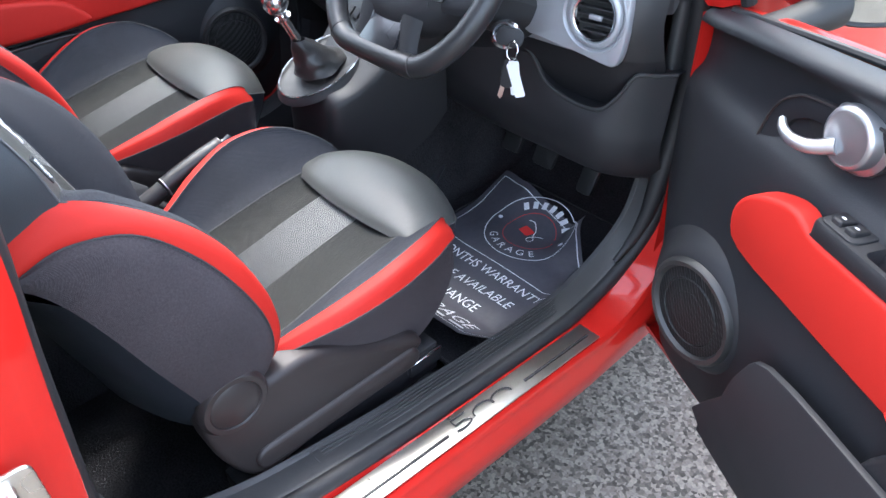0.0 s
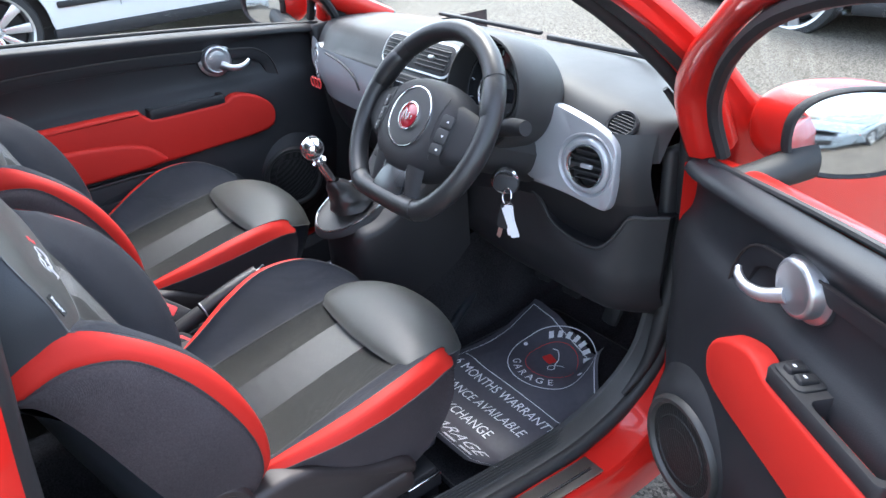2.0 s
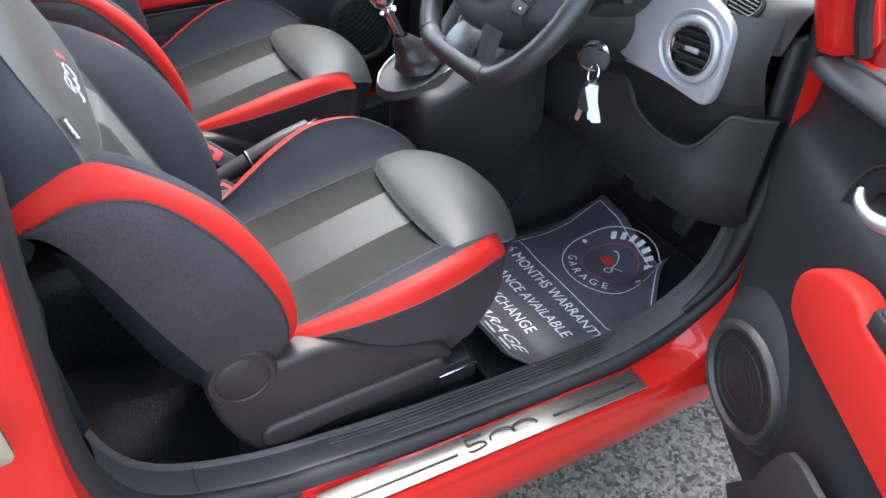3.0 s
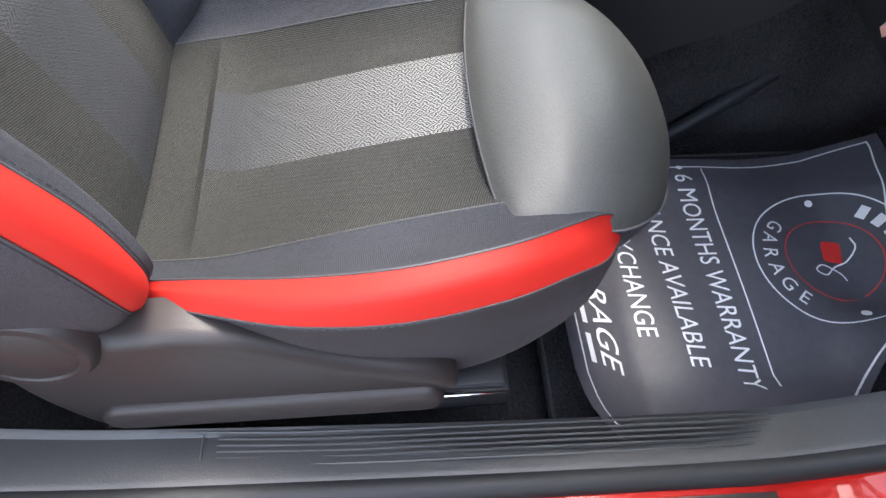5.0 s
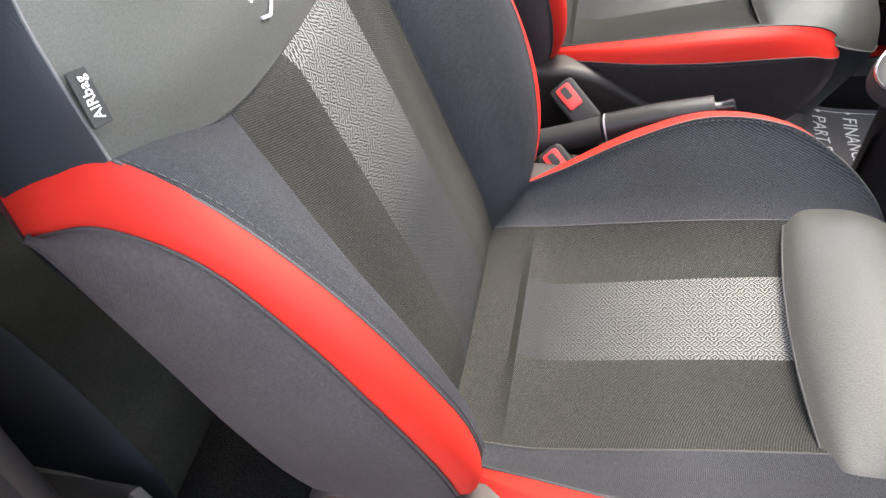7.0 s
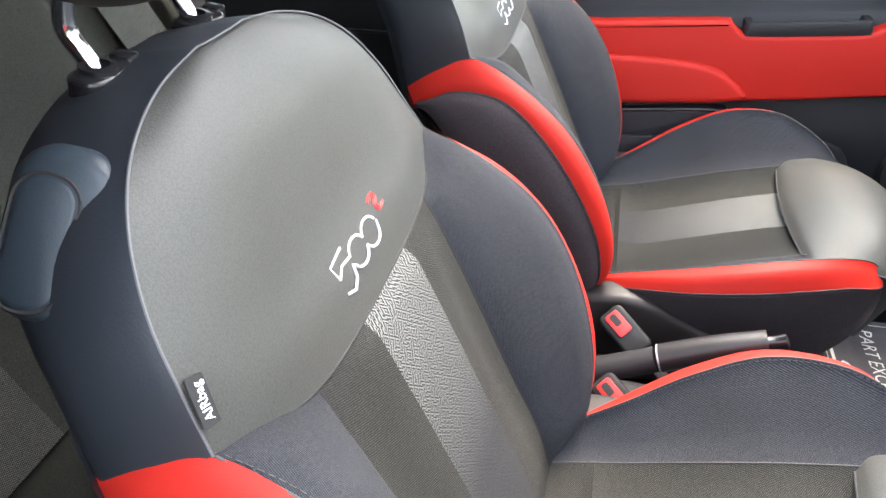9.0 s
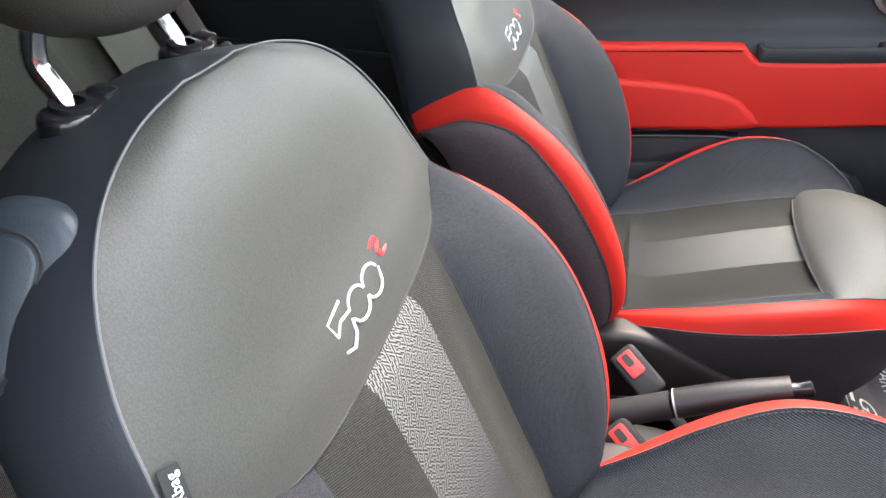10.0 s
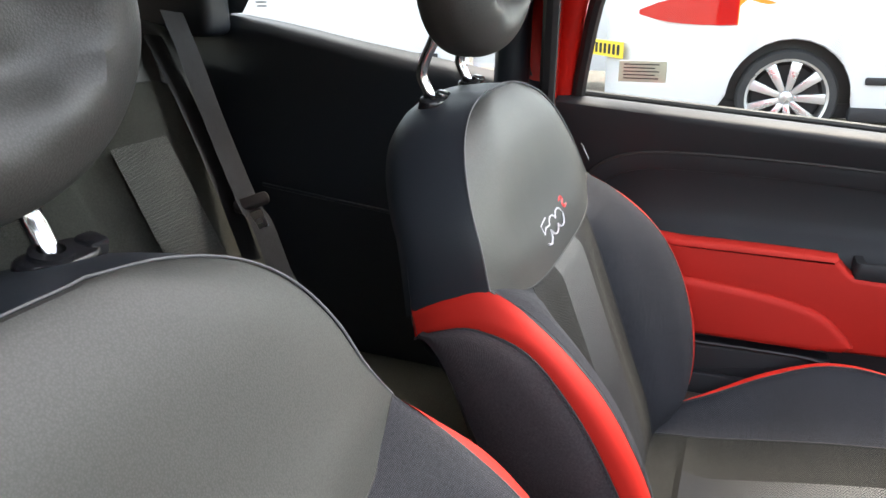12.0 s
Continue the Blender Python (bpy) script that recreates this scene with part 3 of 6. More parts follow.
def seam(G_line, parent, r=0.0010, mat=None, name="seam"):
    part(name, tube([tuple(p) for p in G_line], r, 6, steps=1), mat or M_PIPE, parent)


def stitches(A, B, f, parent, mat, gap=0.0065, length=0.0042):
    """A row of thread dashes along a seam A, set off towards the line B by a share f of the way."""
    P = A + (B - A) * f
    d = np.linalg.norm(np.diff(P, axis=0), axis=1)
    s = np.concatenate([[0], np.cumsum(d)])
    n = np.cross(np.gradient(P, axis=0), B - A)
    n /= np.linalg.norm(n, axis=1, keepdims=True) + 1e-9
    at = lambda t, Q: Vector([float(np.interp(t, s, Q[:, k])) for k in range(3)])
    bm = bmesh.new()
    t = 0.004
    while t + length < s[-1]:
        p, q = at(t, P), at(t + length, P)
        up = at(t, n).normalized()
        side = (q - p).cross(up).normalized() * 0.0007
        ring = [[bm.verts.new(c + o) for o in (side, up * 0.0009, -side, -up * 0.0009)] for c in (p, q)]
        for k in range(4):
            bm.faces.new((ring[0][k], ring[0][(k + 1) % 4], ring[1][(k + 1) % 4], ring[1][k]))
        t += gap
    part("stitching", bm, mat, parent, smooth=30)


def seat(m, label):
    s = thing("front_seat", m, label, "car seat", "front seats")
    NU, NV = 6, 5
    # cushion: side foot, strip's lower edge, strip's upper edge, insert seam, stripe
    C = [
        (-0.445, (0.196, 0.52), (0.182, 0.586), (0.172, 0.598), (0.140, 0.578), (0.057, 0.572), 0.0),
        (-0.400, (0.203, 0.51), (0.198, 0.600), (0.183, 0.613), (0.144, 0.582), (0.057, 0.576), 0.003),
        (-0.350, (0.210, 0.49), (0.219, 0.615), (0.195, 0.630), (0.146, 0.588), (0.057, 0.582), 0.008),
        (-0.280, (0.216, 0.47), (0.242, 0.631), (0.213, 0.654), (0.144, 0.604), (0.057, 0.598), 0.018),
        (-0.200, (0.216, 0.465), (0.250, 0.643), (0.223, 0.676), (0.141, 0.622), (0.057, 0.617), 0.026),
        (-0.120, (0.210, 0.485), (0.236, 0.645), (0.209, 0.679), (0.138, 0.636), (0.057, 0.633), 0.028),
        (-0.060, (0.199, 0.515), (0.212, 0.636), (0.183, 0.665), (0.135, 0.642), (0.057, 0.640), 0.022),
        (-0.020, (0.186, 0.55), (0.190, 0.621), (0.160, 0.646), (0.130, 0.640), (0.057, 0.640), 0.014),
        (0.004, (0.164, 0.575), (0.162, 0.606), (0.148, 0.622), (0.120, 0.620), (0.057, 0.630), 0.006),
    ]
    # the inner bolster stands a little higher
    S = []
    for y, *pts, lift in C:
        y = min(y, -0.12) + 0.88 * max(0, y + 0.12)
        row = mirror_u([(u, y, z) for u, z in pts])
        # the printed stripe lies a little towards the car's middle
        row[4], row[5] = (0.036, y, row[4][2]), (-0.068, y, row[5][2])
        for k, f in ((7, 1.0), (8, 0.8)):
            row[k] = (row[k][0], y, row[k][2] + lift * f)
        S.append(row)
    G = dense(S, NU, NV)
    row = next(i for i in range(len(G)) if G[i, 0, 1] > -0.383)
    front, rear_ = puffed(G[row:, 3 * NU: 6 * NU + 1], 0.010), puffed(G[: row + 1, 3 * NU: 6 * NU + 1], 0.008)
    cushion = part("cushion", grid_bm(front[:, : NU + 1]), M_CLOTH, s, "grey cloth seat insert")
    part("insert", grid_bm(front[:, 2 * NU:]), M_CLOTH, cushion)
    part("rear_insert", grid_bm(rear_), M_CLOTH, cushion, "grey cloth strip behind a crease")
    part("stripe", grid_bm(front[:, NU: 2 * NU + 1]), M_STRIPE_C, cushion, "silver zigzag printed stripe")
    for a in (2, 6):
        part("bolster", puffed_span(G, NU, a, a + 1, 0.006), M_MESH, cushion, "dark woven side bolster")
    for a in (1, 7):
        part("red_strip", puffed_span(G, NU, a, a + 1, 0.004), M_REDTRIM, cushion, "red leather edge strip")
    for a in (0, 8):
        part("side", puffed_span(G, NU, a, a + 1, 0.006), M_SIDE, cushion, "plum-grey cloth side")
    for k in (1, 2, 3, 6, 7, 8):
        seam(G[:, k * NU], cushion)
    for k, t in ((1, 0), (2, 3), (8, 9), (7, 6)):
        side_ = puffed_span_grid(G, NU, min(k, t), 0.005)
        A, B = (side_[:, -1], side_[:, -2]) if t < k else (side_[:, 0], side_[:, 1])
        stitches(A, B, 0.28, cushion, M_THREAD)
    # thigh pad
    T = [(-0.128, 0.152, 0.632, 0.634), (-0.114, 0.158, 0.640, 0.648), (-0.088, 0.164, 0.640, 0.661), (-0.055, 0.167, 0.635, 0.670), (-0.012, 0.159, 0.620, 0.670), (0.025, 0.135, 0.601, 0.656), (0.051, 0.102, 0.580, 0.633), (0.068, 0.067, 0.566, 0.604), (0.075, 0.038, 0.562, 0.582)]
    P = []
    for y, h, ze, zt in T:
        row = []
        for f in (-1, -0.93, -0.72, -0.4, 0, 0.4, 0.72, 0.93, 1):
            row.append((f * h, y + 0.014 * f * f * max(0, min(1, -y / 0.08)), ze + (zt - ze) * (1 - abs(f) ** 2.6) ** 0.75))
        P.append(row)
    Gp = dense(P, 4, 4)
    part("thigh_pad", grid_bm(Gp), M_LEATHER, cushion, "rounded black leather thigh pad")
    seam(Gp[0], cushion)
    # piped edge and the front panel below it
    brim = np.concatenate([Gp[10:, 0], Gp[-1, 1:-1], Gp[10:, -1][::-1]])
    seam(brim, cushion, 0.0013, M_PIPING)
    lower = [brim * (k, k, 1) - np.array((0, 0.012 * j, 0.045 * j)) for j, k in ((0, 1.0), (0.3, 1.005), (1, 0.97), (2.2, 0.86), (3, 0.80))]
    part("front_panel", grid_bm(np.array(lower)), M_VINYL, cushion, "dark vinyl front panel")
    # base under the cushion
    part("seat_base", box(-0.185, 0.185, -0.46, -0.06, 0.44, 0.56, 0.03, 3), M_VINYL, s)

    # backrest
    K = [
        ((0.205, -0.470, 0.530), (0.196, -0.416, 0.581), (0.176, -0.410, 0.588), (0.137, -0.432, 0.575), (0.057, -0.432, 0.575)),
        ((0.230, -0.502, 0.600), (0.227, -0.404, 0.649), (0.200, -0.390, 0.655), (0.138, -0.447, 0.640), (0.057, -0.446, 0.640)),
        ((0.246, -0.530, 0.672), (0.243, -0.412, 0.722), (0.214, -0.396, 0.736), (0.138, -0.476, 0.720), (0.057, -0.474, 0.720)),
        ((0.249, -0.559, 0.742), (0.248, -0.442, 0.800), (0.225, -0.422, 0.815), (0.137, -0.506, 0.800), (0.057, -0.504, 0.800)),
        ((0.246, -0.588, 0.815), (0.245, -0.480, 0.864), (0.225, -0.462, 0.880), (0.135, -0.529, 0.860), (0.057, -0.527, 0.860)),
        ((0.242, -0.614, 0.870), (0.238, -0.530, 0.914), (0.218, -0.522, 0.934), (0.132, -0.544, 0.900), (0.057, -0.542, 0.900)),
        ((0.236, -0.634, 0.896), (0.229, -0.590, 0.925), (0.216, -0.576, 0.964), (0.130, -0.557, 0.932), (0.057, -0.553, 0.927)),
    ]
    # where the strip turns to the rear under the shell
    TURN = [((0.230, -0.650, 0.902), (0.226, -0.632, 0.913), (0.217, -0.620, 0.951)), ((0.226, -0.662, 0.897), (0.224, -0.660, 0.899), (0.215, -0.668, 0.928))]
    K2 = [mirror_u(list(r)) for r in K]
    for r in K2:
        r[4], r[5] = (0.055, *r[4][1:]), (-0.049, *r[5][1:])
    G = dense(K2, NU, NV)
    E = dense([list(r[:3]) for r in K] + [list(r) for r in TURN], NU, NV)
    mid_ = puffed(G[:, 3 * NU: 6 * NU + 1], 0.006)
    back = part("backrest", grid_bm(mid_[:, : NU + 1]), M_CLOTH, s, "grey cloth backrest insert")
    part("insert", grid_bm(mid_[:, 2 * NU:]), M_CLOTH, back)
    part("stripe", grid_bm(mid_[:, NU: 2 * NU + 1]), M_STRIPE_B, back, "silver zigzag printed stripe")
    for a in (2, 6):
        part("bolster", puffed_span(G, NU, a, a + 1, 0.012), M_MESH, back, "dark woven shoulder bolster")
    for f in (1, -1):
        F = E * (f, 1, 1)
        part("red_strip", grid_bm(puffed(F[:, NU:], 0.004 * f)), M_REDTRIM, back, "red leather edge strip")
        part("side", grid_bm(puffed(F[:, : NU + 1], 0.007 * f)), M_SIDE, back, "plum-grey cloth side")
        seam(F[:, NU] + np.array((0.001 * f, 0, 0)), back)
        sd = puffed(F[:, : NU + 1], 0.007 * f)
        stitches(sd[:, -1], sd[:, -2], 0.22, back, M_THREAD)
    for k in (2, 3, 6, 7):
        seam(G[:, k * NU], back, 0.0010, M_PIPE if k in (2, 7) else M_RUBBER)
    for k, t in ((2, 3), (7, 6)):
        side_ = puffed_span_grid(G, NU, min(k, t), 0.012)
        A, B = (side_[:, -1], side_[:, -2]) if t < k else (side_[:, 0], side_[:, 1])
        stitches(A, B, 0.25, back, M_THREAD)
    # leather shoulder panel
    L = [
        [(0.217, -0.577, 0.965), (0.132, -0.556, 0.934), (0.0, -0.553, 0.926)],
        [(0.212, -0.587, 1.004), (0.130, -0.582, 0.992), (0.0, -0.583, 0.988)],
        [(0.198, -0.604, 1.044), (0.122, -0.598, 1.038), (0.0, -0.599, 1.036)],
        [(0.173, -0.620, 1.080), (0.106, -0.612, 1.077), (0.0, -0.612, 1.076)],
        [(0.136, -0.634, 1.106), (0.083, -0.627, 1.105), (0.0, -0.626, 1.104)],
        [(0.086, -0.645, 1.122), (0.050, -0.640, 1.122), (0.0, -0.639, 1.122)],
        [(0.032, -0.650, 1.129), (0.018, -0.648, 1.129), (0.0, -0.648, 1.129)],
    ]
    S = [r + [(-x * (1.0 if i == 0 else 0.91), y, z) for x, y, z in reversed(r[:-1])] for i, r in enumerate(L)]
    G = dense(S, NU, NV)
    part("shoulder_panel", grid_bm(puffed(G, 0.007)), M_LEATHER, back, "grained black leather shoulder panel")
    seam(G[0], back, 0.0010, M_RUBBER)
    rim = np.concatenate([G[:, 0], G[-1, 1:-1:3], G[::-1, -1]])
    out_ = (rim - np.array((0, -0.6, 0.95))) * (1, 0, 1)
    out_ /= np.linalg.norm(out_, axis=1, keepdims=True)
    seam(rim + (out_ * 0.0016 + np.array((0, 0.0010, 0))) * np.clip((rim[:, 2:] - 0.98) / 0.05, 0, 1), back, 0.0010, M_PIPING)
    # stitched number mark and side tag
    def on_panel(x, z):
        h = 0.966 + 0.8 * (z - 0.984)
        return (x - 0.001, float(np.interp(h, [0.926, 0.988, 1.036, 1.076], [-0.553, -0.583, -0.599, -0.612])) + 0.0075, h)

    def arcs(sign, z0):
        """One side of a chain of two links."""
        return [on_panel(x0 + 0.0138 * math.cos(a), z0 + sign * 0.0105 * math.sin(a)) for x0 in (0.018, -0.010) for a in np.linspace(0.2, math.pi - 0.2, 8)]

    upper = [on_panel(x, z) for x, z in ((0.036, 1.001), (0.060, 0.998), (0.057, 0.984), (0.047, 0.990), (0.038, 0.989))]
    loops = [tube(upper[:3] + upper[2:] + arcs(1, 0.986), 0.0013, 6, steps=1), tube([on_panel(0.058, 0.970), on_panel(0.048, 0.966), on_panel(0.038, 0.972), on_panel(0.034, 0.982)] + arcs(-1, 0.981) + [on_panel(-0.026, 0.986)], 0.0013, 6, steps=1)]
    part("stitched_mark", merged(*loops), M_MARK, back, "raised white stitched mark")
    part("stitched_mark", merged(*[tube([on_panel(x, z) for x, z in ((-0.028 - d, 1.002), (-0.036 - d, 1.006), (-0.040 - d, 1.000), (-0.035 - d, 0.995), (-0.039 - d, 0.988), (-0.047 - d, 0.990))], 0.0013, 6, steps=3) for d in (0.0, 0.004)]), M_REDPRINT, back, "raised red stitched mark")
    tag = Matrix.Translation((0.209, -0.579, 0.998)) @ Matrix(((-0.28, 0.93, 0.25, 0), (-0.33, -0.34, 0.88, 0), (0.90, 0.16, 0.40, 0), (0, 0, 0, 1)))
    tg_ = part("side_tag", plate(rounded(0.029, 0.011, 0.001, 2), 0.0016, tag @ pose(0, 0, 0.0), 0.0004, 1), M_RUBBER, back, "small black woven tag")
    part("tag_text", letters("AIRbag", 0.0078, tag @ pose(0, 0, 0.0019)), M_WHITE, tg_)
    n = Vector((0.75, 0.35, 0.45)).normalized()
    up = Vector((-0.68, 0.12, 0.73))
    up = (up - n * up.dot(n)).normalized()
    side = up.cross(n)
    rel = Matrix.Translation((0.168, -0.672, 1.058)) @ Matrix((side, up, n)).transposed().to_4x4()
    hd = part("tilt_lever", plate(rounded(0.056, 0.098, 0.024, 8), 0.024, rel @ pose(-0.003, 0.010, -0.004), 0.010, 4), M_SLATE, back, "slate plastic tilt lever surround")
    part("lever", plate(rounded(0.034, 0.074, 0.015, 6), 0.0225, rel @ pose(-0.009, 0.004, -0.002), 0.004, 3), M_SLATE, hd, "slate plastic tilt lever")
    part("groove", tube([tuple(rel @ pose(-0.009, 0.004, 0.0195) @ Vector((a, b, 0))) for a, b in rounded(0.035, 0.075, 0.0155, 6)], 0.0014, 6, closed=True, steps=1), M_RUBBER, hd)
    # vinyl shell behind it
    mid = np.array((0, -0.6, 0.95))
    away = rim - mid
    away[:, 1] = 0
    away /= np.linalg.norm(away, axis=1, keepdims=True)
    low = np.clip((1.02 - rim[:, 2]) / 0.052, 0, 1)[:, None]
    rows = [rim]
    for grow, deep, sink in ((0.002, -0.012, 0.006), (0.003, -0.045, 0.016), (0.002, -0.080, 0.034), (-0.012, -0.098, 0.050)):
        rows.append(rim + away * grow * (1 - 0.6 * low) + np.array((0, deep, 0)) - low * np.array((0, 0, sink)) - (1 - low) * np.array((0, 0, sink * 0.35)))
    part("shell", grid_bm(dense(rows, 1, 3)), M_VINYL, back, "dark vinyl back shell")
    rear = [[(x * f, y - float(np.interp(z, [0.6, 0.9, 1.0], [0.085, 0.05, 0.015])) * (1 - f ** 4), z) for f in (1, 0.85, 0.5, 0, -0.5, -0.85, -1)] for x, y, z in ((0.205, -0.470, 0.53), (0.230, -0.502, 0.60), (0.246, -0.530, 0.672), (0.249, -0.559, 0.742), (0.246, -0.588, 0.815), (0.242, -0.614, 0.87), (0.228, -0.655, 0.905), (0.212, -0.672, 0.98), (0.18, -0.69, 1.04), (0.13, -0.705, 1.08), (0.07, -0.715, 1.095))]
    part("back_cover", grid_bm(dense(rear, 3, 3)), M_VINYL, back)
    # headrest
    for u in (0.062, -0.056):
        gm = pose(u, -0.704, 1.114, -14, 0, 0)
        gd = part("post_guide", plate(rounded(0.050, 0.027, 0.0125, 6), 0.014, gm, 0.004, 3), M_GUIDE, s, "glossy black headrest guide")
        part("release_tab", box(-0.030, -0.016, -0.008, 0.008, 0.004, 0.0165, 0.003, 2, gm), M_GUIDE, gd)
        part("collar", lathe([(0.0125, 0.012), (0.0120, 0.017), (0.0075, 0.018)], gm @ pose(0.004, 0, 0), 20), M_GUIDE, gd)
        part("post", tube([(u, -0.702, 1.112), (u, -0.711, 1.135), (u, -0.718, 1.152), (u, -0.712, 1.172), (u, -0.698, 1.20), (u, -0.690, 1.24)], 0.0068, 12), M_CHROME, s, "bent chrome post")
    H = []
    for zf, w, d in ((-1.0, 0.10, 0.16), (-0.965, 0.28, 0.40), (-0.90, 0.45, 0.58), (-0.78, 0.63, 0.75), (-0.62, 0.78, 0.87), (-0.42, 0.90, 0.95), (-0.2, 0.975, 0.99), (0.0, 1.0, 1.0), (0.25, 0.98, 0.98), (0.5, 0.91, 0.93), (0.7, 0.80, 0.83), (0.86, 0.64, 0.68), (1.0, 0.30, 0.3)):
        ring = []
        for k in range(48):
            a = 2 * math.pi * k / 48
            cx, sx = math.cos(a), math.sin(a)
            px = 0.123 * w * math.copysign(abs(cx) ** 0.78, cx)
            py = 0.052 * d * math.copysign(abs(sx) ** 0.8, sx)
            if sx > 0:
                hollow = 1 - ((px / 0.082) ** 2 + ((zf - 0.08) / 0.62) ** 2)
                py -= 0.026 * smooth01(min(1, max(0, hollow * 1.5)))
            ring.append((px, -0.698 + py + 0.004 * zf, 1.252 + 0.097 * zf))
        H.append(ring)
    H = catmull(np.array(H), 4)
    bm = grid_bm(H, wrap=True)
    bm.verts.ensure_lookup_table()
    bm.faces.new(bm.verts[:48]), bm.faces.new(bm.verts[-48:])
    part("headrest", bm, M_LEATHER, s, "black leather headrest with a hollow front")

    # the shoulders are a little wider than the waist and sit towards the car's middle
    for o in s.children_recursive:
        for v in o.data.vertices:
            if v.co.z > 0.70 and v.co.y < -0.38:
                k = smooth01(min(1, (v.co.z - 0.70) / 0.22))
                v.co.x += k * (0.045 * v.co.x - 0.008)

    # plastic shield with its recliner cap, both sides
    out = smooth_outline([(-0.438, 0.612), (-0.405, 0.610), (-0.372, 0.611), (-0.335, 0.602), (-0.290, 0.575), (-0.24, 0.547), (-0.19, 0.528), (-0.165, 0.514), (-0.150, 0.496), (-0.165, 0.478), (-0.26, 0.456), (-0.40, 0.438), (-0.462, 0.436), (-0.492, 0.462), (-0.520, 0.53), (-0.528, 0.605), (-0.505, 0.655), (-0.470, 0.660)], 3)
    for sgn in (1, -1):
        flip = Matrix.Diagonal((sgn, 1, 1, 1))
        turn = Matrix(((0, 0, 1, 0.198), (1, 0, 0, 0), (0, 1, 0, 0), (0, 0, 0, 1)))
        sh = part("shield", plate(out, 0.040, flip @ turn, 0.012, 3), M_SHIELD, s, "grey plastic seat shield")
        cap = Matrix(((0, 0, 1, 0.232), (1, 0, 0, -0.480), (0, 1, 0, 0.614), (0, 0, 0, 1)))
        part("recliner_cap", lathe([(0.050, 0), (0.050, 0.010), (0.045, 0.016), (0.038, 0.0165), (0.036, 0.0145), (0.03, 0.018), (0, 0.019)], flip @ cap, 36), M_SHIELD, sh)
        bar = Matrix(((0, 0, 1, 0.232), (1.0, -0.01, 0, -0.318), (0.01, 1.0, 0, 0.477), (0, 0, 0, 1)))
        part("ridge", plate(rounded(0.310, 0.042, 0.02), 0.014, flip @ bar, 0.008, 3), M_SHIELD, sh)
    part("rail_strip", box(0.222, 0.230, -0.488, -0.422, 0.420, 0.424, 0.001, 1), M_CHROME, s, "bright steel rail edge")
    for u in (0.19, -0.19):
        part("rail", box(u - 0.02, u + 0.02, -0.50, -0.095, 0.37, 0.415, 0.004), M_DARK, s, "black steel seat rail")
        part("rail_foot", merged(box(u - 0.025, u + 0.028, -0.165, -0.092, 0.395, 0.425, 0.004), box(u - 0.02, u + 0.022, -0.155, -0.098, 0.425, 0.438, 0.003)), M_DARK, s)
        part("rail_clip", box(u + 0.024, u + 0.029, -0.165, -0.092, 0.424, 0.4275, 0.001, 1), M_CHROME, s)
        part("rail_foot", box(u - 0.025, u + 0.022, -0.50, -0.44, 0.235, 0.38, 0.005), M_BLACK, s)
    return s


def puffed_span_grid(G, nu, a, h):
    return puffed(G[:, a * nu: (a + 1) * nu + 1], h)


def puffed_span(G, nu, a, b, h):
    return grid_bm(puffed(G[:, a * nu: b * nu + 1], h))


driver = seat(pose(SEAT, 0, 0), "black leather and grey cloth driver's seat with red edge strips")
passenger = copy_thing(driver, pose(SEAT - APART - 0.032, 0.012, 0.018, 0, 2, 0))
for o in [o for o in passenger.children_recursive if o.name.startswith(("tilt_lever", "lever", "groove"))]:
    bpy.data.objects.remove(o)
for o in passenger.children_recursive:
    if o.name.startswith("headrest"):
        o.location = (0, 0.030, 0.012)
    if o.name.startswith("side_tag"):
        # the tag is sewn on the side of the door
        o.matrix_basis = Matrix.Translation((-0.016, 0, 0)) @ Matrix.Diagonal((-1, 1, 1, 1))
tagged(passenger, "black leather and grey cloth passenger seat with red edge strips")


# ---- dashboard ----
dash = thing("dashboard", pose(0, 0, 0), "black dashboard with a silver painted fascia", "dashboard")
D = [(0.52, 0.60), (0.43, 0.65), (0.350, 0.75), (0.316, 0.835), (0.310, 0.846), (0.288, 0.915), (0.302, 0.984), (0.310, 0.994), (0.345, 1.045), (0.40, 1.062), (0.56, 1.05), (0.72, 1.00), (0.80, 0.97)]


def dash_point(k, x):
    """The dash's profile point k at x: it curves away and sinks towards both ends."""
    y, z = D[k]
    back = np.interp(x, [-0.63, -0.56, -0.40, -0.15, 0.12, 0.36, 0.50, 0.585, 0.615], [0.06, 0.01, -0.01, -0.02, -0.02, -0.005, 0.004, 0.035, 0.075])
    sink = np.interp(x, [-0.63, -0.5, -0.3, 0.38, 0.5, 0.6], [-0.04, -0.02, 0, -0.01, -0.042, -0.068]) * (1 if k > 6 else 0)
    return (x, y + back, z + sink)


G = dense([[dash_point(k, x) for k in range(len(D))] for x in (-0.665, -0.60, -0.52, -0.40, -0.15, 0.12, 0.36, 0.46, 0.53, 0.553, 0.59, 0.615)], 3, 4)
part("lower_dash", grid_bm(G[:, : 3 * 4 + 1]), M_DARK, dash, "dark grey lower dash moulding")
part("fascia", grid_bm(puffed(G[:30, 3 * 4: 3 * 6 + 1], 0.004)), M_SILVER, dash, "silver painted fascia panel")
part("dash_top", grid_bm(G[:, 3 * 6:]), M_TRIM, dash, "grained black dash top")
part("dash_end", grid_bm(G[36:, 3 * 4: 3 * 6 + 1]), M_TRIM, dash)
part("end_cap", box(0.585, 0.615, 0.42, 0.62, 0.60, 0.94, 0.012, 3), M_TRIM, dash)
part("demister_slot", box(-0.35, 0.08, 0.60, 0.615, 1.036, 1.046, 0.004, 2, pose(0, 0, 0)), M_BLACK, dash)
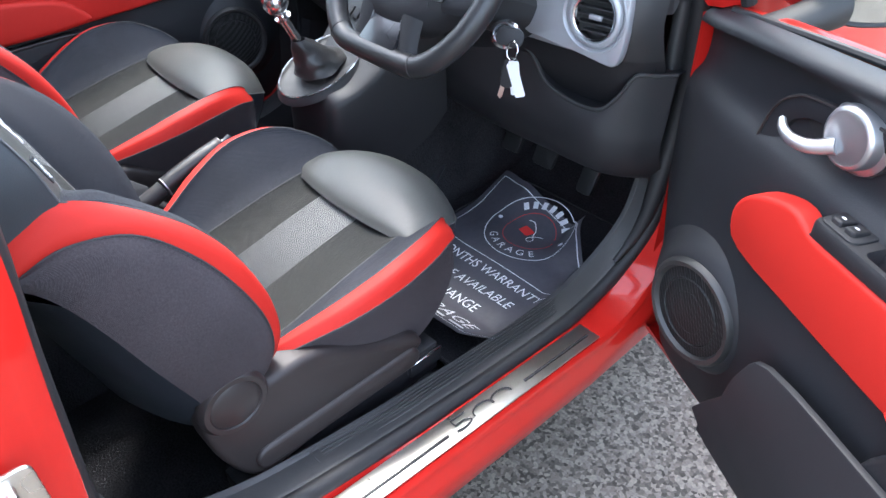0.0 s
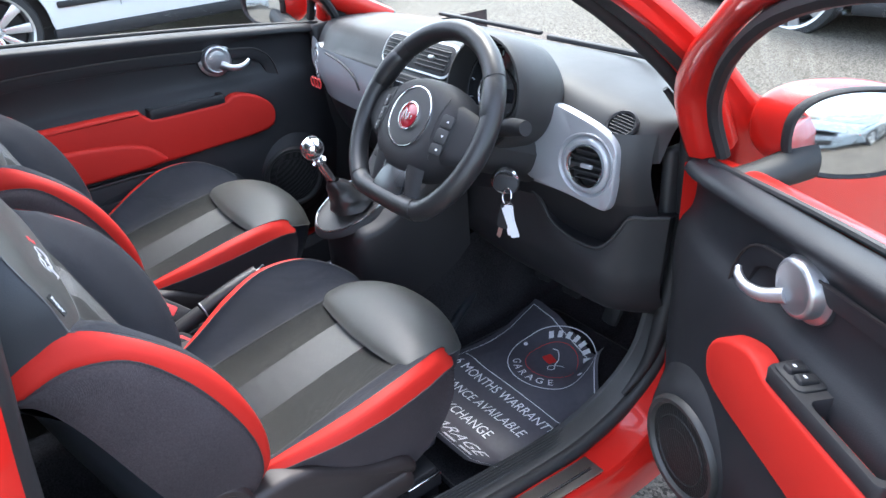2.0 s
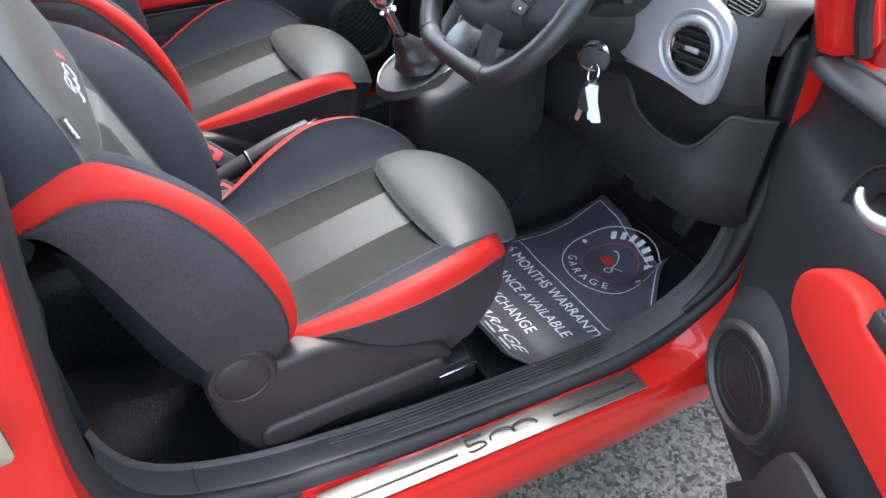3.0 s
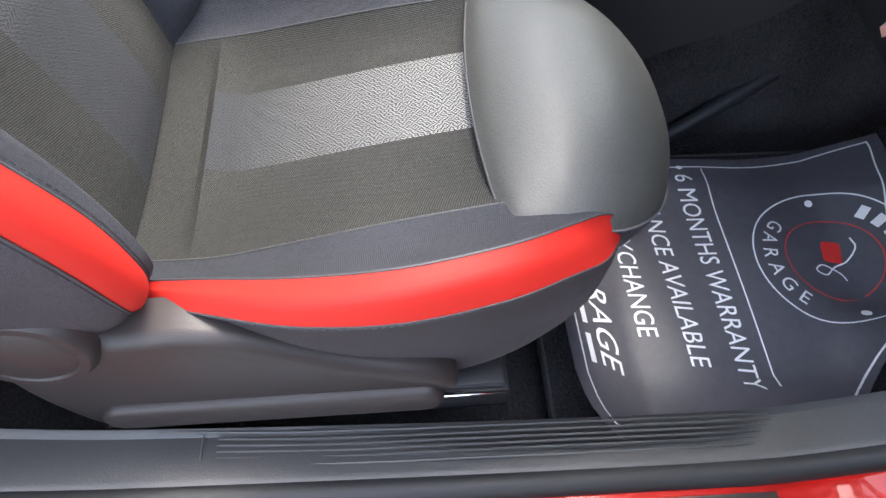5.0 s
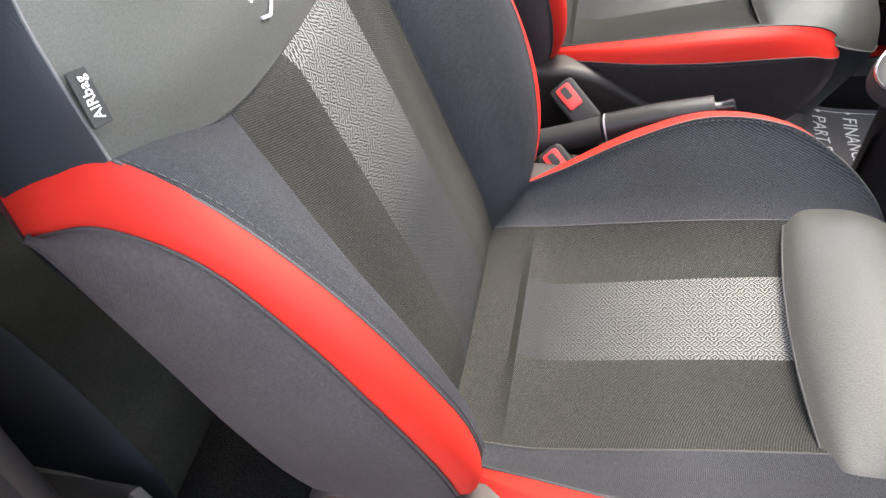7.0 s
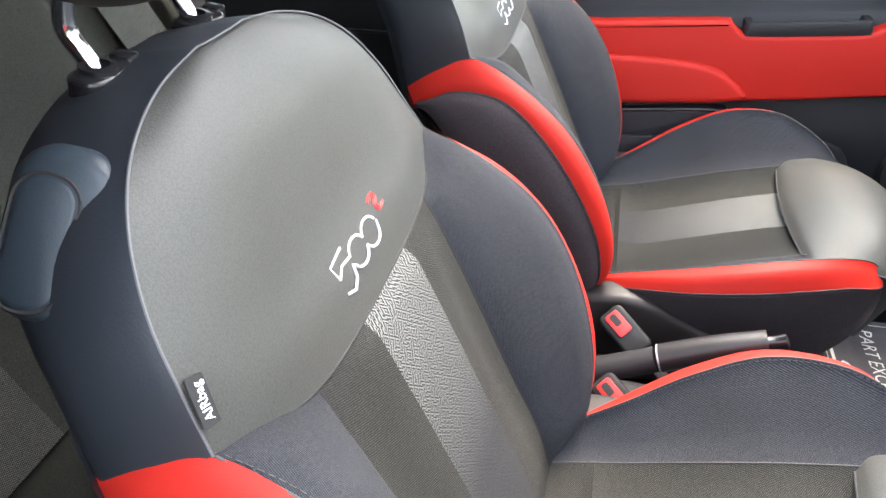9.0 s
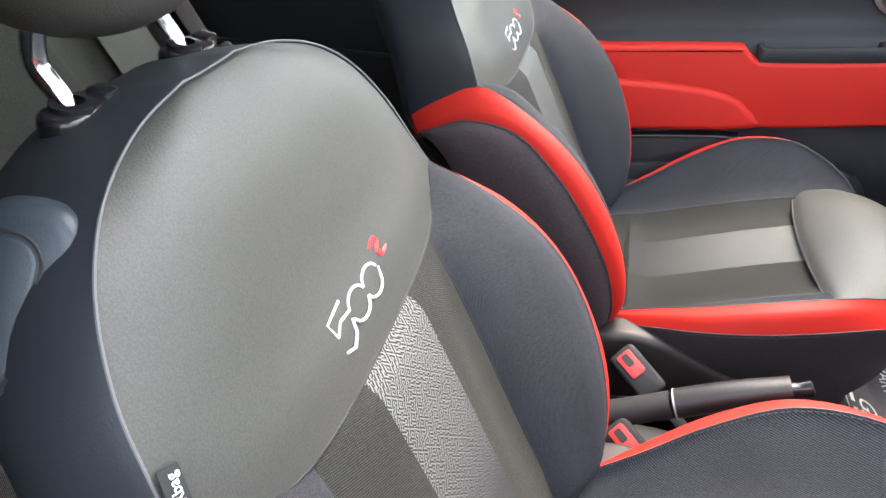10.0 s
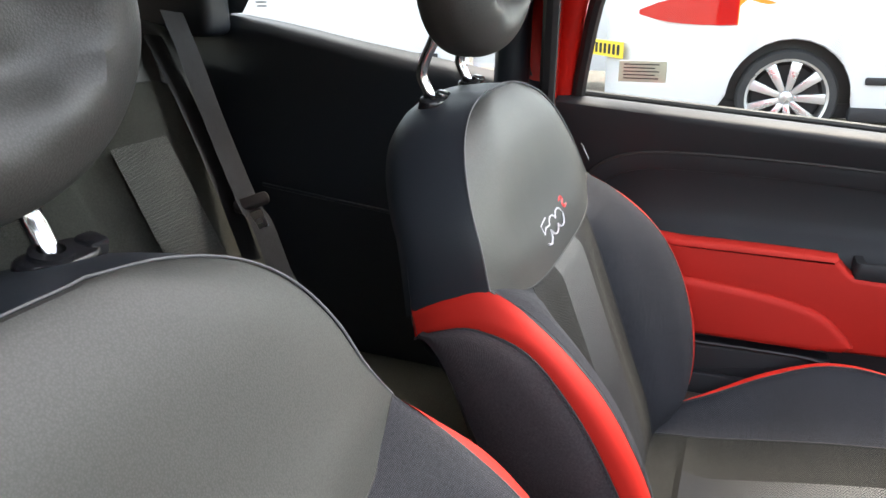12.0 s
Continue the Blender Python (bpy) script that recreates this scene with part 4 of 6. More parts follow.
part("demister_slot", box(0.12, 0.45, 0.585, 0.60, 1.034, 1.046, 0.004), M_BLACK, dash)


def facing(x, y, z, tilt=0.0, turn=0.0):
    """A pose whose z points to the rear of the car (tilted up by tilt degrees) and whose y points up."""
    return Matrix.Translation((x, y, z)) @ Euler((0, 0, radians(turn))).to_matrix().to_4x4() @ Euler((radians(90 - tilt), 0, 0)).to_matrix().to_4x4()


def round_vent(m, r, name="air_vent"):
    ring = part(name, lathe([(r * 0.74, -0.025), (r * 0.76, 0.003), (r * 0.84, 0.008), (r * 0.92, 0.008), (r, 0.005), (r * 1.05, -0.002), (r * 1.05, -0.02)], m, 40), M_SILVER, dash, "round air vent in a silver ring")
    part("bezel", lathe([(r * 0.70, -0.01), (r * 0.72, 0.008), (r * 0.77, 0.009), (r * 0.79, 0.0)], m, 40), M_CHROME, ring)
    part("cavity", lathe([(0, -0.012), (r * 0.74, -0.012), (r * 0.74, 0.0)], m, 32), M_RUBBER, ring)
    for k in range(-2, 3):
        w = math.sqrt(max(0.02, 0.5 - (k * 0.25) ** 2)) * r * 0.95
        part("slat", box(-w, w, -0.0015 + k * r * 0.25, 0.0015 + k * r * 0.25, -0.011, 0.003, 0.0008, 1, m), M_RUBBER, ring)
    part("tab", box(-0.012, 0.012, -0.004, 0.004, 0.002, 0.009, 0.002, 2, m), M_SILVER, ring)


round_vent(facing(0.515, 0.296, 0.922, 5, 8) @ pose(0, 0, -0.005), 0.050)
rim_ = [(-0.135, 0.040), (-0.118, 0.066), (-0.086, 0.092), (-0.066, 0.096), (-0.02, 0.084), (0.025, 0.068), (0.050, 0.054), (0.062, 0.034), (0.064, -0.01), (0.060, -0.055), (0.050, -0.074), (0.030, -0.076), (-0.03, -0.066), (-0.10, -0.058), (-0.125, -0.052), (-0.135, -0.035)]
rim_ = np.array(smooth_outline(rim_, 4))
turns = np.arctan2(rim_[:, 1], rim_[:, 0])
rim_ = rim_[np.argsort(turns)]
around = np.linspace(-math.pi, math.pi, 73)[:-1]
reach = np.interp(around, np.sort(turns), np.linalg.norm(rim_, axis=1), period=2 * math.pi)
rows_ = [[(k * q * math.cos(a), k * q * math.sin(a), z) for a, q in zip(around, reach)] for k, z in ((1.0, -0.016), (1.0, -0.005), (0.985, -0.001), (0.96, 0.001))]
rows_ += [[(q * math.cos(a), q * math.sin(a), z) for a in around] for q, z in ((0.0600, 0.002), (0.0590, 0.0045), (0.0570, 0.0045), (0.0470, -0.007), (0.0455, -0.020))]
bm = grid_bm(np.array(rows_), wrap=True)
bm.transform(facing(0.515, 0.296, 0.922, 5, 8) @ pose(0, 0, -0.004))
part("vent_panel", bm, M_SILVER, dash, "silver fascia end round the air vent")
round_vent(facing(-0.570, 0.325, 0.930, 5, -18), 0.050)

# small oval demister vent at the dash's end
m = facing(0.548, 0.348, 0.992, 48, 14)
sv = part("side_vent", lathe([(0.026, -0.004), (0.027, 0.003), (0.031, 0.005), (0.034, 0.002), (0.034, -0.006)], m, 32, 0.85), M_BLACK, dash, "small oval side vent")
part("cavity", lathe([(0, -0.003), (0.027, -0.003)], m, 24, 0.85), M_RUBBER, sv)
for k in range(-3, 4):
    w = math.sqrt(max(0.0, 1 - (k / 3.8) ** 2)) * 0.025
    part("slat", box(-w, w, k * 0.006 - 0.0012, k * 0.006 + 0.0012, -0.003, 0.002, 0.0005, 1, m @ pose(0, 0, 0, 0, 0, -12)), M_TRIM, sv)

# centre vents above the radio
m = facing(-0.010, 0.318, 1.030, 34, 0)
part("vent_border", plate(rounded(0.295, 0.080, 0.034, 6), 0.010, m, 0.003), M_SATIN, dash, "thin satin border of the centre vents")
cv = part("centre_vent", plate(rounded(0.285, 0.070, 0.030, 6), 0.012, m, 0.004), M_BLACK, dash, "pair of slatted centre air vents")
for s in (-1, 1):
    hole = part("vent_mouth", plate(rounded(0.120, 0.052, 0.016, 5), 0.0135, m @ pose(s * 0.068, 0, 0), 0.001, 1), M_RUBBER, cv)
    for k in range(5):
        part("slat", box(-0.056, 0.056, -0.0012, 0.0012, -0.004, 0.006, 0.0005, 1, m @ pose(s * 0.068, -0.020 + k * 0.010, 0.013, 25, 0, 0)), M_TRIM, hole)
    part("tab", box(-0.009, 0.009, -0.004, 0.004, 0.012, 0.022, 0.002, 2, m @ pose(s * 0.068, 0, 0)), M_SILVER, hole)

# radio and heater panel
m = facing(0.015, 0.262, 0.948, 12, 0)
radio = part("radio", plate(rounded(0.250, 0.105, 0.02, 5), 0.012, m, 0.004), M_BLACK, dash, "black radio and heater panel")
part("display", plate(rounded(0.10, 0.028, 0.003, 3), 0.0135, m @ pose(0, 0.020, 0), 0.001, 1), M_DARKGLASS, radio)
part("disc_slot", box(-0.06, 0.06, 0.040, 0.044, 0.010, 0.0135, 0.001, 1, m), M_RUBBER, radio)
for k in range(6):
    part("button", box(-0.008, 0.008, -0.004, 0.004, 0.010, 0.016, 0.0015, 2, m @ pose(-0.055 + k * 0.022, -0.012, 0)), M_TRIM, radio)
for k in range(5):
    part("button", box(-0.009, 0.009, -0.005, 0.005, 0.010, 0.0155, 0.0015, 2, m @ pose(-0.048 + k * 0.024, -0.035, 0)), M_SILVER, radio)
for x in (-0.098, 0.098):
    part("knob_ring", lathe([(0.025, 0.010), (0.0255, 0.016), (0.022, 0.016)], m @ pose(x, 0.022, 0), 28), M_SILVER, radio)
    part("knob", lathe([(0.022, 0.008), (0.022, 0.022), (0.019, 0.027), (0.012, 0.0265), (0, 0.0265)], m @ pose(x, 0.022, 0), 28), M_TRIM, radio)

# glovebox line and red badge on the fascia
part("badge", merged(*[tube([(x + 0.011 * math.cos(a), 0.276 - 0.004, 0.893 + 0.013 * math.sin(a)) for a in np.linspace(0, 2 * math.pi, 13)], 0.0025, 6, steps=1) for x in (-0.520, -0.502, -0.484)]), M_REDPRINT, dash, "red raised badge")
part("fascia_groove", tube([(-0.42, 0.275, 0.985), (-0.32, 0.268, 0.975), (-0.255, 0.266, 0.95), (-0.235, 0.267, 0.92)], 0.003, 6), M_TRIM, dash)

# instrument cowl and dials
m = facing(0.338, 0.215, 1.035, 14, 0)
cowl = part("instrument_cowl", lathe([(0.076, -0.13), (0.092, -0.105), (0.100, -0.07), (0.103, -0.03), (0.103, 0.0), (0.100, 0.008), (0.096, 0.009), (0.093, 0.002), (0.091, -0.02), (0.089, -0.05)], m, 48, 1.04), M_TRIM, dash, "round black instrument cowl")
part("dial", lathe([(0, -0.034), (0.090, -0.036)], m, 48), M_DARKGLASS, cowl, "dark instrument dial")
part("dial_ring", lathe([(0.047, -0.033), (0.0485, -0.030), (0.050, -0.033)], m, 48), M_CHROME, cowl)
part("dial_ring", lathe([(0.083, -0.035), (0.0845, -0.032), (0.086, -0.035)], m, 48), M_PIPE, cowl)
loops = [tube([(x + 0.0085 * math.cos(a), 0.008 * math.sin(a), -0.030) for a in np.linspace(0, 2 * math.pi, 13)], 0.0011, 5, steps=1) for x in (-0.004, 0.012)]
loops.append(tube([(-0.014, 0.009, -0.030), (-0.024, 0.009, -0.030), (-0.025, 0.001, -0.030), (-0.015, 0.0, -0.030), (-0.015, -0.008, -0.030), (-0.025, -0.008, -0.030)], 0.0011, 5, steps=2))
bm = merged(*loops)
bmesh.ops.transform(bm, matrix=m, verts=bm.verts)
part("display_mark", bm, M_WHITE, cowl)
for k in range(11):
    a = radians(220 - k * 26)
    part("tick", box(-0.0006, 0.0006, 0.070, 0.079, -0.0350, -0.0338, 0, 1, m @ pose(0, 0, 0, 0, 0, math.degrees(a) - 90)), M_WHITE, cowl)

# steering column, stalks, ignition
col = part("column_shroud", grid_bm(dense([[(0.335 + w * math.cos(a), y, z + h * math.sin(a)) for a in np.linspace(0, 2 * math.pi, 13)] for y, z, w, h in ((0.12, 0.975, 0.05, 0.05), (0.16, 0.965, 0.068, 0.062), (0.26, 0.925, 0.075, 0.07), (0.36, 0.88, 0.08, 0.075))], 2, 3)), M_TRIM, dash, "dark steering column shroud")
for s in (1, -1):
    part("stalk", tube([(0.335 + s * 0.05, 0.165, 0.985), (0.335 + s * 0.085, 0.17, 0.995), (0.335 + s * 0.125, 0.175, 1.01), (0.335 + s * 0.158, 0.173, 1.018)], [0.008, 0.011, 0.016, 0.013], 12), M_BLACK, col, "black column stalk")
m = Matrix.Translation((0.415, 0.200, 0.890)) @ Euler((radians(62), 0, radians(38))).to_matrix().to_4x4()
part("ignition_lock", lathe([(0.024, -0.03), (0.024, 0.002), (0.019, 0.006), (0.018, 0.004), (0.013, 0.004), (0.011, 0.009), (0, 0.009)], m, 24), M_CHROME, col, "chrome ringed ignition lock")

keys = thing("car_keys", pose(0.468, 0.150, 0.895), "black car key with white paper tags in the ignition", "keys")
part("key_head", plate(rounded(0.046, 0.030, 0.012, 4), 0.011, pose(0.004, 0.006, 0.0, 70, 10, 35), 0.003), M_BLACK, keys)
part("key_ring", tube([(0.026 + 0.011 * math.cos(a), -0.012 + 0.004 * math.sin(a), -0.012 + 0.014 * math.sin(a)) for a in np.linspace(0, 2 * math.pi, 17)], 0.0013, 6, steps=1), M_CHROME, keys)
part("fob", plate(rounded(0.024, 0.050, 0.010, 4), 0.011, pose(0.020, -0.010, -0.050, 84, 8, 30), 0.003), M_BLACK, keys)
part("spare_key", plate([(-0.004, 0), (0.004, 0), (0.004, -0.030), (0.002, -0.034), (-0.004, -0.030)], 0.002, pose(0.012, -0.012, -0.066, 88, 14, 30), 0.0005, 1), M_STEEL, keys, "brass-coloured key blade")
for k, (dx, tilt) in enumerate(((0.036, -8), (0.042, -20))):
    part("paper_tag", plate(rounded(0.018, 0.058, 0.003, 3), 0.0008, pose(dx, -0.014 - 0.004 * k, -0.055, 88, tilt, 20), 0, 1), M_WHITE, keys, "white paper tag")

# knee panel whose upper edge dips to leave an open storage pocket under the fascia
knee_x = (0.10, 0.20, 0.30, 0.36, 0.385, 0.41, 0.45, 0.49, 0.53, 0.56, 0.58, 0.605, 0.635)
dip = lambda x: float(np.interp(x, [0.36, 0.385, 0.41, 0.45, 0.49, 0.53, 0.56, 0.58], [0.815, 0.800, 0.765, 0.749, 0.745, 0.752, 0.785, 0.820]))
out = lambda x: 0.05 * max(0, (x - 0.50) / 0.105) ** 2 + 0.02 * max(0, (0.25 - x) / 0.15)
knee = [[(x, y + out(x), z if z else dip(x)) for x in knee_x] for y, z in ((0.322, 0), (0.312, 0.725), (0.308, 0.69), (0.318, 0.645), (0.350, 0.605), (0.42, 0.580), (0.55, 0.575))]
kp = part("knee_panel", grid_bm(dense(knee, 3, 4)), M_DARK, dash, "grey-black knee panel with a storage pocket")
top = catmull(np.array(knee[0]), 3)
part("pocket_lip", tube(top, 0.004, 8, steps=1), M_TRIM, kp)
part("pocket_floor", grid_bm(np.array([top, top + (0, 0.05, -0.004)])), M_DARK, kp)
part("pocket_back", grid_bm(dense([[(x, 0.374, z) for x in (0.30, 0.48, 0.605)] for z in (0.70, 0.77, 0.845)], 3, 3)), M_DARK, kp)

for o in dash.children_recursive:
    cowl_part = o is cowl or o.parent is cowl
    for v in o.data.vertices:
        v.co.x = float(np.interp(v.co.x, [-0.70, -0.50, 0.0, 0.335, 0.515, 0.62, 0.70], [-0.645, -0.442, 0.026, 0.362 if cowl_part else 0.350, 0.552, 0.642, 0.72]))
        v.co.y -= 0.020
        v.co.z -= 0.006

# ---- steering wheel ----
wheel = thing("steering_wheel", Matrix.Translation((0.334, 0.092, 0.987)) @ Euler((radians(90 - 35), 0, 0)).to_matrix().to_4x4(), "black leather flat-bottomed steering wheel", "steering wheel")
ring = []
for k in range(48):
    a = 2 * math.pi * k / 48
    y = 0.174 * math.sin(a)
    ring.append((0.174 * math.cos(a), max(y, -0.146 + 0.12 * (y + 0.146) if y < -0.146 else y), 0.02))
part("rim", tube(ring, 0.0190, 14, closed=True, steps=2), M_WHEEL, wheel, "black leather wheel rim")
for deg in (38, 142, 236, 304):
    k = deg / 360 * 48
    c0, c1 = np.array(ring[int(k)]), np.array(ring[int(k) + 1])
    way = Vector(c1 - c0).normalized()
    across = way.cross(Vector((0, 0, 1)))
    part("rim_seam", tube([tuple(Vector(c0) + across * 0.0192 * math.cos(a) + Vector((0, 0, 0.0192 * math.sin(a)))) for a in np.linspace(0, 2 * math.pi, 21)[:-1]], 0.0009, 6, closed=True, steps=1), M_RUBBER, wheel)
for s in (-1, 1):
    part("thumb_rest", tube([(s * 0.172 * math.cos(a), 0.172 * math.sin(a), 0.021) for a in np.linspace(0.15, 0.75, 7)], [0.008, 0.018, 0.0205, 0.021, 0.0205, 0.018, 0.008], 14, steps=3), M_WHEEL, wheel, "thicker leather thumb rest")


def hub_reach(a):
    """The hub's outline: a wide shield, rounder above than below."""
    c, q = math.cos(a), math.sin(a)
    w, h = 0.118, (0.082 if q > 0 else 0.104)
    return (abs(c / w) ** 2.3 + abs(q / h) ** 2.3) ** (-1 / 2.3)


rows_ = [[(k * hub_reach(a) * math.cos(a), k * hub_reach(a) * math.sin(a), z) for a in around] for k, z in ((0.0, 0.042), (0.30, 0.042), (0.46, 0.045), (0.62, 0.0455), (0.78, 0.041), (0.90, 0.031), (0.97, 0.018), (1.0, 0.0), (0.98, -0.02))]
hub = part("airbag_hub", grid_bm(np.array(rows_), wrap=True), M_BLACK, wheel, "domed black airbag hub")
part("hub_dish", lathe([(0.0, 0.0465), (0.030, 0.0462), (0.050, 0.0478), (0.054, 0.0468)], None, 48), M_TRIM, hub, "round airbag cover")
part("hub_ring", lathe([(0.0535, 0.0460), (0.0545, 0.0492), (0.0562, 0.0488), (0.0570, 0.0450)], None, 48), M_CHROME, wheel, "thin chrome ring")
part("badge", lathe([(0.0, 0.0520), (0.020, 0.0515), (0.0235, 0.0485)], None, 36), M_BADGE, wheel, "round dark red badge in chrome")
part("badge_ring", lathe([(0.0232, 0.046), (0.0242, 0.0520), (0.0262, 0.0515), (0.0275, 0.046)], None, 36), M_CHROME, wheel)
for k in range(3):
    part("badge_bar", box(-0.0022, 0.0022, -0.010 + 0.002 * k, 0.010 - 0.004 * k, 0.0512, 0.0525, 0.0005, 1, pose(-0.009 + 0.009 * k, 0, 0)), M_CHROME, wheel)
for s in (-1, 1):
    sp = part("spoke", grid_bm(dense([[(s * r, y + 0.016, z - 0.010), (s * r, y, z), (s * r, -y * 0.9 - 0.008, z), (s * r, -y * 0.9 - 0.026, z - 0.010)] for r, y, z in ((0.085, 0.034, 0.034), (0.115, 0.030, 0.028), (0.140, 0.024, 0.022), (0.168, 0.016, 0.018))], 4, 4)), M_BLACK, wheel)
    edge = [(s * x, y, z + 0.0008) for x, y, z in ((0.078, 0.052, 0.0385), (0.073, 0.020, 0.0440), (0.074, -0.020, 0.0438), (0.082, -0.058, 0.0365))]
    part("panel_line", tube(edge, 0.0011, 6), M_RUBBER, sp)
    for k, (yy, h) in enumerate(((0.014, 0.022), (-0.012, 0.024), (-0.036, 0.018))):
        key = pose(s * 0.093, yy, 0.0385 - 0.00005 * yy * yy, 0, s * 24, 0)
        sw = part("switch_key", plate(rounded(0.024, h, 0.005, 4), 0.0030, key, 0.0012, 2), M_TRIM, sp)
        part("switch_mark", plate([(-0.0022, -0.0018), (0.0022, -0.0018), (0, 0.0022)], 0.0034, key @ pose(0.002, 0, 0, 0, 0, 180 * k), 0, 1), M_WHITE, sp)
    part("lower_spoke", grid_bm(dense([[(s * (x0 - 0.010), y, z - 0.010), (s * x0, y, z), (s * (x0 + w), y, z), (s * (x0 + w + 0.012), y, z - 0.012)] for x0, w, y, z in ((0.036, 0.026, -0.078, 0.038), (0.040, 0.022, -0.10, 0.033), (0.044, 0.020, -0.125, 0.027), (0.050, 0.022, -0.150, 0.022))], 3, 4)), M_BLACK, wheel)
    part("spoke_edge", tube([(s * 0.034, -0.088, 0.0325), (s * 0.038, -0.110, 0.0275), (s * 0.044, -0.138, 0.0215)], 0.0013, 6), M_SATIN, wheel, "thin silver edge of the lower spoke")
part("spoke_insert", plate([(-0.034, -0.085), (0.034, -0.085), (0.045, -0.142), (-0.045, -0.142)], 0.008, pose(0, 0, 0.012, -6, 0, 0), 0.003), M_GUIDE, wheel, "gloss black lower spoke")
part("spoke_edge", tube([(-0.044, -0.139, 0.0205), (0.044, -0.139, 0.0205)], 0.0012, 6), M_SATIN, wheel)

# ---- centre console ----
console = thing("centre_console", pose(0, 0, 0), "black plastic centre console below the radio", "console")
part("body", grid_bm(dense([[(CX - w, y, zb), (CX - w * 0.97, y, zt - 0.05), (CX - w * 0.80, y, zt - 0.01), (CX, y, zt), (CX + w * 0.80, y, zt - 0.01), (CX + w * 0.97, y, zt - 0.05), (CX + w, y, zb)] for y, w, zb, zt in ((0.035, 0.05, 0.45, 0.60), (0.045, 0.085, 0.45, 0.685), (0.10, 0.105, 0.45, 0.71), (0.17, 0.12, 0.5, 0.755), (0.25, 0.14, 0.55, 0.83), (0.30, 0.15, 0.6, 0.87))], 4, 4)), M_DARK, console)
part("front_wall", grid_bm(dense([[(CX + x, 0.04 + 0.02 * abs(x), z) for x in (-0.06, -0.03, 0, 0.03, 0.06)] for z in (0.40, 0.5, 0.60, 0.66)], 2, 2)), M_DARK, console)
ms = Matrix.Translation((-0.010, 0.098, 0.716)) @ Euler((radians(22), 0, 0)).to_matrix().to_4x4()
part("gear_surround", lathe([(0.0835, 0.000), (0.0845, 0.0040), (0.0830, 0.0055), (0.0815, 0.0040), (0.081, 0.0)], ms, 48, 1.25), M_CHROME, console, "thin chrome line round the gear surround")
part("gear_bezel", lathe([(0.092, -0.012), (0.088, -0.002), (0.083, 0.002), (0.078, 0.001)], ms, 48, 1.25), M_BLACK, console, "gloss black gear surround")
part("gear_plate", lathe([(0.079, 0.0), (0.05, -0.006), (0, -0.008)], ms, 48, 1.25), M_DARK, console)
for k in range(5):
    part("button", box(-0.007, 0.007, -0.012, 0.012, 0, 0.006, 0.002, 2, Matrix.Translation((-0.055 + k * 0.025, 0.205, 0.800)) @ Euler((radians(40), 0, 0)).to_matrix().to_4x4()), M_BLACK, console)
lever = thing("gear_lever", pose(-0.012, 0.014, 0.872), "polished ball gear lever with a black leather boot", "gear lever")
part("knob", lathe([(0, -0.0265), (0.012, -0.024), (0.022, -0.015), (0.0268, 0), (0.024, 0.012), (0.016, 0.0215), (0.008, 0.0255), (0, 0.0265)], pose(0, 0, 0, -12, 0, 0), 32), M_CHROME, lever, "polished metal ball knob")
part("knob_cap", lathe([(0, 0.0275), (0.009, 0.0265), (0.010, 0.024)], pose(0, 0, 0, -12, 0, 0), 24), M_BLACK, lever)
part("collar", lathe([(0.010, -0.040), (0.016, -0.038), (0.017, -0.033), (0.011, -0.030), (0.009, -0.025)], pose(0, 0, 0, 20, 0, 0), 24), M_CHROME, lever)
part("stem", tube([(0, 0.006, -0.022), (0.002, 0.035, -0.085)], 0.0095, 12), M_CHROME, lever)
boot = []
for h, r in ((-0.085, 0.014), (-0.10, 0.024), (-0.115, 0.030), (-0.13, 0.040), (-0.142, 0.047), (-0.152, 0.054)):
    t = (h + 0.085) / -0.067
    boot.append([(0.003 + r * (1 + 0.10 * math.sin(5 * a + 9 * h * 30)) * math.cos(a), 0.037 + 0.047 * t + r * 1.1 * (1 + 0.10 * math.sin(4 * a + 300 * h)) * math.sin(a), h + 0.30 * r * math.sin(a) * t) for a in np.linspace(0, 2 * math.pi, 25)[:-1]])
part("boot", grid_bm(catmull(np.array(boot), 3), wrap=True), M_WHEEL, lever, "creased black leather boot")

# handbrake and belt buckles between the seats
brake = thing("handbrake", pose(0.045, -0.493, 0.513), "black handbrake lever with a grained grip", "handbrake")
part("lever_arm", tube([(0.0, 0.0, 0.045), (0.0, 0.10, 0.075), (0.0, 0.18, 0.105)], [0.020, 0.018, 0.017], 12), M_BLACK, brake)
part("grip", tube([(0.0, 0.185, 0.107), (0.0, 0.25, 0.130), (0.0, 0.31, 0.147)], [0.0185, 0.018, 0.0165], 14), M_WHEEL, brake, "black grained grip")
part("button", tube([(0.0, 0.309, 0.147), (0.0, 0.318, 0.149), (0.0, 0.330, 0.152), (0.0, 0.333, 0.153)], [0.009, 0.008, 0.010, 0.006], 14, steps=2), M_GUIDE, brake, "black release button")
part("end_ring", tube([(0.0, 0.302, 0.145), (0.0, 0.310, 0.1473)], [0.0170, 0.0160], 14, steps=1), M_SHIELD, brake)
part("collar", tube([(0.0, 0.1835, 0.1063), (0.0, 0.1855, 0.1069)], [0.0190, 0.0190], 18, steps=1), M_SILVER, brake)
part("base_cover", grid_bm(dense([[(-0.05, y, zb), (-0.035, y, zt), (0.035, y, zt), (0.05, y, zb)] for y, zb, zt in ((-0.12, -0.08, 0.0), (0.0, -0.07, 0.03), (0.15, -0.06, 0.03), (0.32, -0.05, 0.0))], 3, 3)), M_BLACK, brake)
